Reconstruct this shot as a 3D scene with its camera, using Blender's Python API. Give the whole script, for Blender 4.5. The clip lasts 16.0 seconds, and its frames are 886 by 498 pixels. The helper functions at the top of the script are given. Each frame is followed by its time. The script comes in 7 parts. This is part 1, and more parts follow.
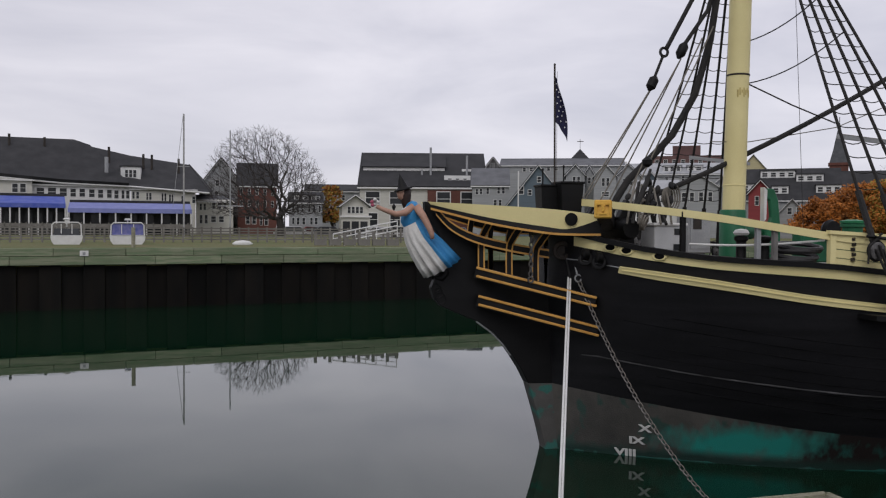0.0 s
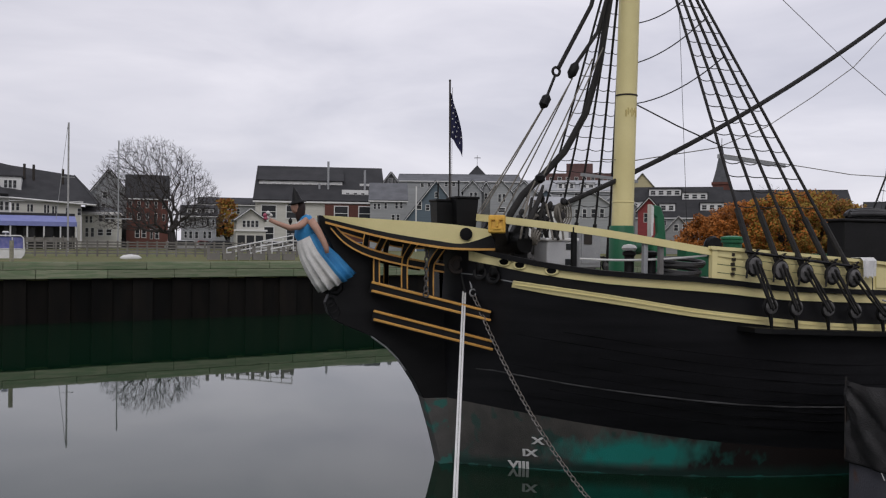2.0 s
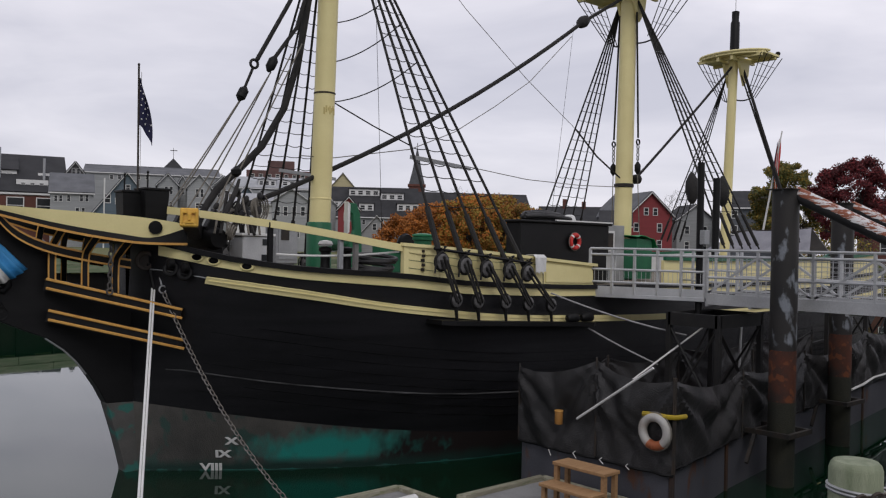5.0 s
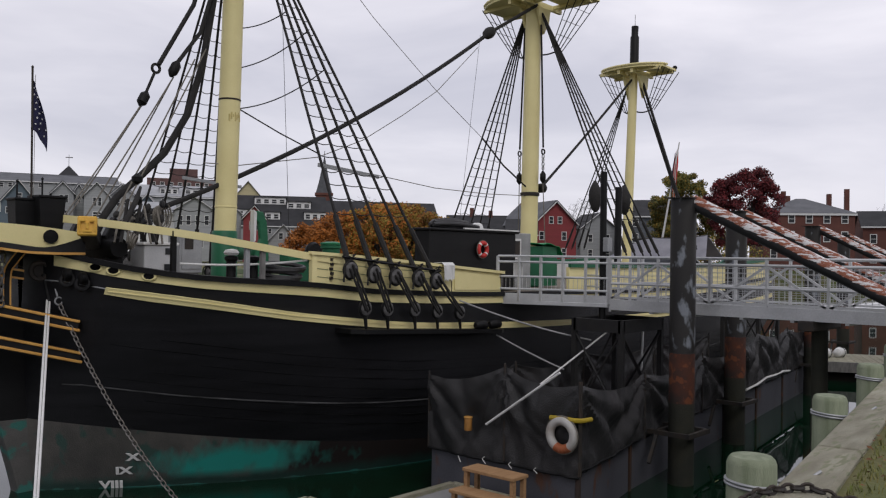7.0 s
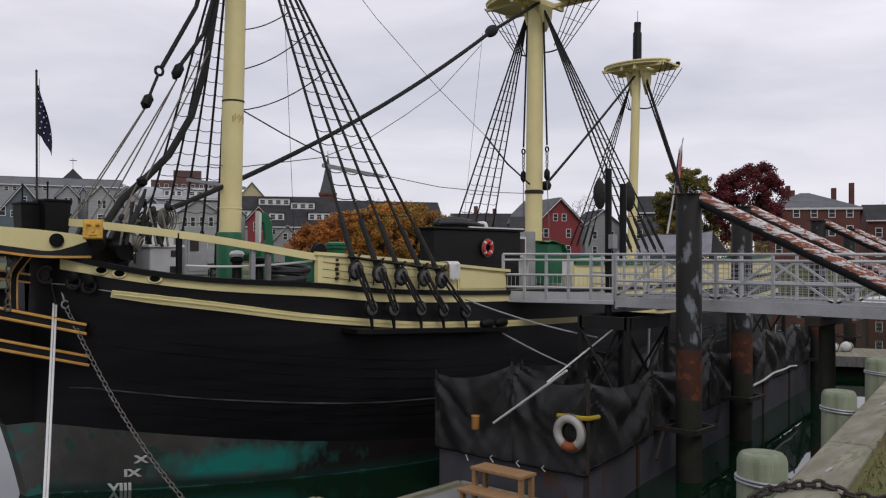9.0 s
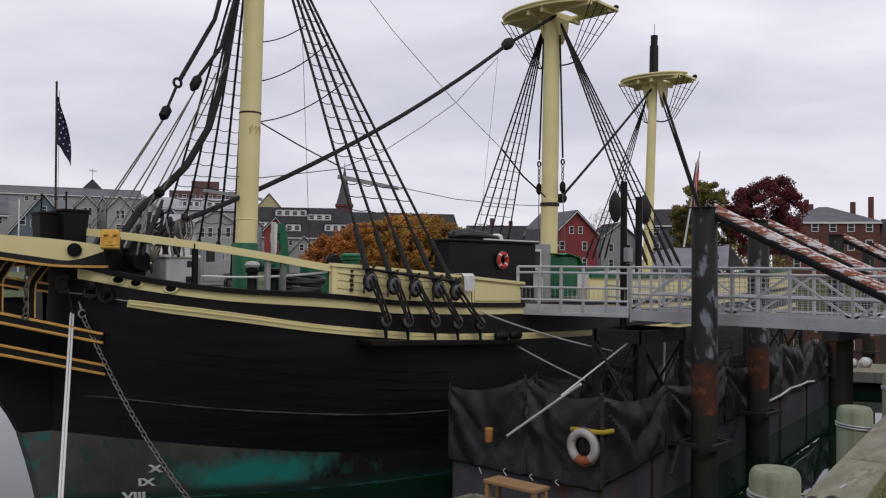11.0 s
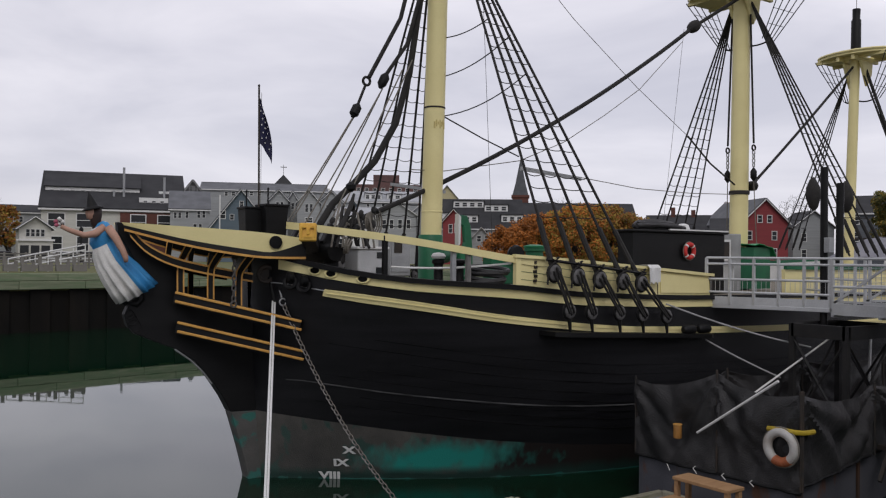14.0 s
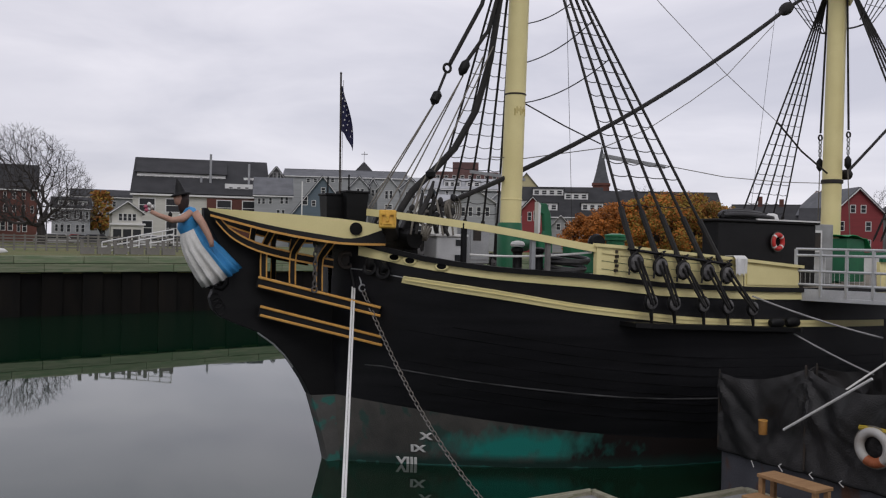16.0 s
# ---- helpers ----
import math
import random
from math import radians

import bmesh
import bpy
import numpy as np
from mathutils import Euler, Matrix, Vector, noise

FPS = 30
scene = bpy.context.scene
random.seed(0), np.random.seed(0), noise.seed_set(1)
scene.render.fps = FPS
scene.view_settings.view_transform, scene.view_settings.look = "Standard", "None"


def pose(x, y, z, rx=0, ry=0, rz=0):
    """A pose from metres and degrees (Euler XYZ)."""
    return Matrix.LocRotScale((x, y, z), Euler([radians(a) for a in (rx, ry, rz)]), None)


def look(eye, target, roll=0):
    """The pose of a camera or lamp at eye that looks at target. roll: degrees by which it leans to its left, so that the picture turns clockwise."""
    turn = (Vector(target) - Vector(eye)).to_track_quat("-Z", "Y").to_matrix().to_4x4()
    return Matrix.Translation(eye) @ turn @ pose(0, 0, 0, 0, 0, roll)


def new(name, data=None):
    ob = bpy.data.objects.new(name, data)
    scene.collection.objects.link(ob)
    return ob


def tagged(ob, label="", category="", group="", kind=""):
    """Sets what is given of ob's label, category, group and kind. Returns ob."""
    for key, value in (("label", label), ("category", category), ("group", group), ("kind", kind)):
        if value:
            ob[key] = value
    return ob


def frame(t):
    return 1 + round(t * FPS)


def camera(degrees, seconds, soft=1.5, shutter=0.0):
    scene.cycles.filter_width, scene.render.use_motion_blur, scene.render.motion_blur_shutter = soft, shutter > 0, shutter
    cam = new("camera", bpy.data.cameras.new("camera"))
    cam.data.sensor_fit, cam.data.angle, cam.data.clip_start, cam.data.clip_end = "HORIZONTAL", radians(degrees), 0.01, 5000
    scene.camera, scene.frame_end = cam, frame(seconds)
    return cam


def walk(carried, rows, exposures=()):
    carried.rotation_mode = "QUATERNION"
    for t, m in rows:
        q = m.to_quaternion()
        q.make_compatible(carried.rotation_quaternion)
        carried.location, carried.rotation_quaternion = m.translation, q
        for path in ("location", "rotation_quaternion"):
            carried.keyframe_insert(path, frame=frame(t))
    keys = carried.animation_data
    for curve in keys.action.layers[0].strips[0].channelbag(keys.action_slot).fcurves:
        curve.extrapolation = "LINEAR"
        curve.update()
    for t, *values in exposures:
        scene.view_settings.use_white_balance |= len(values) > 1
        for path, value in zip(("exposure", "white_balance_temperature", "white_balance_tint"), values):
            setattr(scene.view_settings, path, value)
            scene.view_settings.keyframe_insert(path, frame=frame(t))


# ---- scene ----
cam = camera(54.13, 16.0, 1.2)
PATH = [
    (0.0, pose(-7.628, -18.526, 5.030, 88.64, -0.36, -15.68)),
    (0.5, pose(-7.607, -18.512, 5.023, 89.22, -0.19, -16.51)),
    (1.0, pose(-7.590, -18.504, 5.016, 89.63, -0.31, -18.08)),
    (1.5, pose(-7.578, -18.496, 5.017, 89.70, -0.41, -20.06)),
    (2.0, pose(-7.551, -18.490, 5.019, 89.68, -0.61, -22.40)),
    (2.3, pose(-7.542, -18.495, 5.012, 89.69, -0.65, -24.13)),
    (2.5, pose(-7.536, -18.498, 5.007, 89.59, -0.68, -25.41)),
    (3.0, pose(-7.518, -18.512, 4.999, 89.41, -0.70, -28.78)),
    (3.5, pose(-7.502, -18.533, 5.008, 89.25, -0.87, -32.32)),
    (4.0, pose(-7.475, -18.538, 5.000, 89.35, -0.93, -35.80)),
    (4.5, pose(-7.455, -18.524, 4.991, 89.60, -0.93, -38.98)),
    (5.0, pose(-7.436, -18.490, 4.967, 89.86, -1.15, -41.95)),
    (5.2, pose(-7.435, -18.484, 4.977, 89.96, -1.17, -43.11)),
    (7.3, pose(-7.468, -18.492, 4.946, 90.53, -0.77, -48.14)),
    (7.5, pose(-7.470, -18.493, 4.945, 90.42, -0.66, -48.05)),
    (8.0, pose(-7.433, -18.504, 4.949, 90.22, -0.40, -47.78)),
    (8.5, pose(-7.448, -18.503, 4.955, 90.28, -0.33, -47.66)),
    (9.0, pose(-7.470, -18.471, 4.960, 90.45, -0.16, -47.73)),
    (11.5, pose(-7.459, -18.507, 4.963, 91.37, -0.55, -46.47)),
    (12.0, pose(-7.477, -18.507, 4.975, 91.44, -0.38, -46.27)),
    (12.5, pose(-7.562, -18.493, 4.952, 91.28, -0.59, -44.55)),
    (13.0, pose(-7.603, -18.439, 4.978, 90.86, -0.66, -40.92)),
    (13.5, pose(-7.617, -18.447, 4.973, 90.76, -0.43, -37.60)),
    (13.8, pose(-7.616, -18.437, 4.972, 90.61, -0.49, -36.17)),
    (14.0, pose(-7.616, -18.429, 4.971, 90.51, -0.54, -35.10)),
    (14.3, pose(-7.602, -18.411, 4.980, 90.32, -0.50, -33.83)),
    (14.5, pose(-7.593, -18.398, 4.986, 90.31, -0.48, -33.04)),
    (15.0, pose(-7.601, -18.391, 4.956, 90.38, -0.57, -31.67)),
    (15.5, pose(-7.600, -18.376, 4.957, 90.14, -0.93, -30.65)),
    (16.0, pose(-7.588, -18.366, 4.979, 89.60, -1.17, -29.92)),
]
walk(cam, PATH, [(0, 0.0), (16, 0.0)])

# ---- light: an overcast afternoon ----
world = bpy.data.worlds.new("world")
scene.world = world
world.use_nodes = True
wn, wl = world.node_tree.nodes, world.node_tree.links
wn.clear()
w_out = wn.new("ShaderNodeOutputWorld")
w_bg = wn.new("ShaderNodeBackground")
w_sky = wn.new("ShaderNodeTexSky")
w_sky.sky_type = 'NISHITA'
w_sky.sun_disc = False
w_sky.sun_elevation = radians(38)
w_sky.sun_rotation = radians(200)
w_co = wn.new("ShaderNodeTexCoord")
w_map = wn.new("ShaderNodeMapping")
w_map.inputs["Scale"].default_value = (1.0, 1.0, 3.6)
w_n1 = wn.new("ShaderNodeTexNoise")
w_n1.inputs["Scale"].default_value = 2.6
w_n1.inputs["Detail"].default_value = 5
w_n1.inputs["Roughness"].default_value = 0.52
w_n1.inputs["Distortion"].default_value = 0.35
w_ramp = wn.new("ShaderNodeValToRGB")
w_ramp.color_ramp.elements[0].position = 0.30
w_ramp.color_ramp.elements[0].color = (5.3, 5.25, 6.04, 1)
w_ramp.color_ramp.elements[1].position = 0.68
w_ramp.color_ramp.elements[1].color = (7.93, 7.68, 8.31, 1)
w_mix = wn.new("ShaderNodeMixRGB")
w_mix.inputs[0].default_value = 0.93
wl.new(w_co.outputs["Generated"], w_map.inputs["Vector"])
wl.new(w_map.outputs[0], w_n1.inputs["Vector"])
wl.new(w_n1.outputs["Fac"], w_ramp.inputs[0])
wl.new(w_sky.outputs[0], w_mix.inputs[1])
wl.new(w_ramp.outputs[0], w_mix.inputs[2])
w_sep = wn.new("ShaderNodeSeparateXYZ")
w_lift = wn.new("ShaderNodeMapRange")
w_lift.inputs["From Min"].default_value, w_lift.inputs["From Max"].default_value = -1, 1
w_lift.inputs["To Min"].default_value, w_lift.inputs["To Max"].default_value = .80, 1.02
w_mul = wn.new("ShaderNodeVectorMath")
w_mul.operation = 'SCALE'
wl.new(w_co.outputs["Generated"], w_sep.inputs[0])
wl.new(w_sep.outputs["X"], w_lift.inputs["Value"])
wl.new(w_mix.outputs[0], w_mul.inputs[0])
wl.new(w_lift.outputs[0], w_mul.inputs["Scale"])
wl.new(w_mul.outputs[0], w_bg.inputs["Color"])
w_bg.inputs["Strength"].default_value = 0.118
wl.new(w_bg.outputs[0], w_out.inputs[0])
sun = new("sun", bpy.data.lights.new("sun", "SUN"))
sun.data.energy, sun.data.angle, sun.data.color = 0.8, radians(25), (1.0, 0.97, 0.93)
sun.matrix_world = look((-30, -50, 60), (0, 0, 0))


# ---- materials ----
def material(name, c1, c2=None, rough=0.6, metal=0.0, scale=3.0, fine=40.0, bump=0.15, stretch=(1, 1, 1), spec=0.4, c3=None, patch=0.5, vary=0.0, grain=0.35):
    """Two tones in broad patches, fine grain, and a third tone in worn spots."""
    m = bpy.data.materials.new(name)
    m.use_nodes = True
    n, l = m.node_tree.nodes, m.node_tree.links
    b = n["Principled BSDF"]
    c2 = c2 or tuple(v * 0.72 for v in c1)
    co = n.new("ShaderNodeTexCoord")
    mp = n.new("ShaderNodeMapping")
    mp.inputs["Scale"].default_value = stretch
    l.new(co.outputs["Object"], mp.inputs["Vector"])
    n1, n2 = n.new("ShaderNodeTexNoise"), n.new("ShaderNodeTexNoise")
    n1.inputs["Scale"].default_value, n2.inputs["Scale"].default_value = scale, fine
    n1.inputs["Detail"].default_value, n2.inputs["Detail"].default_value = 5, 3
    for q in (n1, n2):
        l.new(mp.outputs[0], q.inputs["Vector"])
    mx = n.new("ShaderNodeMixRGB")
    rp = n.new("ShaderNodeValToRGB")
    rp.color_ramp.elements[0].position, rp.color_ramp.elements[1].position = 0.35, 0.68
    l.new(n1.outputs["Fac"], rp.inputs[0])
    l.new(rp.outputs[0], mx.inputs[0])
    mx.inputs[1].default_value, mx.inputs[2].default_value = (*c1, 1), (*c2, 1)
    last = mx
    if c3:
        n3 = n.new("ShaderNodeTexNoise")
        n3.inputs["Scale"].default_value, n3.inputs["Detail"].default_value = scale * 2.3, 6
        l.new(mp.outputs[0], n3.inputs["Vector"])
        r3 = n.new("ShaderNodeValToRGB")
        r3.color_ramp.elements[0].position, r3.color_ramp.elements[1].position = patch, patch + 0.07
        l.new(n3.outputs["Fac"], r3.inputs[0])
        m3 = n.new("ShaderNodeMixRGB")
        l.new(r3.outputs[0], m3.inputs[0])
        l.new(last.outputs[0], m3.inputs[1])
        m3.inputs[2].default_value = (*c3, 1)
        last = m3
    m2 = n.new("ShaderNodeMixRGB")
    m2.blend_type = 'MULTIPLY'
    m2.inputs[0].default_value = grain
    l.new(last.outputs[0], m2.inputs[1])
    l.new(n2.outputs["Fac"], m2.inputs[2])
    last = m2
    if vary:
        oi = n.new("ShaderNodeObjectInfo")
        hs = n.new("ShaderNodeHueSaturation")
        ma = n.new("ShaderNodeMapRange")
        ma.inputs["To Min"].default_value, ma.inputs["To Max"].default_value = 1 - vary, 1 + vary
        l.new(oi.outputs["Random"], ma.inputs["Value"])
        l.new(ma.outputs[0], hs.inputs["Value"])
        l.new(last.outputs[0], hs.inputs["Color"])
        last = hs
    l.new(last.outputs[0], b.inputs["Base Color"])
    b.inputs["Roughness"].default_value, b.inputs["Metallic"].default_value = rough, metal
    b.inputs["Specular IOR Level"].default_value = spec
    bp = n.new("ShaderNodeBump")
    bp.inputs["Strength"].default_value, bp.inputs["Distance"].default_value = bump, 0.02
    l.new(n2.outputs["Fac"], bp.inputs["Height"])
    l.new(bp.outputs[0], b.inputs["Normal"])
    return m


BLACK = material("black_paint", (0.006, 0.006, 0.0065), (0.010, 0.010, 0.0105), 0.5, scale=0.8, bump=0.25, stretch=(1, 1, 5), spec=0.2)
HULL = material("black_hull_paint", (0.0065, 0.0066, 0.0080), (0.013, 0.013, 0.0155), 0.4, scale=0.7, bump=0.45, stretch=(0.5, 1, 9), spec=0.26)
BOTTOM = material("bottom_paint", (0.11, 0.105, 0.10), (0.06, 0.062, 0.058), 0.7, scale=0.9, c3=(0.035, 0.16, 0.135), patch=0.53, bump=0.4, stretch=(1, 1, 1.2))
YELLOW = material("buff_yellow_paint", (0.80, 0.71, 0.36), (0.73, 0.64, 0.31), 0.5, scale=1.2, bump=0.06, grain=0.12)
GOLD = material("gold_ochre_paint", (0.72, 0.40, 0.10), (0.62, 0.31, 0.07), 0.45, scale=4)
GREEN = material("green_paint", (0.012, 0.15, 0.065), (0.01, 0.11, 0.05), 0.5, scale=2)
TEAL = material("teal_growth", (0.012, 0.12, 0.10), (0.03, 0.07, 0.06), 0.75, scale=1.6)
ROPE = material("tarred_rope", (0.014, 0.013, 0.013), (0.026, 0.024, 0.022), 0.8, scale=6, fine=90, bump=0.5)
ROPE_TAN = material("grey_rope", (0.22, 0.20, 0.17), (0.15, 0.14, 0.12), 0.85, scale=8, fine=90)
WHITE = material("white_paint", (0.80, 0.80, 0.79), (0.70, 0.70, 0.68), 0.5, scale=2, bump=0.06)
GREYM = material("galvanised_steel", (0.42, 0.43, 0.44), (0.34, 0.35, 0.36), 0.5, 0.35, scale=3)
ALU = material("aluminium", (0.64, 0.65, 0.66), (0.53, 0.54, 0.55), 0.45, 0.3, scale=2)
IRON = material("dark_iron", (0.035, 0.034, 0.033), (0.06, 0.045, 0.035), 0.7, 0.3, scale=5)
RUST = material("rusty_steel", (0.03, 0.03, 0.032), (0.07, 0.035, 0.02), 0.75, scale=1.1, c3=(0.22, 0.07, 0.025), patch=0.6)
PILE = material("pile_coating", (0.016, 0.016, 0.017), (0.03, 0.027, 0.025), 0.55, scale=1.2, c3=(0.22, 0.24, 0.27), patch=0.57, stretch=(1, 1, 0.55))
TARP = material("black_tarpaulin", (0.022, 0.022, 0.023), (0.040, 0.038, 0.039), 0.5, scale=1.6, bump=0.9, spec=0.35)
WOOD = material("weathered_timber", (0.44, 0.42, 0.32), (0.28, 0.26, 0.19), 0.88, scale=1.5, stretch=(1, 5, 5), bump=0.9, vary=0.12, c3=(0.27, 0.28, 0.17), patch=.56)
MOSSW = material("mossy_timber", (0.27, 0.29, 0.19), (0.15, 0.19, 0.11), 0.85, scale=0.9, bump=0.5, c3=(0.16, 0.215, 0.12), patch=0.49, stretch=(.3, 1, 4), vary=0.15)
POSTW = material("green_treated_post", (0.30, 0.335, 0.23), (0.19, 0.225, 0.14), 0.8, scale=2, stretch=(6, 6, 0.7), bump=0.4)
SHEET = material("dark_sheet_piling", (0.008, 0.008, 0.0075), (0.014, 0.012, 0.010), 0.9, scale=0.6, bump=0.4, stretch=(2, 2, 0.5), vary=0.3, spec=0.1)
FRESH = material("plywood_tan", (0.42, 0.25, 0.12), (0.34, 0.19, 0.09), 0.7, scale=3, stretch=(1, 5, 5))
GRASS = material("autumn_grass", (0.10, 0.13, 0.035), (0.16, 0.135, 0.055), 0.95, scale=0.7, fine=25, bump=0.6)
GLASSD = material("dark_window_glass", (0.018, 0.02, 0.023), (0.035, 0.038, 0.042), 0.22, scale=.4, spec=.35)


# ---- meshes ----
class Shape:
    """Vertices and faces of one part."""

    def __init__(self):
        self.v, self.f = [], []

    def add(self, vs, fs):
        k = len(self.v)
        self.v += [tuple(p) for p in vs]
        self.f += [tuple(i + k for i in q) for q in fs]
        return self

    def box(self, a, b, m=None):
        (x0, y0, z0), (x1, y1, z1) = a, b
        vs = [Vector(p) for p in ((x0, y0, z0), (x1, y0, z0), (x1, y1, z0), (x0, y1, z0), (x0, y0, z1), (x1, y0, z1), (x1, y1, z1), (x0, y1, z1))]
        return self.add([m @ p for p in vs] if m else vs, [(3, 2, 1, 0), (4, 5, 6, 7), (0, 1, 5, 4), (1, 2, 6, 5), (2, 3, 7, 6), (3, 0, 4, 7)])

    def bar(self, a, b, w, h, up=(0, 0, 1)):
        """A beam of width w and height h from a to b."""
        a, b = Vector(a), Vector(b)
        d = (b - a).normalized()
        s = d.cross(Vector(up))
        s = s.normalized() if s.length > 1e-4 else Vector((1, 0, 0))
        u = s.cross(d)
        vs = [p + s * i * w / 2 + u * j * h / 2 for p in (a, b) for i, j in ((-1, -1), (1, -1), (1, 1), (-1, 1))]
        return self.add(vs, [(3, 2, 1, 0), (4, 5, 6, 7), (0, 1, 5, 4), (1, 2, 6, 5), (2, 3, 7, 6), (3, 0, 4, 7)])

    def tube(self, pts, r, n=6, r1=None, cap=True):
        """A round bar along a line of points."""
        pts = [Vector(p) for p in pts]
        k, base = len(pts), len(self.v)
        u = None
        for i, p in enumerate(pts):
            d = (pts[min(i + 1, k - 1)] - pts[max(i - 1, 0)]).normalized()
            if u is None:
                u = d.cross(Vector((0, 0, 1)))
                u = u.normalized() if u.length > 1e-3 else Vector((1, 0, 0))
            u = (u - d * u.dot(d)).normalized()
            w = d.cross(u)
            rr = (r[i] if isinstance(r, (list, tuple)) else r + ((r1 if r1 is not None else r) - r) * i / max(1, k - 1))
            self.v += [tuple(p + (u * math.cos(2 * math.pi * j / n) + w * math.sin(2 * math.pi * j / n)) * rr) for j in range(n)]
        for i in range(k - 1):
            for j in range(n):
                a, b = base + i * n + j, base + i * n + (j + 1) % n
                self.f.append((a, b, b + n, a + n))
        if cap:
            self.f.append(tuple(base + j for j in reversed(range(n))))
            self.f.append(tuple(base + (k - 1) * n + j for j in range(n)))
        return self

    def lathe(self, rz, c=(0, 0, 0), n=16, axis='z', m=None):
        """A turned form: pairs of radius and height."""
        pts = [[(0, z, r) if False else (r * math.cos(2 * math.pi * j / n), r * math.sin(2 * math.pi * j / n), z) for j in range(n)] for r, z in rz]
        vs, k = [], len(rz)
        for ring in pts:
            for x, y, z in ring:
                p = Vector((x, y, z)) if axis == 'z' else (Vector((z, x, y)) if axis == 'x' else Vector((x, z, y)))
                vs.append((m @ p if m else p) + Vector(c))
        fs = [(i * n + j, i * n + (j + 1) % n, (i + 1) * n + (j + 1) % n, (i + 1) * n + j) for i in range(k - 1) for j in range(n)]
        fs += [tuple(reversed(range(n))), tuple((k - 1) * n + j for j in range(n))]
        return self.add(vs, fs)

    def slab(self, outline, a, b, axis='z'):
        """A flat outline pulled from a to b along an axis."""
        n = len(outline)
        put = {'z': lambda p, h: (p[0], p[1], h), 'y': lambda p, h: (p[0], h, p[1]), 'x': lambda p, h: (h, p[0], p[1])}[axis]
        vs = [put(p, a) for p in outline] + [put(p, b) for p in outline]
        return self.add(vs, [tuple(reversed(range(n))), tuple(range(n, 2 * n))] + [(i, (i + 1) % n, n + (i + 1) % n, n + i) for i in range(n)])

    def grid(self, rows, thick=None, closed=False):
        """A sheet through rows of points."""
        k, n = len(self.v), len(rows[0])
        for row in rows:
            self.v += [tuple(p) for p in row]
        for i in range(len(rows) - 1):
            for j in range(n - (0 if closed else 1)):
                a, b = k + i * n + j, k + i * n + (j + 1) % n
                self.f.append((a, b, b + n, a + n))
        return self

    def torus(self, c, r, t, n=20, k=8, m=None):
        m = m or Matrix()
        rows = [[Vector(c) + m.to_3x3() @ Vector(((r + t * math.cos(2 * math.pi * j / k)) * math.cos(2 * math.pi * i / n), (r + t * math.cos(2 * math.pi * j / k)) * math.sin(2 * math.pi * i / n), t * math.sin(2 * math.pi * j / k))) for j in range(k)] for i in range(n + 1)]
        return self.grid(rows, closed=True)


def part(name, sh, mat, parent=None, label="", smooth=False, bevel=0.0, solid=0.0):
    """One mesh object, under a thing or a part if one is given."""
    me = bpy.data.meshes.new(name)
    me.from_pydata(sh.v, [], sh.f)
    bm = bmesh.new()
    bm.from_mesh(me)
    bmesh.ops.remove_doubles(bm, verts=bm.verts, dist=1e-5)
    bmesh.ops.recalc_face_normals(bm, faces=bm.faces)
    if solid:
        bmesh.ops.solidify(bm, geom=bm.faces[:], thickness=solid)
    if bevel:
        es = [e for e in bm.edges if len(e.link_faces) == 2 and e.calc_face_angle(0) > 0.6]
        bmesh.ops.bevel(bm, geom=es, offset=bevel, segments=1, affect='EDGES')
    if smooth:
        for q in bm.faces:
            q.smooth = True
        for e in bm.edges:
            e.smooth = not (len(e.link_faces) == 2 and e.calc_face_angle(0) > 0.7)
    bm.to_mesh(me)
    bm.free()
    me.materials.append(mat)
    ob = new(name, me)
    if parent:
        ob.parent = parent
    if label:
        tagged(ob, label)
    return ob


def share(name, me, parent, m):
    """A piece on mesh data that other pieces use too."""
    ob = new(name, me)
    ob.parent = parent
    ob.matrix_basis = m
    return ob


def thing(name, label, category, group="", kind="", at=(0, 0, 0)):
    ob = new(name)
    ob.location = at
    return tagged(ob, label, category, group, kind)


def sag(a, b, drop, n=10):
    a, b = Vector(a), Vector(b)
    return [a.lerp(b, i / n) - Vector((0, 0, drop * 4 * (i / n) * (1 - i / n))) for i in range(n + 1)]


def curve(x, xs, ys):
    """A smooth line through the given stations."""
    if x <= xs[0] or x >= xs[-1] or len(xs) < 3:
        return float(np.interp(x, xs, ys))
    i = max(k for k in range(len(xs) - 1) if xs[k] <= x)
    d = [(ys[k + 1] - ys[k]) / (xs[k + 1] - xs[k]) for k in range(len(xs) - 1)]

    def slope(k):
        if k == 0:
            return d[0]
        if k == len(xs) - 1:
            return d[-1]
        return 0.0 if d[k - 1] * d[k] <= 0 else 2 * d[k - 1] * d[k] / (d[k - 1] + d[k])
    h = xs[i + 1] - xs[i]
    t = (x - xs[i]) / h
    return (2 * t ** 3 - 3 * t * t + 1) * ys[i] + (t ** 3 - 2 * t * t + t) * h * slope(i) + (3 * t * t - 2 * t ** 3) * ys[i + 1] + (t ** 3 - t * t) * h * slope(i + 1)
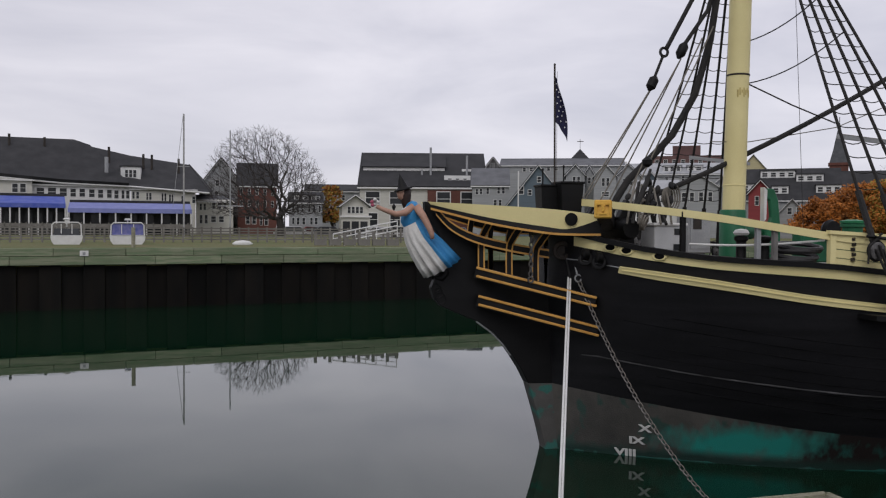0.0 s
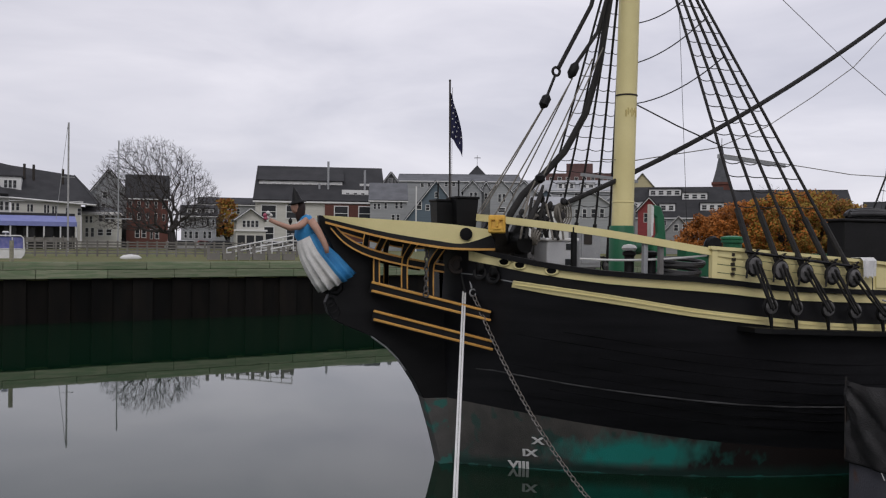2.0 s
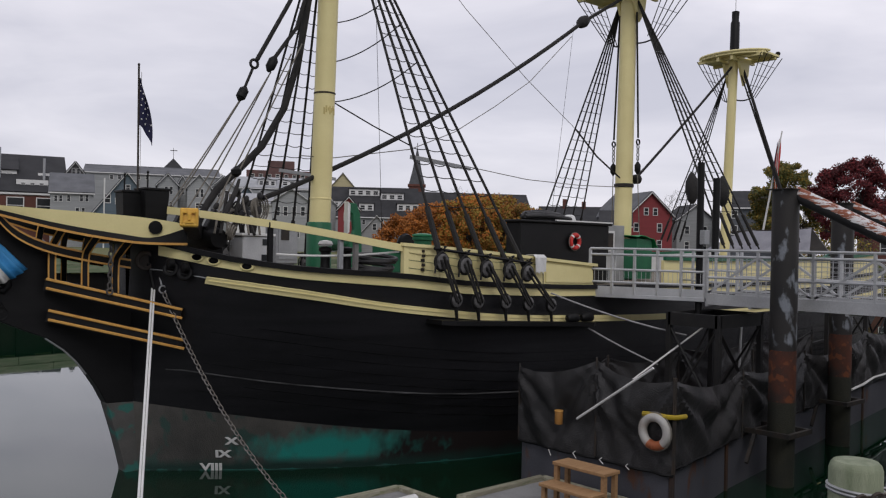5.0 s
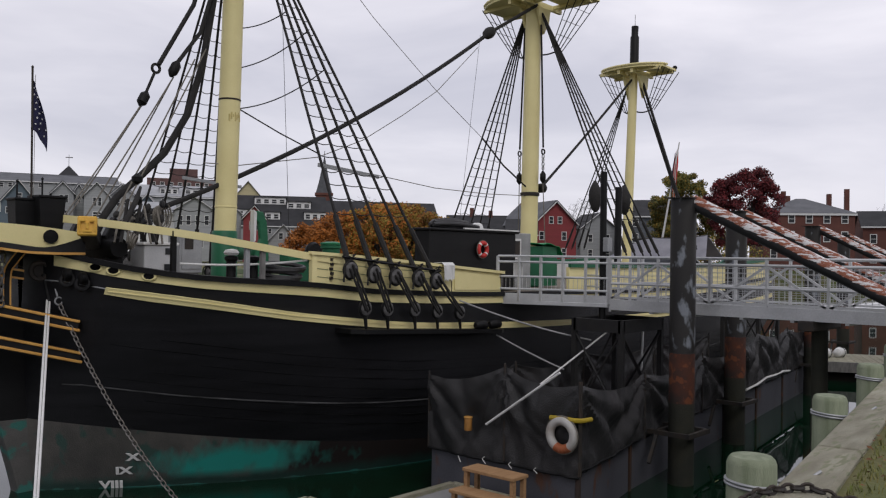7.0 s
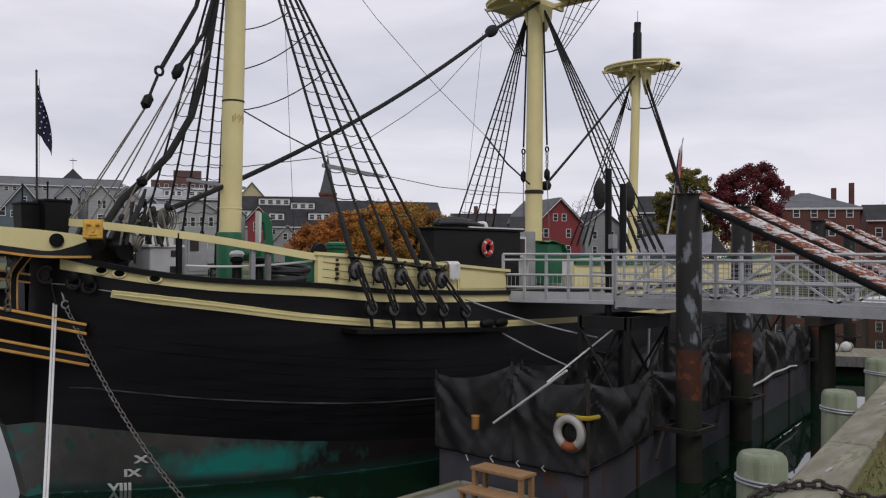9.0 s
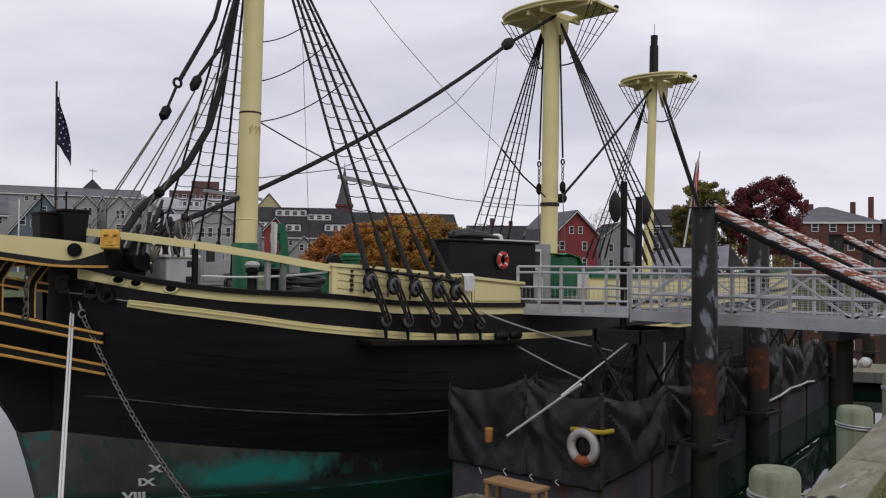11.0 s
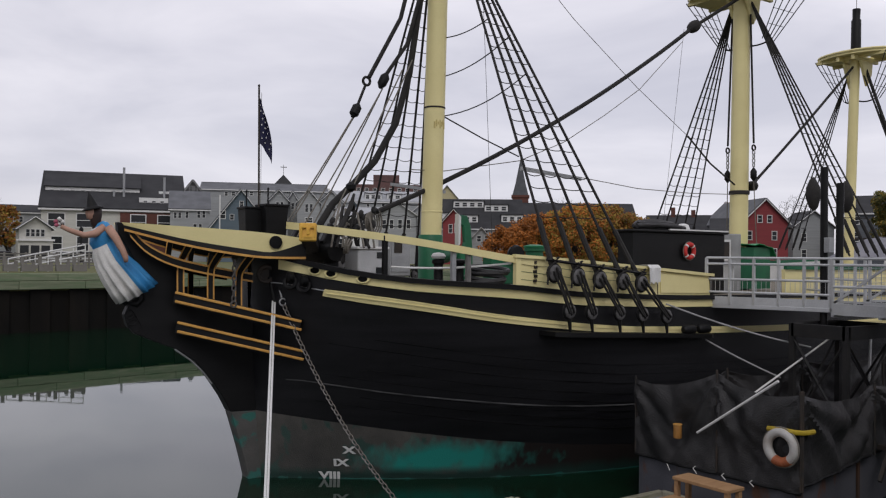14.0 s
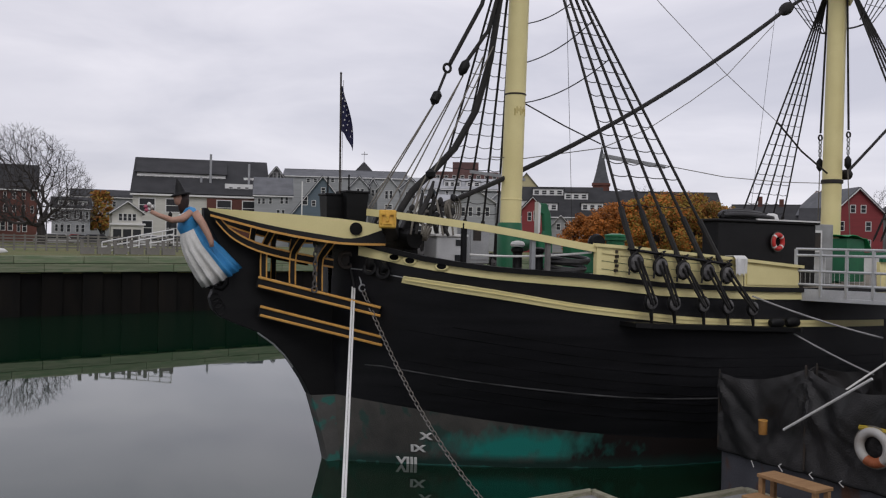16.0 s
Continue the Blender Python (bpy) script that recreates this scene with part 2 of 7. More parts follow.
# ---- the setting ----
def water_material():
    m = bpy.data.materials.new("harbour_water")
    m.use_nodes = True
    n, l = m.node_tree.nodes, m.node_tree.links
    b = n["Principled BSDF"]
    b.inputs["Base Color"].default_value = (0.003, 0.017, 0.008, 1)
    b.inputs["Roughness"].default_value = 0.02
    b.inputs["IOR"].default_value = 1.33
    b.inputs["Specular IOR Level"].default_value = 0.8
    co = n.new("ShaderNodeTexCoord")
    n1 = n.new("ShaderNodeTexNoise")
    n1.inputs["Scale"].default_value, n1.inputs["Detail"].default_value = 0.9, 3
    l.new(co.outputs["Object"], n1.inputs["Vector"])
    bp = n.new("ShaderNodeBump")
    bp.inputs["Strength"].default_value, bp.inputs["Distance"].default_value = 0.05, 0.02
    l.new(n1.outputs["Fac"], bp.inputs["Height"])
    l.new(bp.outputs[0], b.inputs["Normal"])
    return m


WATER = water_material()
water = part("water", Shape().add([(-900, -900, 0), (900, -900, 0), (900, 900, 0), (-900, 900, 0)], [(0, 1, 2, 3)]), WATER)
tagged(water, "calm dark green harbour water with reflections", "water", kind="structure")

# far wharf: a line across the basin, falling away to starboard
FW = lambda x: 40.0 + 0.165 * x
ground = part("ground", Shape().slab([(-700, FW(-700) + 0.5), (90, FW(90) + 0.5), (260, 30), (900, 20), (900, 900), (-700, 900)], -3, 3.70), GRASS)
tagged(ground, "flat waterfront ground with worn autumn grass", "ground", kind="structure")
# ---- the ship ----
STEM_Z = [-2.5, 0, 1, 2, 3, 4, 5.5]
STEM_X = [.6, .05, .05, .04, .02, .03, .02]


def stem_x(z):
    return curve(z, STEM_Z, STEM_X)


def half_breadth(x, z):
    u = x - stem_x(z)
    if u <= 0:
        return 0.0
    s = min(max(z / 4.3, 0), 1.1)
    a = min(u / (9.5 - 3.2 * s), 1)
    g = (1 - (1 - a) ** (1.9 + .1 * s)) ** (1 - .55 * min(s, 1))
    b = curve(z, [-2.5, -1, 0, 1, 2, 3, 4, 5.5], [3.2, 3.9, 4.25, 4.45, 4.55, 4.55, 4.5, 4.35])
    k = max(0, (x - 19) / 13)
    return b * (1 - (.22 + .4 * max(0, 1 - z / 3)) * k ** 2) * g


def sheer(x):
    return curve(x, [0, .21, .93, 2.25, 4.27, 6.07, 10.4, 17, 24, 31], [5.02, 4.94, 4.68, 4.47, 4.34, 4.16, 4.02, 3.98, 4.05, 4.3])


def paint_line(x):
    return curve(x, [0, .87, 2.89, 5.22, 7.8, 12, 31], [1.53, 1.41, 1.11, .82, .61, .45, .5])


def side(x, z, out=0.0, s=-1):
    """A point of the planking (port: s = -1), out metres off it."""
    e = 0.03
    y, yx, yz = half_breadth(x, z), half_breadth(x + e, z), half_breadth(x, z + e)
    n = Vector((-(yx - y) / e, 1, -(yz - y) / e)).normalized()
    return Vector((x + n.x * out, s * (y + n.y * out), z + n.z * out))


XS = [0, .01, .03, .07, .13, .2, .35, .55, .8, 1.1, 1.5, 2, 2.6, 3.3, 4.2, 5.2, 6.4, 7.8, 9.5, 11.5, 14, 17, 20, 23, 26, 29, 31]


def planking(low, high, rows, s):
    out = []
    for i in range(rows + 1):
        v, row = i / rows, []
        for u in XS:
            z = low(u - 1) + (high(u - 1) - low(u - 1)) * v
            x = stem_x(z) + u * (31 - stem_x(z)) / 31
            z = low(x) + (high(x) - low(x)) * v
            row.append(side(max(x, stem_x(z) + .001), z, 0, s))
        out.append(row)
    return out


def bottom_material():
    """Grey-brown bottom paint, near-black brown aft, with one large teal stain and streaks."""
    m = material("stained_bottom_paint", (0.115, 0.108, 0.097), (0.05, 0.05, 0.047), 0.7, scale=1.1, bump=0.4, c3=(0.035, 0.075, 0.064), patch=0.58, stretch=(1, 1, .8))
    n, l = m.node_tree.nodes, m.node_tree.links
    b = n["Principled BSDF"]
    base = b.inputs["Base Color"].links[0].from_socket
    co, sp = n.new("ShaderNodeTexCoord"), n.new("ShaderNodeSeparateXYZ")
    l.new(co.outputs["Object"], sp.inputs[0])

    def math_node(op, a, v):
        q = n.new("ShaderNodeMath")
        q.operation = op
        for k, w in ((0, a), (1, v)):
            if isinstance(w, (int, float)):
                q.inputs[k].default_value = w
            else:
                l.new(w, q.inputs[k])
        return q.outputs[0]
    ex = math_node('MULTIPLY', math_node('SUBTRACT', sp.outputs["X"], 3.55), .5)
    ez = math_node('MULTIPLY', math_node('SUBTRACT', sp.outputs["Z"], .52), 2.1)
    r = math_node('SQRT', math_node('ADD', math_node('MULTIPLY', ex, ex), math_node('MULTIPLY', ez, ez)), 0)
    nz = n.new("ShaderNodeTexNoise")
    nz.inputs["Scale"].default_value, nz.inputs["Detail"].default_value = 2.4, 7
    mp = n.new("ShaderNodeMapping")
    mp.inputs["Scale"].default_value = (1, 1, .45)
    l.new(co.outputs["Object"], mp.inputs[0])
    l.new(mp.outputs[0], nz.inputs["Vector"])
    f = math_node('ADD', r, math_node('MULTIPLY', math_node('SUBTRACT', nz.outputs["Fac"], .5), 1.9))
    rp = n.new("ShaderNodeValToRGB")
    rp.color_ramp.elements[0].position, rp.color_ramp.elements[1].position = .30, 1.15
    rp.color_ramp.elements[0].color, rp.color_ramp.elements[1].color = (.95, .95, .95, 1), (0, 0, 0, 1)
    l.new(f, rp.inputs[0])
    mx = n.new("ShaderNodeMixRGB")
    l.new(rp.outputs[0], mx.inputs[0])
    l.new(base, mx.inputs[1])
    mx.inputs[2].default_value = (0.012, 0.25, 0.21, 1)
    aft = n.new("ShaderNodeValToRGB")
    aft.color_ramp.elements[0].position, aft.color_ramp.elements[1].position = .40, .52
    l.new(math_node('MULTIPLY', math_node('ADD', sp.outputs["X"], math_node('MULTIPLY', math_node('SUBTRACT', nz.outputs["Fac"], .5), 3.0)), .1), aft.inputs[0])
    mb = n.new("ShaderNodeMixRGB")
    l.new(aft.outputs[0], mb.inputs[0])
    l.new(base, mb.inputs[1])
    mb.inputs[2].default_value = (0.012, 0.0075, 0.007, 1)
    l.new(mb.outputs[0], mx.inputs[1])
    wet = n.new("ShaderNodeValToRGB")
    wet.color_ramp.elements[0].position, wet.color_ramp.elements[1].position = .10, .30
    wet.color_ramp.elements[0].color, wet.color_ramp.elements[1].color = (1, 1, 1, 1), (0, 0, 0, 1)
    l.new(math_node('ADD', sp.outputs["Z"], math_node('MULTIPLY', math_node('SUBTRACT', nz.outputs["Fac"], .5), .25)), wet.inputs[0])
    mw = n.new("ShaderNodeMixRGB")
    l.new(wet.outputs[0], mw.inputs[0])
    l.new(mx.outputs[0], mw.inputs[1])
    mw.inputs[2].default_value = (0.008, 0.030, 0.024, 1)
    l.new(mw.outputs[0], b.inputs["Base Color"])
    return m


ship = thing("sailing_ship", "black and yellow wooden three-masted sailing ship moored at the wharf", "ship")
upper = Shape()
lower = Shape()
for s in (-1, 1):
    upper.grid(planking(paint_line, sheer, 16, s))
    lower.grid(planking(lambda x: -1.2, paint_line, 6, s))
# transom
tr = [side(31, -1.2 + (sheer(31) + 1.2) * i / 8, 0, -1) for i in range(9)]
upper.grid([tr, [Vector((p.x + .3, -p.y, p.z)) for p in tr]])
part("hull", upper, HULL, ship, "black planked topsides with fine seams", smooth=True)
BOTTOM_HULL = bottom_material()
part("hull_bottom", lower, BOTTOM_HULL, ship, "grey bottom paint with teal stains near the waterline", smooth=True)
deck = Shape()
dx = [-1.2, -.8, -.3, .3, 1, 2, 3, 4.5, 6, 8, 11, 15, 20, 25, 30.9]
deck.grid([[Vector((x, -half_breadth(x, sheer(x) - .05) + .02, sheer(x) - .05)) for x in dx], [Vector((x, half_breadth(x, sheer(x) - .05) - .02, sheer(x) - .05)) for x in dx]])
DECK = material("deck_planks", (0.22, 0.19, 0.14), (0.16, 0.14, 0.11), 0.8, scale=2, stretch=(0.4, 6, 1))
part("deck", deck, DECK, ship, "weathered plank deck")


def strake(name, top, bottom, x0, x1, out, mat, n=40, label=""):
    sh = Shape()
    for s in (-1, 1):
        rows = [[], [], [], []]
        for i in range(n + 1):
            x = x0 + (x1 - x0) * (i / n) ** 1.3
            for k, (z, o) in enumerate(((bottom(x), -.02), (bottom(x), out), (top(x), out), (top(x), -.02))):
                rows[k].append(side(x, z, o, s))
        sh.grid(rows)
        sh.add([rows[k][0] for k in range(4)], [(0, 1, 2, 3)])
        sh.add([rows[k][-1] for k in range(4)], [(0, 1, 2, 3)])
    return part(name, sh, mat, ship, label)


UP_T = lambda x: sheer(x) - .06
UP_B = lambda x: sheer(x) - curve(x, [.2, .9, 2.2, 4.3, 12], [.27, .22, .21, .24, .23])
LO_T = lambda x: curve(x, [.76, 2.3, 4.32, 7.8, 14.4, 24, 31], [4.27, 4.03, 3.71, 3.39, 3.22, 3.3, 3.6])
LO_B = lambda x: LO_T(x) - curve(x, [.76, 1.5, 4], [.13, .165, .16])
strake("upper_strake", UP_T, UP_B, .2, 30.5, .035, YELLOW, label="buff yellow painted strake")
strake("lower_strake", LO_T, LO_B, .76, 30.5, .04, YELLOW, label="buff yellow painted strake")
strake("lower_strake_moulding", lambda x: LO_T(x) - .055, lambda x: LO_T(x) - .075, .8, 30.4, .055, YELLOW)
strake("cap_rail", lambda x: sheer(x) + .05, lambda x: sheer(x) - .055, .03, 30.8, .10, BLACK, label="black cap rail")
WALE_T = lambda x: curve(x, [.76, 2.7, 6.3, 12, 31], [2.27, 1.98, 1.65, 1.5, 2.2])
# also colours the shade inside the head board port and fairleads
SEAM_AND_HOLE = material("tarred_seam_and_hole_shade", (0.002, 0.002, 0.002), (0.02, 0.02, 0.021), 0.8, scale=1.1, spec=.05)
WORN = material("worn_seam_paint", (0.13, 0.13, 0.135), (0.02, 0.02, 0.02), 0.6, scale=1.3)
strake("wale_edge", WALE_T, lambda x: WALE_T(x) - .022, .5, 30, .014, WORN, label="wale edge with worn grey paint")

for k, v in enumerate((.16, .24, .31, .39, .47, .56, .64, .72)):
    f = lambda x, v=v: paint_line(x) + (LO_B(x) - paint_line(x)) * v
    strake("plank_seam", f, lambda x, f=f: f(x) - .007, 1.0 + .7 * (k % 3), 29 - 3 * (k % 2), .0035, SEAM_AND_HOLE)
# cutwater and head
def knee(name, outline, mat, label=""):
    sh = Shape()
    n = len(outline)
    wide = lambda x: curve(x, [-2.9, -1.5, .3], [.10, .15, .2])
    vs = [(x, -wide(x), z) for x, z in outline] + [(x, wide(x), z) for x, z in outline]
    sh.add(vs, [tuple(range(n)), tuple(range(2 * n - 1, n - 1, -1))] + [(i, (i + 1) % n, n + (i + 1) % n, n + i) for i in range(n)])
    return part(name, sh, mat, ship, label, bevel=.012)


knee("cutwater_foot", [(.3, -1.2), (.06, -1.2), (-.02, .04), (-.12, .45), (-.24, .88), (-.44, 1.52), (.3, 1.5)], BOTTOM, "grey-green stained cutwater at the waterline")
knee("cutwater", [(.3, 1.5), (-.44, 1.52), (-.62, 1.86), (-.84, 2.19), (-1.05, 2.47), (-1.29, 2.72), (-1.63, 2.95), (-2.1, 3.14), (-2.5, 3.32), (-2.66, 3.5), (-2.72, 3.72), (-2.62, 3.95),
                  (-2.35, 4.2), (-2.4, 4.6), (-2.62, 5.0), (-2.86, 5.4), (-2.88, 5.62), (-2.72, 5.6), (-2.6, 5.3), (-2.3, 5.0), (-1.85, 4.76), (-1.6, 4.6), (-1.5, 4.1), (.3, 3.7)], BLACK, "black painted cutwater and head knee")
worn_edge = Shape()
worn_edge.tube([(-1.68, -.13, 2.955), (-1.33, -.14, 2.70), (-1.08, -.15, 2.45), (-.87, -.15, 2.17)], .018, 5)
part("stem_band", worn_edge, GREYM, ship, "bare metal band on the cutwater")
for name, a, b in (("upper", (-1.75, -.28, 4.17), (.51, -1.62, 3.57)), ("lower", (-1.70, -.28, 3.54), (.64, -1.47, 2.92))):
    for s in (1, -1):
        A, B = Vector((a[0], a[1] * s, a[2])), Vector((b[0], b[1] * s, b[2]))
        part("cheek", Shape().bar(A - Vector((0, 0, .1)), B - Vector((0, 0, .09)), .10, .26), BLACK, ship, "black cheek board")
        for dz in (0, -.185):
            part("gold_moulding", Shape().bar(A + Vector((0, -.06 * s, dz)), B + Vector((0, -.06 * s, dz * .95)), .07, .055), GOLD, ship, "gold ochre moulding", bevel=.012)


def ribbon(line_a, line_b, thick, n=14):
    """A board between an upper and a lower line of points."""
    def at(line, u):
        k = u * (len(line) - 1)
        i = min(int(k), len(line) - 2)
        p = [Vector(line[min(max(j, 0), len(line) - 1)]) for j in (i - 1, i, i + 1, i + 2)]
        f = k - i
        return .5 * ((2 * p[1]) + (p[2] - p[0]) * f + (2 * p[0] - 5 * p[1] + 4 * p[2] - p[3]) * f * f + (3 * p[1] - p[0] - 3 * p[2] + p[3]) * f ** 3)
    rows = [[], [], [], []]
    for i in range(n + 1):
        a, b = at(line_a, i / n), at(line_b, i / n)
        o = Vector((.35, 1, 0)).normalized() * thick * (1 if a.y < 0 else -1)
        for row, p in zip(rows, (a, b, b + o, a + o)):
            row.append(p)
    sh = Shape().grid(rows + [rows[0]])
    for k in (0, -1):
        sh.add([r[k] for r in rows], [(0, 1, 2, 3)])
    return sh


def flip(line):
    return [(x, -y, z) for x, y, z in line]


def lift(line, dz, dy=0.0):
    return [(x, y + dy, z + dz) for x, y, z in line]


BT = [(-2.85, -.3, 5.61), (-1.67, -.86, 5.54), (-.62, -1.34, 5.47), (.02, -1.64, 5.40), (.5, -1.85, 5.32)]
BB = [(-2.80, -.3, 5.55), (-1.66, -.84, 5.27), (-.61, -1.33, 5.09), (-.08, -1.58, 5.04), (.5, -1.85, 5.25)]
BN = [(-2.80, -.3, 5.47), (-1.66, -.85, 5.16), (-.62, -1.35, 4.97), (-.08, -1.6, 4.93), (.5, -1.85, 4.93)]
RL = [(-2.68, -.3, 5.42), (-2.35, -.36, 5.08), (-1.84, -.46, 4.82), (-1.08, -.6, 4.63), (-.21, -.75, 4.48)]
for f in (lambda q: q, flip):
    part("head_board", ribbon(f(BT), f(BB), .07), YELLOW, ship, "buff yellow head rail board")
    part("head_board_band", ribbon(f(lift(BB, 0, -.01)), f(lift(BN, 0, -.01)), .09), BLACK, ship, "black band under the head board")
    part("gold_moulding", ribbon(f(lift(BN, .012, -.03)), f(lift(BN, -.035, -.03)), .11), GOLD, ship, "gold ochre moulding")
    part("head_rail", ribbon(f(lift(RL, .09)), f(lift(RL, -.09)), .12), BLACK, ship, "black curved head rail")
    for dz in (.1, -.06):
        part("gold_moulding", ribbon(f(lift(RL, dz, -.02)), f(lift(RL, dz - .04, -.02)), .05), GOLD, ship, "gold ochre moulding")
    # curved head timbers
    for x0, z0, y0, z1, x2, y2 in ((-1.72, 4.14, -.36, 4.75, -1.45, -.85), (-1.15, 4.0, -.58, 4.6, -.85, -1.15), (-.62, 3.86, -.8, 4.5, -.3, -1.4)):
        L1 = [(x0, y0, z0), (x0, y0, z1), (x0 + .03, y0 * .75 + y2 * .25, z1 + .24), (x0 * .55 + x2 * .45, y0 * .4 + y2 * .6, z1 + .5)]
        L2 = [(x + .115, y - .05, z - (0 if i < 2 else .05)) for i, (x, y, z) in enumerate(L1)]
        part("head_timber", ribbon(f(L1), f(L2), .14, 10), BLACK, ship, "black curved head timber")
        for L in (L1, L2):
            part("gold_moulding", ribbon(f([(x - .016, y - .03, z) for x, y, z in L]), f([(x + .016, y - .03, z) for x, y, z in L]), .04, 12), GOLD, ship, "gold ochre moulding")
part("gold_moulding", Shape().tube([side(.12, 4.38, .01), side(.3, 4.36, .01), side(.76, 4.24, .01)], .014, 5), GREYM, ship, "thin pale moulding at the bow")
# round hawse hole in the head board: black disc for its shade
part("board_port", Shape().lathe([(.135, -.02), (.135, .02)], n=24, m=Matrix.Rotation(radians(-24), 3, 'Z') @ Matrix.Rotation(radians(90), 3, 'X'), c=(-.07, -1.62, 5.24)), SEAM_AND_HOLE, ship, "round port in the head board, its shade a black disc")
# chain hanging from the head
LINKS = {}


def chain(name, pts, size, thick, mat, parent, label=""):
    """Links along a line, each at right angles to the last."""
    key = (size, thick, mat.name)
    if key not in LINKS:
        ring = [(size / 2 * math.cos(q), size * .31 * math.sin(q), 0) for q in [2 * math.pi * j / 10 for j in range(10)]]
        sh = Shape().tube(ring + [ring[0]], thick, 5, cap=False)
        me = bpy.data.meshes.new("link")
        me.from_pydata(sh.v, [], sh.f)
        me.materials.append(mat)
        LINKS[key] = me
    pts = [Vector(p) for p in pts]
    lens = [0]
    for a, b in zip(pts, pts[1:]):
        lens.append(lens[-1] + (b - a).length)
    k = max(2, int(lens[-1] / (size * .8)))

    def at(d):
        j = max(0, min(len(pts) - 2, sum(1 for q in lens if q <= d) - 1))
        return pts[j].lerp(pts[j + 1], (d - lens[j]) / max(1e-6, lens[j + 1] - lens[j]))
    for i in range(k):
        a, b = at(lens[-1] * i / k), at(lens[-1] * (i + 1) / k)
        d = (b - a).normalized()
        u = d.cross(Vector((0, 0, 1)))
        u = u.normalized() if u.length > .05 else Vector((1, 0, 0))
        w = d.cross(u)
        s, t = (u, w) if i % 2 else (w, -u)
        m = Matrix(((d.x, s.x, t.x), (d.y, s.y, t.y), (d.z, s.z, t.z))).to_4x4()
        m.translation = (a + b) / 2
        share("link", LINKS[key], parent, m)


CHAIN = material("weathered_chain", (0.15, 0.145, 0.14), (0.09, 0.08, 0.075), 0.6, 0.3, scale=8)
chain("hanging_chain", [(-.72, -1.0, 4.85), (-.74, -1.02, 4.0)], .13, .018, CHAIN, ship, "grey chain hanging from the head")
part("chain_hook", Shape().torus((-.74, -1.02, 3.93), .06, .02, 12, 6, Matrix.Rotation(radians(90), 4, 'X')), CHAIN, ship)
# hawse pipe
part("hawse_pipe", Shape().lathe([(.12, -.04), (.20, -.04), (.215, .03), (.19, .07), (.13, .07), (.12, .0)], n=22, m=Matrix.Rotation(radians(-25), 3, 'Z') @ Matrix.Rotation(radians(90), 3, 'X'), c=(.06, -.86, 4.56)), IRON, ship, "dark iron hawse pipe", smooth=True)
for x, z in ((.62, 4.66), (.84, 4.60), (1.32, 4.50)):
    turn_m = Matrix.Rotation(radians(-45), 3, 'Z') @ Matrix.Rotation(radians(90), 3, 'X') @ Matrix.Diagonal((1.55, 1, 1))
    rim = part("fairlead", Shape().lathe([(.1, 0), (.1, .05), (.085, .07), (.07, .07), (.065, .05)], n=18, m=turn_m, c=side(x, z, .0)), YELLOW, ship, "yellow oval fairlead", smooth=True)
    # a dark plug stands for the shade in the mouth
    part("fairlead_mouth", Shape().lathe([(.062, .04), (.062, .064), (.05, .066)], n=18, m=turn_m, c=side(x, z, .0)), SEAM_AND_HOLE, rim, "mouth with its shade as a dark plug")
for x, z in ((.34, 4.40), (.50, 4.33)):
    part("eyebolt", Shape().torus(side(x, z, .07), .12, .045, 16, 8, Matrix.Rotation(radians(-40), 4, 'Z') @ Matrix.Rotation(radians(70), 4, 'X')), BLACK, ship, "black ring at the bow", smooth=True)
    part("ring_block", Shape().lathe([(.05, -.08), (.11, -.05), (.11, .05), (.05, .08)], side(x, z + .12, .08), 12, 'x'), BLACK, ship, smooth=True)

# catheads: a beam with a carved yellow block at its end
for s in (-1, 1):
    part("cathead", Shape().bar((1.1, s * 1.0, 5.15), (.10, s * 2.78, 5.42), .3, .3), BLACK, ship, "black cathead beam", bevel=.02)
blk = Shape().bar((.10, -2.78, 5.42), (.03, -2.90, 5.44), .34, .36)
CATG = material("cathead_yellow", (0.80, 0.48, 0.07), (0.7, 0.38, 0.05), 0.5, scale=6)
face = part("cathead_face", blk, CATG, ship, "carved golden yellow block on the cathead", bevel=.02)
relief = Shape()
mface = Matrix.Translation((.03, -2.915, 5.44)) @ Matrix.Rotation(radians(-30), 4, 'Z')
for x, z, w, h in ((-.08, .09, .08, .03), (.08, .09, .08, .03), (0, .0, .05, .11), (0, -.1, .16, .03), (-.13, 0, .03, .2), (.13, 0, .03, .2)):
    relief.box((x - w / 2, -.03, z - h / 2), (x + w / 2, .02, z + h / 2), mface)
part("carving", relief, CATG, face)

# open rail forward, then solid bulwark panels
FENCE_GREY = material("worn_grey_timber", (0.24, 0.23, 0.22), (0.15, 0.145, 0.14), .85, scale=4, stretch=(4, 4, 1))
RAIL = [(.15, -1.25, 5.68), (.77, -2.26, 5.57), (2.24, -3.47, 5.33), (4.26, -4.23, 4.98), (5.1, -4.38, 4.90)]
part("rail", ribbon(lift(RAIL, .02), lift(RAIL, -.13), .12, 18), YELLOW, ship, "buff yellow timber rail")
for x, y, z0, z1, m in ((1.72, -3.05, 4.55, 5.4, BLACK), (3.0, -3.7, 4.4, 5.16, GREYM), (3.3, -3.82, 4.4, 5.1, FENCE_GREY)):
    part("stanchion", Shape().box((x - .05, y - .05, z0), (x + .05, y + .05, z1)), m, ship, bevel=.01)


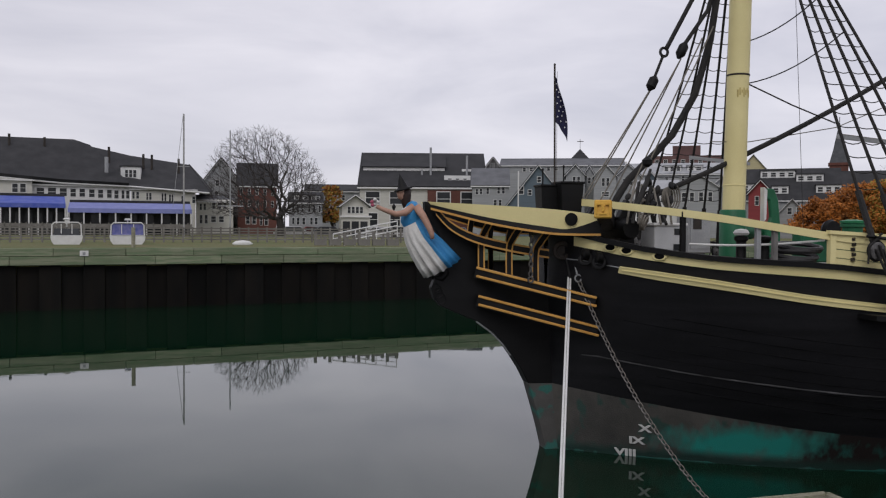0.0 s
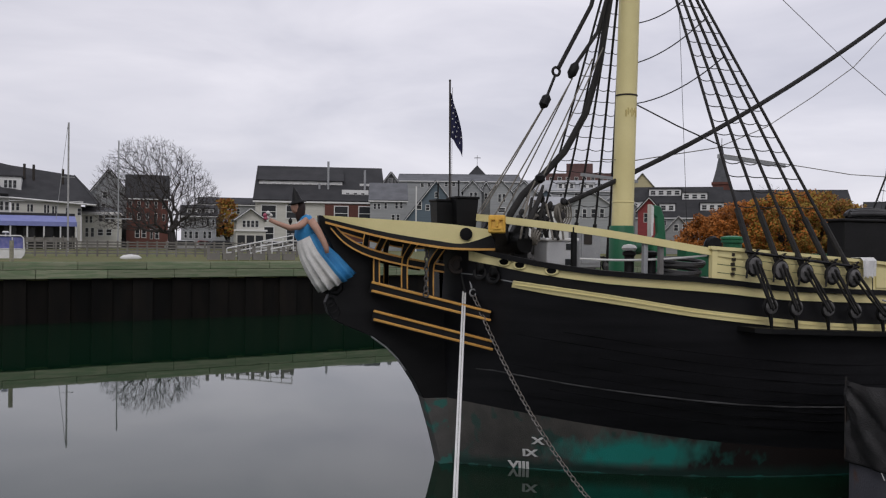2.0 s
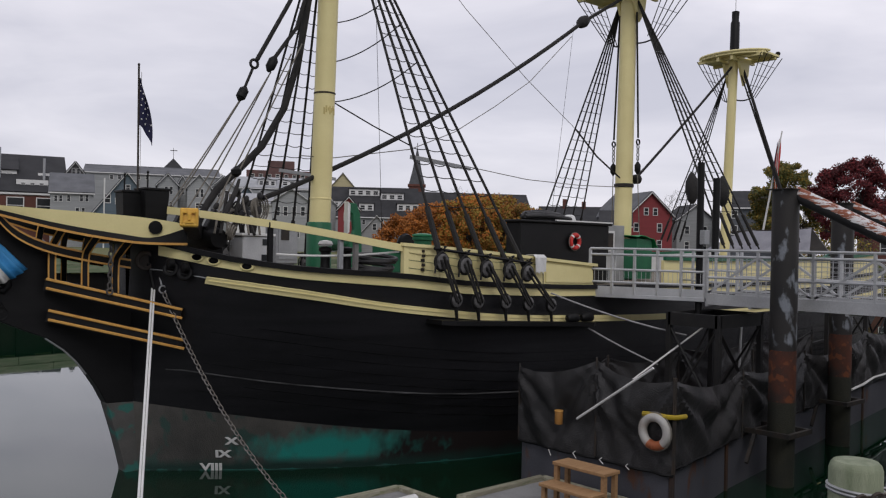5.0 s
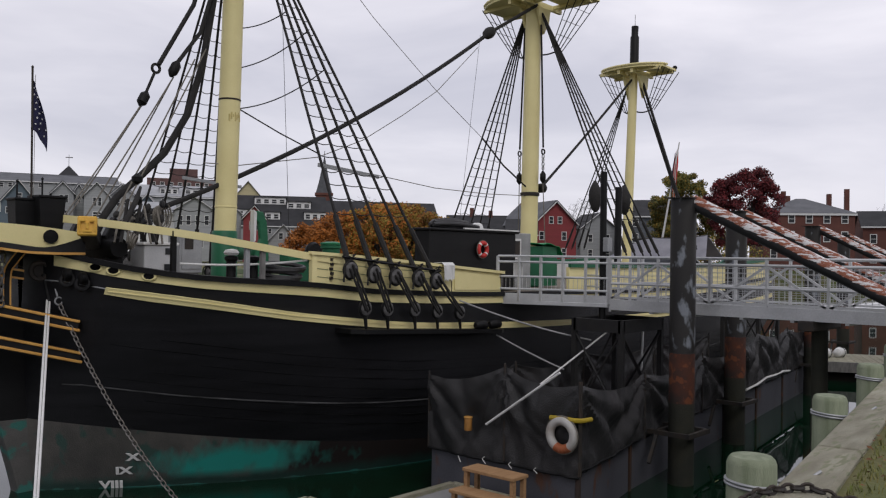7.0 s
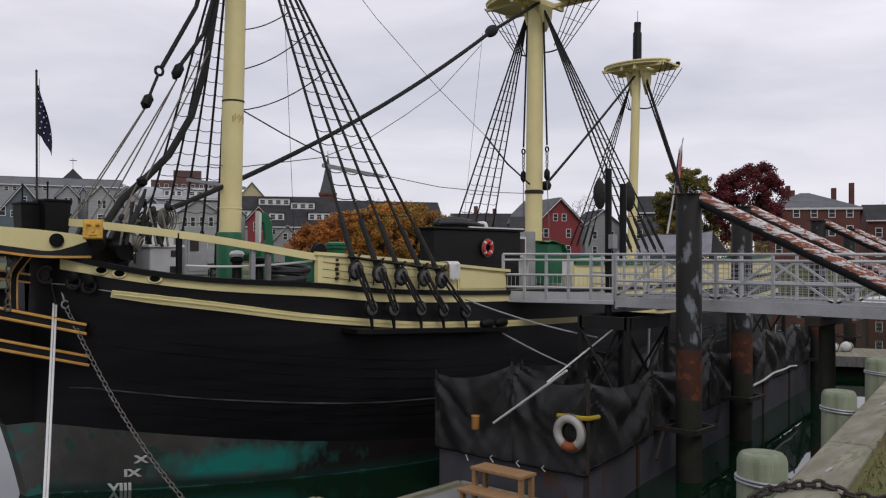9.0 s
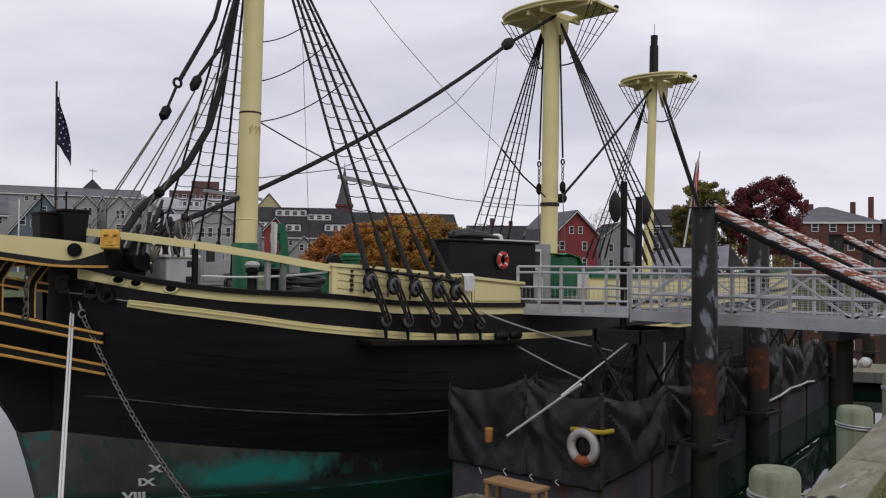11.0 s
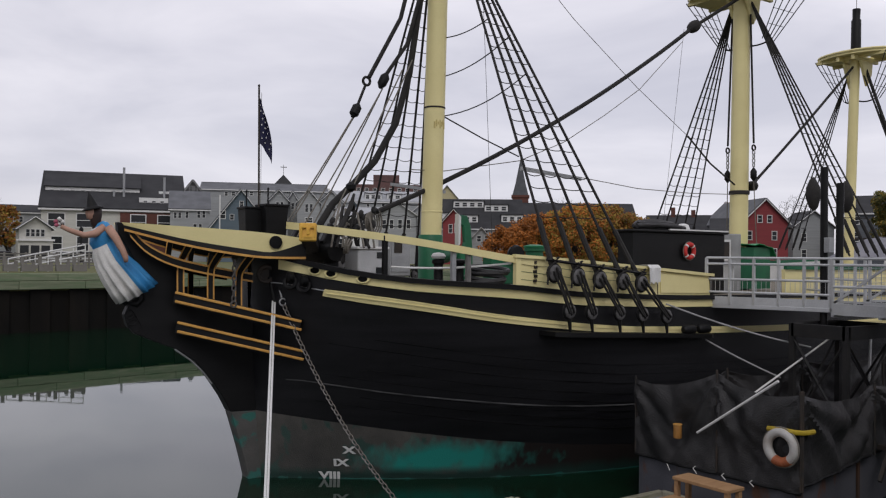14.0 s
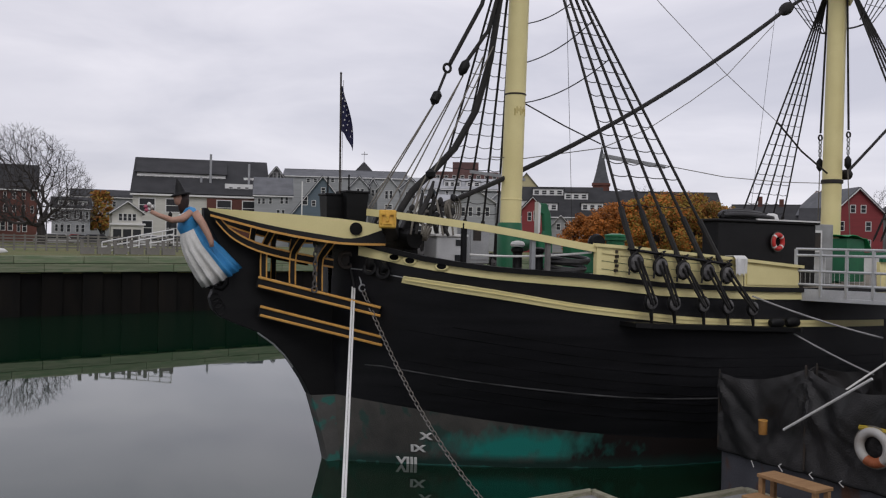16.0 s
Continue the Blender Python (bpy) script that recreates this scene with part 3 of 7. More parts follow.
def bulwark(x0, x1, z0, z1, out, mat, label, name="bulwark", n=10, sides=(-1,)):
    for s in sides:
        rows = [[], [], [], []]
        for i in range(n + 1):
            x = x0 + (x1 - x0) * i / n
            for k, (z, o) in enumerate(((z0(x), out), (z1(x), out), (z1(x), out - .1), (z0(x), out - .1))):
                p = side(x, min(z, 4.3), 0, s)
                rows[k].append(Vector((p.x, p.y + s * o, z)))
        sh = Shape().grid(rows + [rows[0]])
        for k in (0, -1):
            sh.add([r[k] for r in rows], [(0, 1, 2, 3)])
        part(name, sh, mat, ship, label)


PT = lambda x: curve(x, [4.26, 6, 8.3, 10.45], [4.97, 4.86, 4.70, 4.54])
bulwark(4.27, 10.42, sheer, PT, -.03, YELLOW, "buff yellow bulwark panel")
bulwark(4.25, 4.36, sheer, PT, .01, YELLOW, "buff yellow end post", "bulwark_post", 2)
bulwark(8.45, 8.47, sheer, PT, -.02, IRON, "dark joint", "bulwark_joint", 2)
for k in range(3):
    bulwark(4.3, 8.4, lambda x: sheer(x) + .17 * (k + 1), lambda x: sheer(x) + .17 * (k + 1) + .012, -.022, MOSSW, "", "plank_joint", 6)
bulwark(8.55, 10.33, lambda x: sheer(x) + .1, lambda x: PT(x) - .07, .0, YELLOW, "buff yellow raised panel", "raised_panel", 4)
bulwark(4.2, 10.5, PT, lambda x: PT(x) + .07, .05, YELLOW, "yellow bulwark cap", "bulwark_cap")
bulwark(10.40, 10.5, sheer, PT, .0, IRON, "dark end of the bulwark", "bulwark_end", 2)
bulwark(13.6, 30, sheer, lambda x: sheer(x) + .72, -.03, YELLOW, "buff yellow bulwark", "bulwark", 14)
bulwark(11, 30, sheer, lambda x: sheer(x) + .72, -.03, WHITE, "white painted inner bulwark", "bulwark", 14, (1,))
bulwark(13.6, 30, lambda x: sheer(x) + .72, lambda x: sheer(x) + .84, .04, GREEN, "green bulwark cap", "bulwark_cap", 14, (-1, 1))
for i in range(5):
    p = side(4.72, 4.3, .0)
    part("vent_slot", Shape().box((4.68 + .02 * (i % 2), p.y - .02, 4.44 + i * .1), (4.74 + .02 * (i % 2), p.y + .05, 4.50 + i * .1)), IRON, ship)
towel = Shape()
tp = [(8.0 + .38 * i / 8, -4.62 - .02 * math.sin(i * 1.7), 0) for i in range(9)]
towel.grid([[(x, -4.3, 4.82) for x, y, _ in tp], [(x, -4.55, 4.83) for x, y, _ in tp], [(x, y, 4.76) for x, y, _ in tp], [(x, y - .02 * math.cos(i * 2.1), 4.6) for i, (x, y, _) in enumerate(tp)], [(x, y - .03 * math.cos(i * 2.1), 4.42 - .05 * (i % 3 == 0)) for i, (x, y, _) in enumerate(tp)]])
tagged(part("cloth", towel, WHITE, None, "", smooth=True, solid=.012), "white cloth draped over the bulwark cap", "cloth")

# channels, deadeyes and shrouds
def mat_rotate_to(d):
    return Vector((0, 0, 1)).rotation_difference(Vector(d).normalized()).to_matrix()


def deadeye(c, d, r, parent):
    """A round wooden block, face outboard, with three holes and an iron strop."""
    rot = Matrix.Rotation(radians(90), 3, 'X')
    ob = part("deadeye", Shape().lathe([(r * .75, -.07), (r * .95, -.045), (r * .86, 0), (r * .95, .045), (r * .75, .07)], c, 16, 'z', rot), DEADEYE, parent, "weathered grey deadeye", smooth=True)
    part("strop", Shape().torus(c, r * .98, .036, 18, 6, Matrix.Rotation(radians(90), 4, 'X')), BLACK, ob, "black strop", smooth=True)
    for q in (90, 210, 330):
        part("hole", Shape().lathe([(.022, -.08), (.022, .08)], (c[0] + r * .42 * math.cos(radians(q)), c[1], c[2] + r * .42 * math.sin(radians(q))), 8, 'z', rot), BLACK, ob)


DEADEYE = material("grey_deadeye_wood", (0.17, 0.165, 0.165), (0.05, 0.048, 0.048), 0.6, scale=7)


def shroud_gang(apex, feet, lows, s, radius, rungs, r_eye, z_stop):
    """Shrouds from the mast to deadeyes, with ratlines between."""
    lines = []
    for (x, y, z), (xl, yl, zl) in zip(feet, lows):
        a, b = Vector((apex[0], apex[1] * s, apex[2])), Vector((x, y * s, z))
        part("shroud", Shape().tube([a, b], radius, 6), ROPE, ship, "black tarred shroud")
        served = a.lerp(b, .87)
        part("serving", Shape().tube([served, served.lerp(b, .9)], radius * 1.9, 7), ROPE, ship)
        if r_eye:
            lo = Vector((xl, yl * s, zl))
            deadeye(b, b - a, r_eye, ship)
            deadeye(lo, lo - b, r_eye * .88, ship)
            for o in (-.085, 0, .085):
                w = .02 * math.sin(xl * 7 + o * 40)
                up, dn = b + Vector((o, -.09 * s, (.02 if o else .1))), lo + Vector((o * .8, -.085 * s, (-.02 if o else -.07)))
                part("lanyard", Shape().tube([up + Vector((0, .09 * s, .03)), up, up.lerp(dn, .5) + Vector((w, 0, 0)), dn, dn + Vector((0, .09 * s, -.03))], .027, 6), ROPE, ship, smooth=True)
            part("lanyard_end", Shape().tube([b + Vector((-.1, -.06 * s, .2)), b + Vector((.1, -.08 * s, .24)), b + Vector((-.12, -.08 * s, .29)), b + Vector((.08, -.06 * s, .34)), b + Vector((-.2, -.06 * s, .1)), b + Vector((-.23, -.05 * s, -.25))], .022, 5), ROPE, ship, "frayed lanyard end")
            foot = Vector((xl + .04, yl * s, 3.38 - (xl - 4.9) * .05))
            part("chainplate", Shape().tube([lo - Vector((0, 0, r_eye * .7)), foot], [.05, .03], 6), BLACK, ship, "black chainplate")
        lines.append((a, b))
    for i in range(rungs):
        u = .05 + (.86 - .05) * i / (rungs - 1)
        z = apex[2] + (feet[0][2] - apex[2]) * u
        if z > z_stop:
            continue
        pts = []
        for (a, b), (a2, b2) in zip(lines, lines[1:]):
            f, f2 = ((z - a.z) / (b.z - a.z)), ((z - a2.z) / (b2.z - a2.z))
            p, q = a.lerp(b, f), a2.lerp(b2, f2)
            pts += sag(p, q, .045 + .02 * math.sin(i * 2.3 + q.x), 4)[:-1]
        pts.append(q)
        part("ratline", Shape().tube(pts, .011, 4), ROPE, ship)


FU = [(4.91, -4.72, 4.65), (5.6, -4.72, 4.57), (6.27, -4.72, 4.5), (7.01, -4.72, 4.46), (7.61, -4.72, 4.4)]
FL = [(5.28, -4.80, 3.83), (5.94, -4.80, 3.79), (6.81, -4.80, 3.75), (7.57, -4.80, 3.69), (8.38, -4.80, 3.63)]
for s in (1, -1):
    shroud_gang((5.32 if s > 0 else 5.2, -.35, 13.7), FU, FL, s, .034, 24, .185, 12.6)
    part("sheer_pole", Shape().tube([(4.7, -4.72 * s, 4.93), (7.75, -4.72 * s, 4.62)], .035, 6), BLACK, ship, "black sheer pole")
    part("batten", Shape().bar((5.5, -2.9 * s, 7.05), (7.43, -2.9 * s, 6.92), .05, .09), GREYM, ship, "grey spreader batten on the shrouds")
    ch = Shape()
    ch.slab([(4.9, 4.2), (4.9, 4.78), (5.2, 4.92), (9.9, 4.92), (10.2, 4.75), (10.2, 4.3)], 3.30, 3.40)
    part("channel", Shape().add([(x, -y * s, z - (x - 4.9) * .05) for x, y, z in ch.v], ch.f), BLACK, ship, "black channel board below the deadeyes")
    for x in (9.2, 9.75):
        part("bitt_roll", Shape().lathe([(.06, -.22), (.11, -.16), (.11, .16), (.06, .22)], (x, -4.8 * s, 3.28), 10, 'x'), BLACK, ship, "black roll on the channel", smooth=True)
    MU = [((17.7 if s > 0 else 17.4) + (.55 if s > 0 else .64) * i, -3.95, 5.1) for i in range(5)]
    shroud_gang((17.75, -.28, 13.95), MU, MU, s, .03, 22, 0, 12.6)
    ZU = [((24.05 + .1 * i, -3.2, 5.4) if s > 0 else (24.9 + .5 * i, -3.3, 5.4)) for i in range(4)]
    shroud_gang((24.95, -.28, 12.3), ZU, ZU, s, .024, 20, 0, 11.6)

# masts, tops and caps
def mast(name, x, z0, top, r, rake, foot):
    ob = part(name, Shape().tube([(x, 0, z0), (x + rake * .5, 0, (z0 + top) / 2), (x + rake, 0, top)], [r, r * .97, r * .9], 28), YELLOW, ship, "buff yellow lower mast", smooth=True)
    part("mast_coat", Shape().lathe([(r * 1.18, z0), (r * 1.16, foot - .04), (r * 1.08, foot)], (x + .02, 0, 0), 28), GREEN, ob, "green painted mast foot", smooth=True)
    return ob


fore = mast("foremast", 4.92, 4.0, 15.0, .272, .25, 5.53)
for z in (8.78, 6.1):
    part("mast_hoop", Shape().lathe([(.262, z), (.280, z + .01), (.280, z + .04), (.262, z + .05)], (4.92 + .25 * (z - 4) / 11, 0, 0), 28), IRON if z > 7 else YELLOW, fore, "thin dark hoop on the mast", smooth=True)
FADED = material("faded_yellow", (0.58, 0.47, 0.19), (0.66, 0.54, 0.21), 0.6, scale=9)
stain = Shape()
for i in range(7):
    stain.box((4.86 + i * .048, -.272 + .012 * (i - 3) ** 2 * .3, 8.25 + .05 * (i % 3)), (4.89 + i * .048, -.2, 8.42 + .05 * (i % 2)))
part("faded_mark", stain, FADED, fore, "faint worn mark on the mast")
main = mast("mainmast", 17.64, 3.9, 14.6, .308, .15, 4.9)
mizzen = mast("mizzenmast", 24.45, 4.0, 13.2, .195, .5, 4.7)
part("mast_hoop", Shape().lathe([(.31, 7.18), (.345, 7.2), (.345, 7.3), (.31, 7.32)], (17.69, 0, 0), 24), IRON, main, smooth=True)
part("pole_head", Shape().tube([(24.95, 0, 12.7), (24.98, 0, 14.35), (24.98, 0, 14.42), (25.0, 0, 14.8)], [.19, .18, .14, .15], 14), BLACK, mizzen, "black mast doubling above the top", smooth=True)
part("pole_tip", Shape().tube([(25, 0, 14.75), (25, 0, 15.3)], .012, 4), IRON, mizzen)


def mast_top(parent, x, z, w, l, drop):
    """A mast top: a half-round platform on trestles and cross trees, with futtock shrouds under it."""
    out = [(x - l * .45 * math.cos(a), w * math.sin(a)) for a in [math.pi * (i / 12 - .5) for i in range(13)]] + [(x + l * .5, w * .94), (x + l * .5, -w * .94)]
    aft, gap = x + l * .5, w * .3
    for edge in ([p for p in out[:13] if p[0] <= x - .28] + [(x - .28, w * .97), (x - .28, -w * .97)], [(x - .28, gap), (aft - .35, gap), (aft - .35, w * .95), (x - .28, w * .97)], [(x - .28, -gap), (x - .28, -w * .97), (aft - .35, -w * .95), (aft - .35, -gap)], [(aft - .35, -w * .95), (aft, -w * .94), (aft, w * .94), (aft - .35, w * .95)]):
        part("top_platform", Shape().slab(edge, z, z + .1), YELLOW, parent, "buff yellow half-round mast top round an open lubber hole", bevel=.015)
    part("top_rim", Shape().tube([(px, py, z + .13) for px, py in out[:13]], .05, 6), YELLOW, parent)
    for s in (-1, 1):
        part("trestle_tree", Shape().bar((x - l * .4, s * .3, z - .09), (x + l * .48, s * .3, z - .09), .12, .18), YELLOW, parent)
        part("hound", Shape().slab([(x - .35, z - .18), (x + .5, z - .18), (x + .42, z - .7), (x + .12, z - 1.15), (x - .1, z - .7)], s * .34 - .06, s * .34 + .06, 'y'), YELLOW, parent, bevel=.02)
    for dx in (-.42, .75):
        part("cross_tree", Shape().bar((x + dx, -w * .93, z - .05), (x + dx, w * .93, z - .05), .12, .12), YELLOW, parent)
    for s in (-1, 1):
        net = []
        for i in range(5):
            a, b = Vector((x - .5 + .42 * i, s * w * .95, z)), Vector((x - .1 + .16 * i, s * w * .42, z - drop))
            net.append((a, b))
            part("futtock_shroud", Shape().tube([a, b], .018, 5), ROPE, parent)
        for u in (.25, .5, .75):
            part("ratline", Shape().tube([a.lerp(b, u) for a, b in net], .010, 4), ROPE, parent)
        part("catharpin", Shape().tube(sag((x + .3, s * w * .42, z - drop), (x + .1, 0.0, z - drop - .05), .08, 6), .03, 5), ROPE, parent)
    for px, py in ((x + l * .48, -w * .9), (x + l * .46, -w * .6)):
        part("block", Shape().lathe([(.03, -.1), (.09, -.05), (.09, .05), (.03, .1)], (px, py, z + .16), 10, 'y'), BLACK, parent, smooth=True)


mast_top(main, 17.78, 14.12, 2.08, 2.6, 1.75)
mast_top(mizzen, 25.0, 12.88, 1.5, 2.0, 1.6)

# stays
def stay(name, pts, r, mat=ROPE, label="", n=7):
    return part(name, Shape().tube(pts, r, n), mat, ship, label, smooth=True)


stay("main_stay", [(17.5, -.35, 13.95), (15.26, 0, 12.56)], .06, label="thick black main stay")
stay("main_stay", sag((15.26, 0, 12.56), (2.0, .0, 5.55), .52, 16), .065, label="thick black main stay")
part("heart", Shape().lathe([(.05, -.32), (.16, -.18), (.2, 0), (.16, .18), (.05, .32)], (15.26, 0, 12.56), 12, 'z', mat_rotate_to((15.26 - 9.3, 0, 12.56 - 8.8))), ROPE, ship, "black stay heart", smooth=True)
stay("fore_stay", [(4.9, 0, 13.6), (4.47, 0, 11.04), (4.24, 0, 9.6), (3.85, 0, 8.3), (3.25, 0, 7.3), (2.7, 0, 6.75), (2.1, 0, 6.2), (1.75, -.1, 5.75), (1.5, -.2, 5.3)], .085, label="thick served fore stay hanging slack", n=9)
stay("fore_stay", [(4.7, .1, 13.5), (3.97, 0, 10.96), (3.07, 0, 9.35)], .055, label="black fore stay")
part("stay_eye", Shape().torus((3.0, 0, 9.25), .1, .035, 14, 7, Matrix.Rotation(radians(90), 4, 'X')), ROPE, ship, "black eye in the stay", smooth=True)
stay("stay_tackle", [(2.97, 0, 9.15), (2.74, 0, 8.6)], .035)
part("tackle_block", Shape().lathe([(.03, -.2), (.12, -.1), (.12, .1), (.03, .2)], (2.70, 0, 8.5), 10, 'z', mat_rotate_to((1, 0, 2))), BLACK, ship, "black tackle block", smooth=True)
stay("fore_stay", [(4.75, -.15, 12.6), (4.1, -.1, 10.3), (3.45, -.1, 9.4)], .05)
part("tackle_block", Shape().lathe([(.04, -.22), (.12, -.1), (.12, .1), (.04, .22)], (3.42, -.1, 9.3), 10, 'z', mat_rotate_to((1, 0, 2))), BLACK, ship, "black tackle block", smooth=True)
for k, (a, b) in enumerate((((2.68, 0, 8.4), (0.55, -0.2, 5.30)), ((2.72, .05, 8.4), (0.78, 0.1, 5.30)), ((3.4, -.1, 9.1), (1.05, -0.3, 5.40)), ((3.42, -.05, 9.1), (1.45, -0.1, 5.50)), ((3.9, -.2, 9.6), (1.60, -0.5, 5.40)), ((4.2, -.2, 9.9), (1.85, -0.4, 5.50)))):
    stay("tackle_fall", sag(a, b, .03, 4), .018, ROPE_TAN, n=5)
# slack lines between mast and shrouds
for a, b, drop in (((5.2, -.13, 10.62), (6.0, -1.0, 11.08), .10), ((5.2, -.13, 9.62), (6.55, -1.2, 10.69), .16), ((5.2, -.13, 8.6), (6.83, -1.5, 9.68), .2)):
    stay("slack_line", sag(a, b, drop, 10), .015, n=4)
stay("thin_line", [(5.2, -.13, 8.6), (6.14, -.6, 8.05), (7.37, -.6, 7.67)], .018, n=4)
stay("thin_line", [(4.3, 0, 7.17), (5.35, 0, 7.2), (7.9, 0, 7.65), (9.55, 0, 8.3), (11.2, 0, 9.25), (12.7, 0, 10.2), (14.7, 0, 11.98)], .012, ROPE_TAN, n=4)
stay("thin_line", [(8.0, 0, 7.49), (10.31, 0, 7.32), (12.66, 0, 7.13), (15.25, 0, 7.11), (18.12, 0, 7.21)], .012, ROPE_TAN, n=4)
stay("thin_line", [(8.6, 0, 12.9), (9.92, 0, 11.91), (12.6, 0, 10.24), (15.0, 0, 8.95)], .012, ROPE_TAN, n=4)
stay("thin_line", [(15.0, 0, 8.95), (16.15, 0, 8.14), (17.3, -.1, 7.5)], .03, n=5)
stay("thin_line", [(6.55, 0, 12.4), (7.01, 0, 4.4)], .008, n=4)
stay("thin_line", [(17.2, 2, 13.2), (15.9, 2, 4.4)], .008, n=4)
for y in (-.52, .52):
    stay("pendant", [(17.75, y * .7, 13.3), (17.75, y, 8.9)], .035)
    part("thimble", Shape().torus((17.75, y, 8.75), .09, .03, 12, 6, Matrix.Rotation(radians(90), 4, 'X')), ROPE, ship, smooth=True)
    chain("pendant_chain", [(17.75, y, 8.66), (17.75, y, 8.1)], .16, .022, GREYM, ship)
    part("tackle_block", Shape().lathe([(.03, -.22), (.11, -.1), (.11, .1), (.03, .22)], (17.75, y, 7.85), 10), BLACK, ship, "black tackle block", smooth=True)
    stay("tackle_fall", [(17.75, y, 7.7), (17.85, y * 1.2, 4.8)], .016, ROPE_TAN, n=5)
stay("mizzen_stay", sag((18.0, -.2, 7.45), (24.75, 0, 12.5), .05, 8), .05, label="black mizzen stay")
part("heart", Shape().lathe([(.05, -.2), (.17, -.1), (.17, .1), (.05, .2)], (18.15, -.2, 7.5), 12, 'y'), ROPE, ship, "black stay heart", smooth=True)
stay("mizzen_backstay", [(25.1, -.3, 12.5), (24.25, -2.75, 6.6)], .06, label="black backstay")
for x, y in ((16.3, -3.6), (18.1, -3.6)):
    part("canvas_roll", Shape().lathe([(.05, -.5), (.13, -.4), (.22, -.1), (.2, .2), (.1, .42), (.04, .5)], (x, y, 6.95), 10, 'z', mat_rotate_to((.1, .1, 1))), ROPE, ship, "black canvas bundle lashed in the shrouds", smooth=True)

# draught marks
def lettering(text, size, m, mat, parent, name="marking"):
    cu = bpy.data.curves.new(name, 'FONT')
    cu.body, cu.size, cu.extrude, cu.offset, cu.align_x, cu.resolution_u = text, size, .006, .009, 'CENTER', 2
    tmp = new("tmp", cu)
    bpy.context.view_layer.update()
    me = bpy.data.meshes.new_from_object(tmp.evaluated_get(bpy.context.evaluated_depsgraph_get()))
    bpy.data.objects.remove(tmp)
    bpy.data.curves.remove(cu)
    me.materials.clear()
    me.materials.append(mat)
    ob = new(name, me)
    ob.parent, ob.matrix_basis = parent, m
    return ob


for text, x, z in (("X", 1.73, .72), ("IX", 1.63, .42), ("VIII", 1.49, .115)):
    p = side(x, z, .02)
    n = (side(x, z, 1) - side(x, z, 0)).normalized()
    u = Vector((0, 0, 1)) - n * n.z
    u.normalize()
    r = u.cross(n)
    m = Matrix(((r.x, u.x, n.x), (r.y, u.y, n.y), (r.z, u.z, n.z))).to_4x4()
    m.translation = p - u * .1
    ob = lettering(text, .23, m @ Matrix.Diagonal((1.5, 1, 1, 1)), WHITE, ship, "draught_mark")
    tagged(ob, "white roman numeral " + text)
# teal growth along the waterline
gr = Shape()
for s in (-1, 1):
    rows = [[], []]
    for i in range(160):
        x = .06 + 11 * (i / 159) ** 1.5
        h = .025 + .05 * noise.noise((x * 3.7, s, 0)) + .03 * noise.noise((x * 11, s, 4))
        rows[0].append(side(x, -.15, .006, s))
        rows[1].append(side(x, max(.02, h), .006, s))
    gr.grid(rows)
part("weed_line", gr, TEAL, ship, "green growth along the waterline")
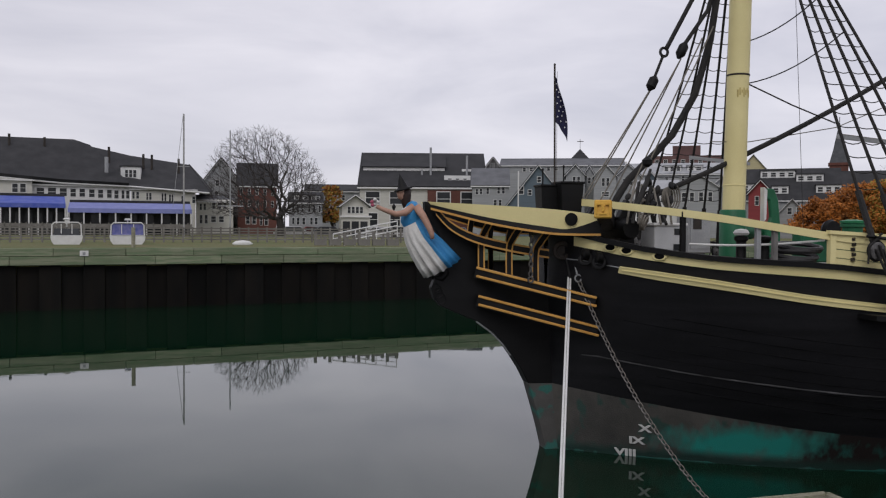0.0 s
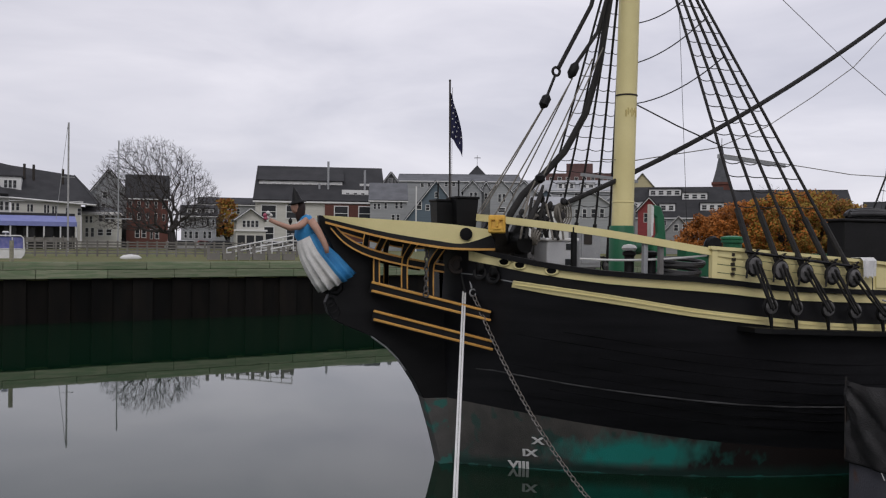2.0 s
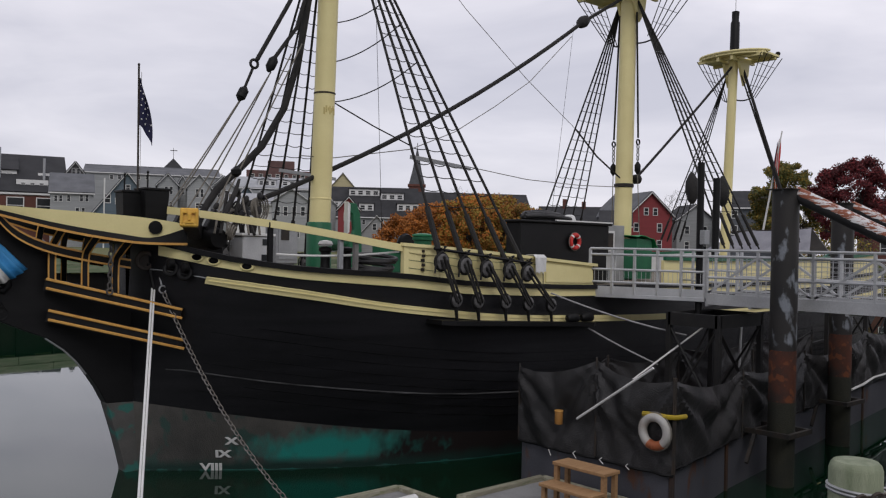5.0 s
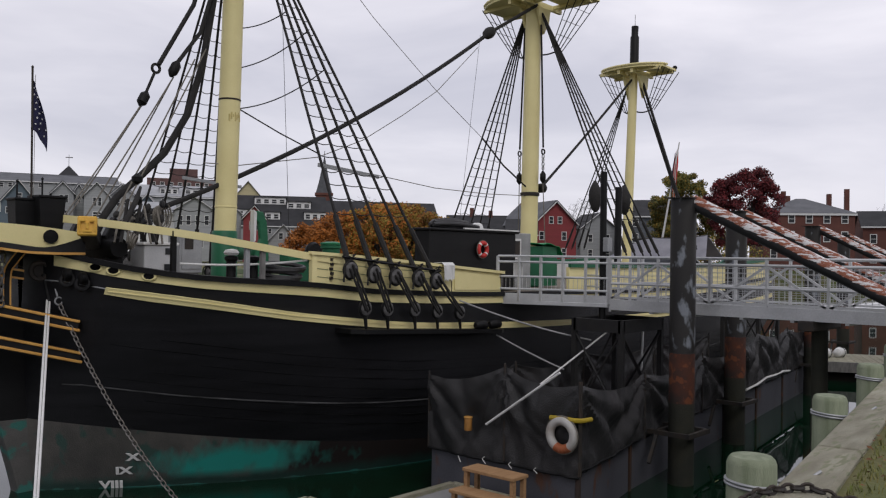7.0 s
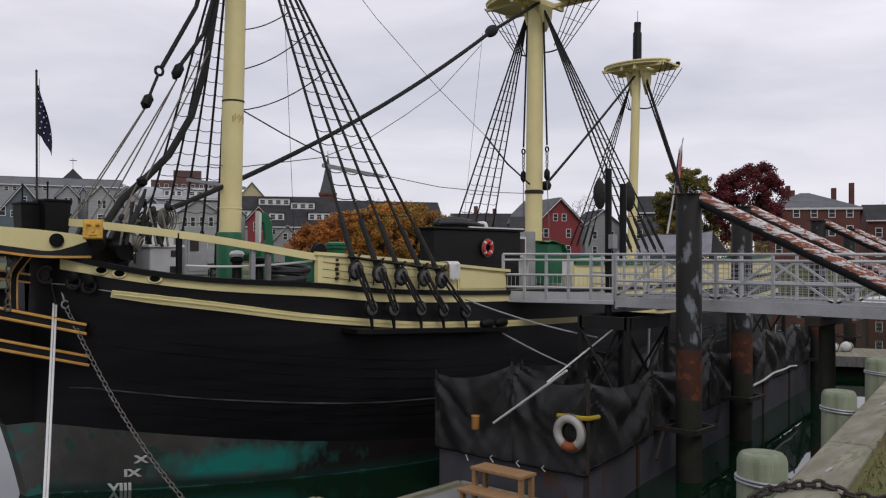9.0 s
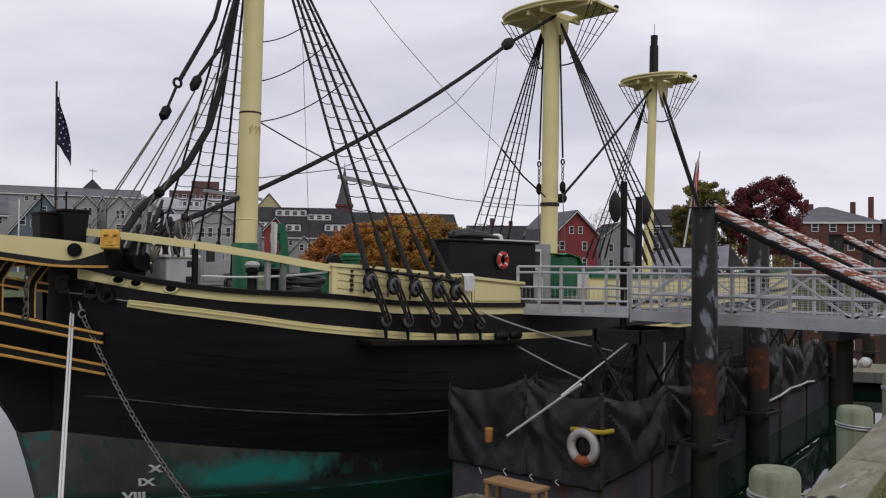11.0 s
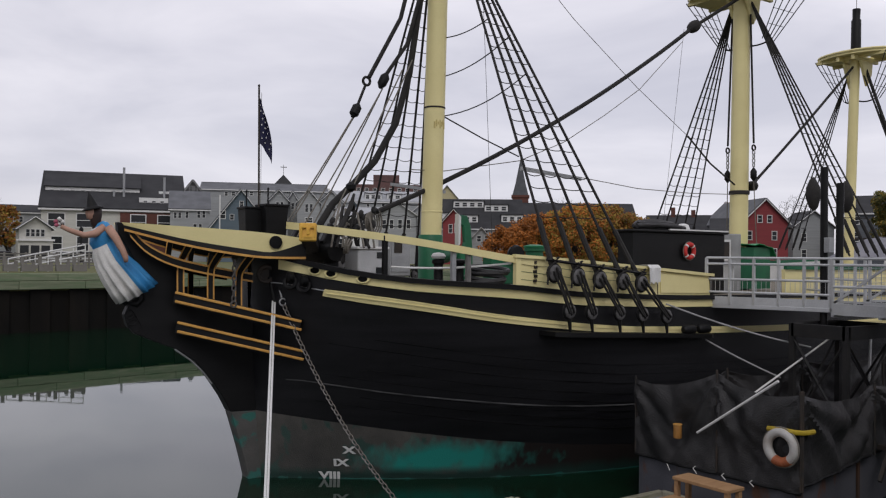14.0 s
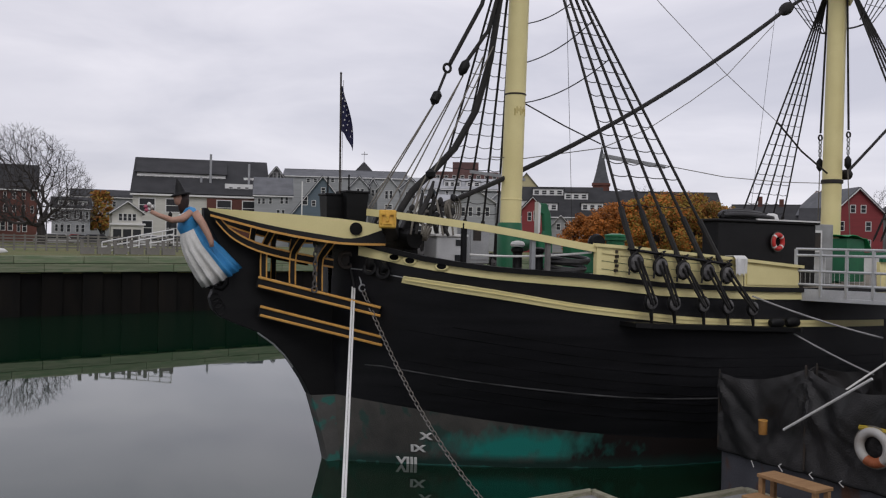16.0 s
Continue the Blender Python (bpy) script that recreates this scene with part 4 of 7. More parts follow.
# ---- figurehead, flag and deck gear ----
def figurehead():
    """A carved figure in one mesh: skirt, body, one arm ahead, one by the side, a pointed hat."""
    sh, mats = Shape(), []

    def mark(k):
        mats.extend([k] * (len(sh.f) - len(mats)))

    def ellipse(c, d, a, b, n=18, wave=0.0, ph=0):
        d = Vector(d).normalized()
        u = Vector((0, 1, 0))
        w = d.cross(u).normalized()
        return [Vector(c) + u * a * math.cos(q) * (1 + wave * math.cos(13 * q + ph)) + w * b * math.sin(q) * (1 + wave * math.cos(13 * q + ph)) for q in [2 * math.pi * i / n for i in range(n)]]

    ax = Vector((-.55, 0, 1))
    skirt = [((-2.44, 0, 4.15), .38, .39, .22), ((-2.60, 0, 4.34), .37, .38, .18), ((-2.80, 0, 4.60), .34, .36, .13), ((-2.97, 0, 4.82), .30, .32, .06), ((-3.08, 0, 5.03), .26, .28, .02), ((-3.13, 0, 5.16), .22, .22, 0)]
    n = 72
    rings = [ellipse(c, ax, a, b, n, w) for c, a, b, w in skirt]
    k = len(sh.v)
    for r in rings:
        sh.v += [tuple(p) for p in r]
    for i in range(len(rings) - 1):
        for j in range(n):
            sh.f.append((k + i * n + j, k + i * n + (j + 1) % n, k + (i + 1) * n + (j + 1) % n, k + (i + 1) * n + j))
            q = 2 * math.pi * (j + .5) / n
            mats.append(1 if math.sin(q) < -.12 else 0)
    sh.f.append(tuple(k + j for j in reversed(range(n))))
    mats.append(0)
    body = [((-3.13, 0, 5.16), .22, .22), ((-3.17, 0, 5.28), .24, .25), ((-3.18, 0, 5.42), .27, .22), ((-3.18, 0, 5.54), .25, .15), ((-3.22, 0, 5.6), .1, .08)]
    rings = [ellipse(c, ax, a, b, n) for c, a, b in body]
    sh.grid(rings, closed=True)
    mark(1)
    sh.torus((-3.22, 0, 5.52), .15, .028, 16, 6, Matrix.Rotation(radians(-35), 4, 'Y'))
    mark(0)
    sh.tube([(-3.2, 0, 5.55), (-3.26, 0, 5.68)], .07, 10)
    mark(2)
    sh.lathe([(.01, -.15), (.08, -.11), (.115, 0), (.1, .09), (.04, .14)], (-3.37, 0, 5.79), 14)
    mark(2)
    sh.lathe([(.05, -.34), (.10, -.2), (.125, -.05), (.12, .08), (.03, .13)], (-3.28, 0, 5.79), 12)
    mark(3)
    # hat
    sh.lathe([(.20, -.03), (.215, -.01), (.125, .03), (.11, .06), (.065, .2), (.01, .33)], (-3.34, 0, 5.89), 16, 'z', Matrix.Rotation(radians(-14), 3, 'Y'))
    mark(4)
    # arms: one reaching ahead with a round posy, one along the skirt
    sh.tube([(-3.16, -.2, 5.50), (-3.36, -.24, 5.36), (-3.55, -.22, 5.33), (-3.82, -.17, 5.43), (-3.96, -.14, 5.50)], [.085, .075, .065, .05, .045], 10)
    mark(2)
    for k, (dx, dy, dz) in enumerate(((0, 0, 0), (-.06, -.03, .05), (.06, -.02, .05), (0, -.05, .1), (.02, .05, .06), (-.05, -.04, -.02))):
        sh.lathe([(.01, -.04), (.04, -.02), (.045, .01), (.01, .045)], (-4.0 + dx, -.13 + dy, 5.54 + dz), 8)
        mark((0, 5, 0, 0, 4, 5)[k])
    sh.tube([(-3.10, -.25, 5.50), (-2.97, -.36, 5.28), (-2.86, -.43, 5.05), (-2.80, -.45, 4.9), (-2.79, -.45, 4.8)], [.09, .08, .065, .055, .04], 10)
    mark(2)
    # feet and scroll
    for y in (-.1, .1):
        sh.tube([(-2.42, y, 4.25), (-2.40, y, 4.02), (-2.52 - y * .4, y, 3.93), (-2.68 - y * .4, y, 3.95)], [.09, .085, .075, .03], 10)
    mark(4)
    me = bpy.data.meshes.new("figurehead")
    me.from_pydata(sh.v, [], sh.f)
    for c in (FIG_WHITE, FIG_BLUE, FIG_SKIN, FIG_HAIR, BLACK, FIG_ROSE):
        me.materials.append(c)
    for p, k in zip(me.polygons, mats):
        p.material_index, p.use_smooth = k, True
    return tagged(new("figurehead", me), "carved figurehead in blue and white paint with black pointed hat", "figurehead")


FIG_WHITE = material("white_carving", (0.82, 0.81, 0.78), (0.66, 0.65, 0.62), 0.6, scale=4)
FIG_BLUE = material("blue_carving", (0.05, 0.30, 0.62), (0.04, 0.24, 0.52), 0.5, scale=4)
FIG_SKIN = material("flesh_paint", (0.52, 0.31, 0.23), (0.45, 0.26, 0.19), 0.6, scale=4)
FIG_ROSE = material("rose_paint", (0.45, 0.10, 0.16), None, 0.6, scale=4)
FIG_HAIR = material("brown_paint", (0.035, 0.018, 0.014), None, 0.6, scale=4)
figurehead()
for k in range(3):
    z = 3.78 - k * .12
    part("scroll_carving", Shape().torus((-2.62 + .05 * k, -.13, z - .05), .09 + .02 * k, .012, 14, 5, Matrix.Rotation(radians(90), 4, 'X')), BLACK, ship, "carved scroll under the figurehead")

# head platform and planters
part("head_platform", Shape().slab([(-1.6, -.62), (.3, -1.5), (.3, 1.5), (-1.6, .62)], 5.26, 5.32), DECK, ship, "plank platform over the head")


def tub(x, y, z, w, h):
    ob = thing("deck_tub", "black tapered wooden tub on the head platform", "tub", "tubs on the bow", at=(x, y, z))
    sh = Shape()
    a, b = w * .42, w * .5
    sh.add([(-a, -a, 0), (a, -a, 0), (a, a, 0), (-a, a, 0), (-b, -b, h), (b, -b, h), (b, b, h), (-b, b, h)], [(3, 2, 1, 0), (4, 5, 6, 7), (0, 1, 5, 4), (1, 2, 6, 5), (2, 3, 7, 6), (3, 0, 4, 7)])
    part("body", sh, BLACK, ob, bevel=.01)
    part("rim", Shape().box((-b - .02, -b - .02, h), (b + .02, b + .02, h + .05)), BLACK, ob, bevel=.01)
    part("post", Shape().tube([(-.1, 0, h), (-.1, 0, h + .36)], .018, 6), BLACK, ob)
    part("post_knob", Shape().lathe([(.01, -.03), (.03, 0), (.01, .03)], (-.1, 0, h + .38), 8), BLACK, ob)
    return ob


tub(-.37, -1.0, 5.32, .42, .62)
tub(.03, -1.2, 5.32, .52, .68)


def flagstaff():
    ob = thing("flagstaff", "slim dark flagstaff with a drooping navy flag of white stars", "flag", at=(-.25, -1.15, 5.32))
    part("staff", Shape().tube([(0, 0, 0), (-.03, 0, 3.22)], .022, 8), IRON, ob)
    part("truck", Shape().lathe([(.01, -.03), (.03, 0), (.01, .03)], (-.03, 0, 3.24), 8), IRON, ob)
    rows = []
    for i in range(15):
        u = i / 14
        w = .04 + .26 * math.sin(min(1, u * 1.08) * 1.75)
        top = 3.02 - u * 1.0
        rows.append([(-.02 + w * v * .95, .05 * math.sin(9 * v + 3 * u) * v, top - .3 * v * v * u - .12 * v) for v in [j / 10 for j in range(11)]])
    cloth = part("cloth", Shape().grid(rows), NAVY, ob, "navy cloth", smooth=True, solid=.006)
    rnd = random.Random(4)
    for i in range(2, 14, 2):
        for j in range(2 + (i // 2) % 2, 10, 3):
            p = Vector(rows[i][j])
            star = [(p.x + r * math.cos(a), p.z + r * math.sin(a)) for a, r in [(math.pi / 2 + k * math.pi / 5, .024 if k % 2 == 0 else .010) for k in range(10)]]
            part("star", Shape().slab(star, p.y - .014, p.y - .007, 'y'), WHITE, cloth)
    part("halyard", Shape().tube([(.03, 0, 3.1), (.035, 0, .3)], .005, 4), ROPE_TAN, ob)


NAVY = material("navy_cloth", (0.010, 0.012, 0.055), (0.016, 0.014, 0.045), 0.8, scale=6)
flagstaff()

RED = material("red_plastic", (0.62, 0.035, 0.03), (0.5, 0.03, 0.025), 0.45, scale=8)


def deckhouse():
    ob = thing("deckhouse", "black painted deckhouse with gear stowed on its roof", "deckhouse", at=(10.05, -2.2, 3.98))
    part("wall", Shape().box((0, 0, 0), (3.95, .55, 1.72)), BLACK, ob, bevel=.02)
    part("roof", Shape().box((-.08, -.08, 1.72), (4.03, .63, 1.79)), BLACK, ob, bevel=.02)
    part("roof_trim", Shape().box((1.4, -.1, 1.79), (4.0, -.04, 1.83)), WHITE, ob, "pale trim on the roof edge")
    for i, (x0, x1, h) in enumerate(((.3, 2.3, .1), (.45, 2.1, .19), (.7, 1.9, .27))):
        part("stowed_spar", Shape().tube(sag((x0, .12 + .1 * i, 1.82 + h * .7), (x1, .14 + .1 * i, 1.8 + h * .7), -.05, 8), .06, 8), TARP, ob, "black stowed spar")
    part("stowed_canvas", Shape().lathe([(.05, -.9), (.16, -.7), (.2, 0), (.16, .7), (.05, .9)], (1.3, .36, 1.9), 12, 'x'), TARP, ob, "black canvas roll", smooth=True)
    part("lantern_base", Shape().lathe([(.22, 0), (.16, .18), (.08, .22)], (2.4, .28, 1.79), 12), WHITE, ob, "white vent cap", smooth=True)
    return ob


deckhouse()


def lifebuoy(c, r, t, m, mat, label, bands, bmat):
    ob = thing("lifebuoy", label, "lifebuoy", at=c)
    part("ring", Shape().torus((0, 0, 0), r, t, 28, 10, m), mat, ob, smooth=True)
    for a in bands:
        pts = [m.to_3x3() @ Vector((r * math.cos(a + d), r * math.sin(a + d), 0)) for d in (-.12, -.04, .04, .12)]
        part("band", Shape().tube(pts, t * 1.06, 12), bmat, ob, smooth=True)
    part("grab_line", Shape().tube([m.to_3x3() @ Vector(((r + t * 1.15) * math.cos(2 * math.pi * i / 24), (r + t * 1.15) * math.sin(2 * math.pi * i / 24), 0)) for i in range(25)], .012, 5), ROPE_TAN, ob)
    return ob


lifebuoy((12.3, -2.28, 5.2), .19, .065, Matrix.Rotation(radians(90), 4, 'X'), RED, "red lifebuoy hung on the black deckhouse wall", (.8, 2.35, 3.9, 5.5), WHITE)


def green_windlass():
    ob = thing("windlass", "green painted deck windlass with curved cheeks", "windlass", at=(5.65, -.3, 4.25))
    part("cheek", Shape().slab([(-.15, 0), (.3, 0), (.28, .9), (.22, 1.5), (.1, 1.78), (-.1, 1.8), (-.18, 1.6), (-.02, 1.5), (.02, 1.1), (-.1, .8)], -.2, -.08, 'y'), GREEN, ob, bevel=.02)
    part("face", Shape().slab([(-.2, 1.0), (-.14, 1.05), (-.12, 1.75), (-.2, 1.82)], -.22, -.06, 'y'), WHITE, ob, "white painted edge")
    part("barrel", Shape().lathe([(.2, 0), (.2, .2), (.15, .25), (.15, .75), (.2, .8), (.2, .98)], (.1, -.05, .75), 14, 'y'), GREEN, ob, smooth=True)
    part("bitt", Shape().box((.9, -.2, 0), (1.9, .2, .8)), GREEN, ob, bevel=.03)
    part("bitt_end", Shape().lathe([(.22, 0), (.26, .1), (.22, .2)], (1.6, -.45, .8), 14, 'y'), BLACK, ob, "black drum end", smooth=True)
    return ob


green_windlass()
gd = thing("deck_drum", "green painted steel drum by the bulwark", "drum", at=(5.5, -3.4, 4.2))
part("body", Shape().lathe([(.2, 0), (.2, .9), (.24, .92), (.24, .98), (.2, 1.02), (.05, 1.05)], n=18), GREEN, gd, smooth=True)
part("lid", Shape().lathe([(.25, 1.0), (.25, 1.04), (.1, 1.07)], n=18), material("bright_green_lid", (0.02, 0.24, 0.10), None, 0.5, scale=4), gd, "bright green lid", smooth=True)
gt = thing("green_cover", "bright green tarpaulin cover beside the deckhouse", "tarpaulin", at=(17.3, -.9, 4.0))
rows = [[(x, y, 1.45 + .06 * math.sin(5 * x + 3 * y) - (.5 if x > 1.15 else 0)) for x in (0, .25, .5, .75, 1.0, 1.3)] for y in (0, .25, .5, .8)]
part("sheet", Shape().grid(rows), material("bright_green_tarp", (0.0, 0.30, 0.09), None, 0.5, scale=5), gt, smooth=True, solid=.02)
part("frame", Shape().box((.1, .1, 0), (1.0, .7, 1.38)), GREEN, gt)
cab = thing("deck_cabin", "small grey cabin with a dark window", "cabin", at=(14.1, -1.9, 4.0))
part("wall", Shape().box((0, 0, 0), (1.1, 1.2, 1.75)), material("grey_paint", (0.36, 0.37, 0.37), None, 0.6, scale=2), cab, bevel=.02)
part("window", Shape().box((.12, -.02, 1.0), (.5, .0, 1.5)), IRON, cab, "dark window")
part("window_frame", Shape().box((.05, -.012, .93), (.57, -.004, 1.57)), WHITE, cab)

def ensign():
    ob = thing("ensign", "drooping red and white striped flag on a pale leaning staff", "flag", at=(31.0, 1.9, 4.3))
    part("staff", Shape().tube([(0, .2, 0), (0, -.95, 6.35)], [.06, .03], 8), WHITE, ob, "pale painted staff", smooth=True)
    for k in range(7):
        rows = []
        for i in range(12):
            u = i / 11
            rows.append([(.05 * math.sin(7 * u + 2 * v), -.9 + .03 * (u * 12) + .045 * (k + v) * (.35 + .65 * math.sin(1.2 * u + .5)) - .28 * u, 6.1 - 2.5 * u - .05 * (k + v)) for v in (0, .5, 1)])
        part("stripe", Shape().grid(rows), (RED, WHITE)[k % 2] if k < 5 else NAVY, ob, ("red stripe", "white stripe")[k % 2] if k < 5 else "navy canton", smooth=True, solid=.012)
    return ob


ensign()
cv = thing("canvas_cover", "grey canvas cover stretched over a ridge on the after deck", "tarpaulin", at=(27.0, 0, 4.0))
part("sheet", Shape().grid([[(-.9, y, 1.1 + .05 * math.sin(3 * y)) for y in (-2.75, -1.8, -.8, .2, 1.2, 1.85)], [(0, y, z) for y, z in ((-2.4, 2.05), (-1.6, 1.98), (-.8, 1.93), (.1, 1.95), (.6, 1.9), (1.5, 1.5))], [(.9, y, 1.1 + .05 * math.sin(3 * y)) for y in (-2.75, -1.8, -.8, .2, 1.2, 1.85)]]), material("grey_canvas", (0.34, 0.34, 0.38), (0.26, 0.26, 0.30), .8, scale=2), cv, smooth=True, solid=.02)
part("ridge_pole", Shape().tube([(0, -2.5, 2.0), (0, 1.5, 1.85)], .04, 6), IRON, cv)
for y in (-2.3, 1.3):
    part("post", Shape().tube([(0, y, -.02), (0, y, 1.9)], .05, 6), IRON, cv)

# gear on the fore deck
box1 = thing("deck_locker", "white deck locker with small dark panes", "locker", at=(1.85, -1.7, 4.5))
part("body", Shape().box((0, 0, 0), (.75, .6, .62)), ALU, box1, bevel=.02)
for x, z in ((.48, .42), (.46, .08)):
    part("pane", Shape().box((x, -.015, z), (x + .16, .0, z + .14)), GLASSD, box1, "dark pane")
part("lid", Shape().box((-.04, -.04, .62), (.79, .64, .68)), WHITE, box1, bevel=.01)
box2 = thing("electric_cabinet", "white electric cabinet on the fore deck", "cabinet", at=(3.15, -.9, 4.5))
part("body", Shape().box((0, 0, 0), (.6, .5, .9)), GREYM, box2, bevel=.02)
part("door", Shape().box((.06, -.02, .1), (.54, .0, .82)), GREYM, box2)
part("panel", Shape().box((.12, -.032, .55), (.34, -.022, .82)), IRON, box2, "dark panel")
win = thing("anchor_windlass", "dark tarred timber windlass heaped with gear", "windlass", at=(1.35, -1.3, 4.6))
for y in (0, 1.6):
    part("bitt", Shape().slab([(-.15, 0), (.2, 0), (.15, .95), (.0, 1.1), (-.2, .7)], y - .1, y + .1, 'y'), BLACK, win, bevel=.02)
part("barrel", Shape().lathe([(.2, -.3), (.28, 0), (.25, .6), (.25, 1.0), (.28, 1.6), (.2, 1.9)], (0, 0, .45), 12, 'y'), BLACK, win, smooth=True)
for i, (x, y, z, r) in enumerate(((.5, .2, .95, .2), (.62, -.25, .75, .22), (.1, -.55, .6, .17), (.75, .5, 1.15, .16))):
    for k in range(3):
        part("coil", Shape().torus((x + .03 * k, y - .03 * k, z - .02 * k), r - .015 * k, .022, 18, 6, pose(0, 0, 0, 70 + 15 * i + 6 * k, 20, 30 * i)), ROPE if i % 2 else ROPE_TAN, win, "coiled rope", smooth=True)
rh = random.Random(8)
for i in range(16):
    a = (.2 + .8 * rh.random(), -.5 + .9 * rh.random(), .75 + .85 * rh.random())
    part("heaped_block", Shape().lathe([(.02, -.1), (.055, -.06), (.065, 0), (.055, .06), (.02, .1)], a, 8, 'z', pose(0, 0, 0, rh.uniform(-50, 50), rh.uniform(-50, 50), 0).to_3x3()), ROPE if i % 3 else BLACK, win, "tarred block", smooth=True)
for i in range(7):
    p = Vector((.1 + .12 * i, -.3 + .1 * (i % 3), 1.5 - .04 * i))
    q = Vector((-.35 + .2 * i, -.75 + .12 * (i % 4), .55))
    part("rope_bight", Shape().tube(sag(p, q, .08 * (i % 3 - 1), 6), .025 + .012 * (i % 2), 6), ROPE if i % 2 else ROPE_TAN, win, smooth=True)
part("furled_canvas", Shape().tube([(.55, -.1, 1.75), (.35, -.3, 1.45), (.05, -.5, 1.05), (-.15, -.6, .8)], [.03, .055, .06, .03], 9), ROPE, win, "furled dark canvas", smooth=True)
part("top_block", Shape().lathe([(.03, -.12), (.11, -.06), (.12, .04), (.03, .12)], (.5, -.05, 1.92), 10), BLACK, win, smooth=True)
for i in range(5):
    part("hanging_coil", Shape().torus((.95 + .05 * i, -.1, 1.15), .2 + .02 * i, .02, 18, 5, pose(0, 0, 0, 90, 0, 35)), ROPE_TAN, win, "grey rope coil", smooth=True)
for i, (x, y) in enumerate(((2.9, -3.3), (3.3, -3.5))):
    fp = thing("deck_post", "black iron mooring post" if i else "dark mooring post with a pale cap", "bollard", "posts on the fore deck", at=(x, y, 4.38))
    part("shaft", Shape().lathe([(.12, 0), (.1, .1), (.1, .42), (.14, .46), (.14, .52), (.05, .55)], n=12), BLACK, fp, smooth=True)
    if not i:
        part("cap", Shape().lathe([(.13, .55), (.16, .6), (.12, .66), (.02, .68)], n=12), WHITE, fp, smooth=True)
hb = thing("hose_coils", "black hoses coiled along the deck edge", "hose", at=(3.9, -3.6, 4.36))
for i in range(4):
    part("coil", Shape().torus((.05 * i, .02, .08 + .09 * i), .42, .05, 22, 6, pose(0, 0, 0, 8 * (i % 2), 0, 0)), TARP, hb, smooth=True)
wl1 = thing("white_line", "slack white mooring line across the fore deck", "rope")
part("line", Shape().tube(sag((1.9, -3.0, 4.75), (4.2, -4.15, 4.85), .06, 10), .025, 6), WHITE, wl1, smooth=True)

# lines from the bow
ch = thing("mooring_chain", "rust-grey mooring chain hanging from the hawse pipe", "chain")
shk = [(.2, -.97, 4.72), (.24, -1.26, 4.06)]
part("bridle", Shape().tube(shk, .02, 6), GREYM, ch, "pale wire bridle")
part("shackle", Shape().torus((.25, -1.30, 3.97), .075, .018, 14, 6, pose(0, 0, 0, 90, 20, 0)), GREYM, ch, "galvanised shackle", smooth=True)
chain("links", sag((.26, -1.33, 3.9), (1.56, -4.5, -.1), .42, 14), .15, .013, material("chain_steel", (0.26, 0.25, 0.24), (0.16, 0.14, 0.12), 0.6, 0.3, scale=8), ch, "rust-grey chain links")
st = thing("mooring_strop", "pair of white mooring lines running down from the bow", "rope")
for o in (0, .052):
    part("line", Shape().tube([(.16 + o, -.98, 3.98), (-2.05 + o * .9, -5.7, .78), (-2.62 + o, -6.95, -.1)], .021, 8), WHITE, st, "white line", smooth=True)
part("line_eye", Shape().tube([(.12, -.9, 4.5), (.2, -1.0, 3.95)], .05, 8), BLACK, st, "black chafe sleeve")
# ---- near wharf ----
EDGE = lambda x: -16.24 + .165 * (x + 1.6)
wharf = part("wharf_ground", Shape().slab([(-80, EDGE(-80) - .35), (45, EDGE(45) - .35), (45, -150), (-80, -150)], -2, 3.38), GRASS)
tagged(wharf, "grass covered wharf ground with worn autumn turf", "ground", kind="structure")
wall = thing("wharf_wall", "dark timber wharf wall with a heavy weathered cap", "wall", kind="structure")
for i in range(-26, 16):
    x0, x1 = i * 3.0, i * 3.0 + 2.99
    p, q = Vector((x0, EDGE(x0) - .18, 3.27)), Vector((x1, EDGE(x1) - .18, 3.27))
    part("cap_timber", Shape().bar(p, q, .36, .34), WOOD, wall, bevel=.03)
    part("wall_plank", Shape().bar(p + Vector((0, -.02, -2.4)), q + Vector((0, -.02, -2.4)), .3, 4.4), SHEET, wall)
# turf: blades and fallen leaves near the edge
rnd = random.Random(3)
gb = Shape()
for i in range(9000):
    x = -6.2 + rnd.random() ** .8 * 16
    y = EDGE(x) - .42 - rnd.random() ** 1.6 * 2.2
    a, h = rnd.random() * 6.28, .02 + .045 * rnd.random()
    w = .006
    dx, dy = math.cos(a), math.sin(a)
    gb.add([(x - dy * w, y + dx * w, 3.375), (x + dy * w, y - dx * w, 3.375), (x + dx * h * .6, y + dy * h * .6, 3.38 + h)], [(0, 1, 2)])
blades = bpy.data.meshes.new("grass_blades")
blades.from_pydata(gb.v, [], gb.f)
blades.materials.append(material("grass_blade", (0.17, 0.21, 0.05), (0.26, 0.21, 0.08), 0.9, scale=3))
tagged(new("grass_blades", blades), "short uneven autumn grass along the wharf edge", "grass", kind="stuff")


lv = Shape()
for i in range(420):
    x = -2.6 + rnd.random() ** .9 * 12
    y = EDGE(x) - .36 - rnd.random() ** 1.4 * 2.0
    q = pose(x, y, 3.40 + .02 * rnd.random(), rnd.uniform(-25, 25), rnd.uniform(-25, 25), rnd.uniform(0, 360))
    w = rnd.uniform(.018, .035)
    lv.add([q @ Vector(p) for p in ((-w, 0, 0), (0, -w * .6, .004), (w, 0, 0), (0, w * .6, .004))], [(0, 1, 2, 3)])
litter = bpy.data.meshes.new("fallen_leaves")
litter.from_pydata(lv.v, [], lv.f)
litter.materials.append(material("dead_leaf", (0.22, 0.10, 0.04), (0.12, 0.06, 0.03), 0.9, scale=6))
tagged(new("fallen_leaves", litter), "brown fallen leaves scattered in the turf", "leaves", kind="stuff")


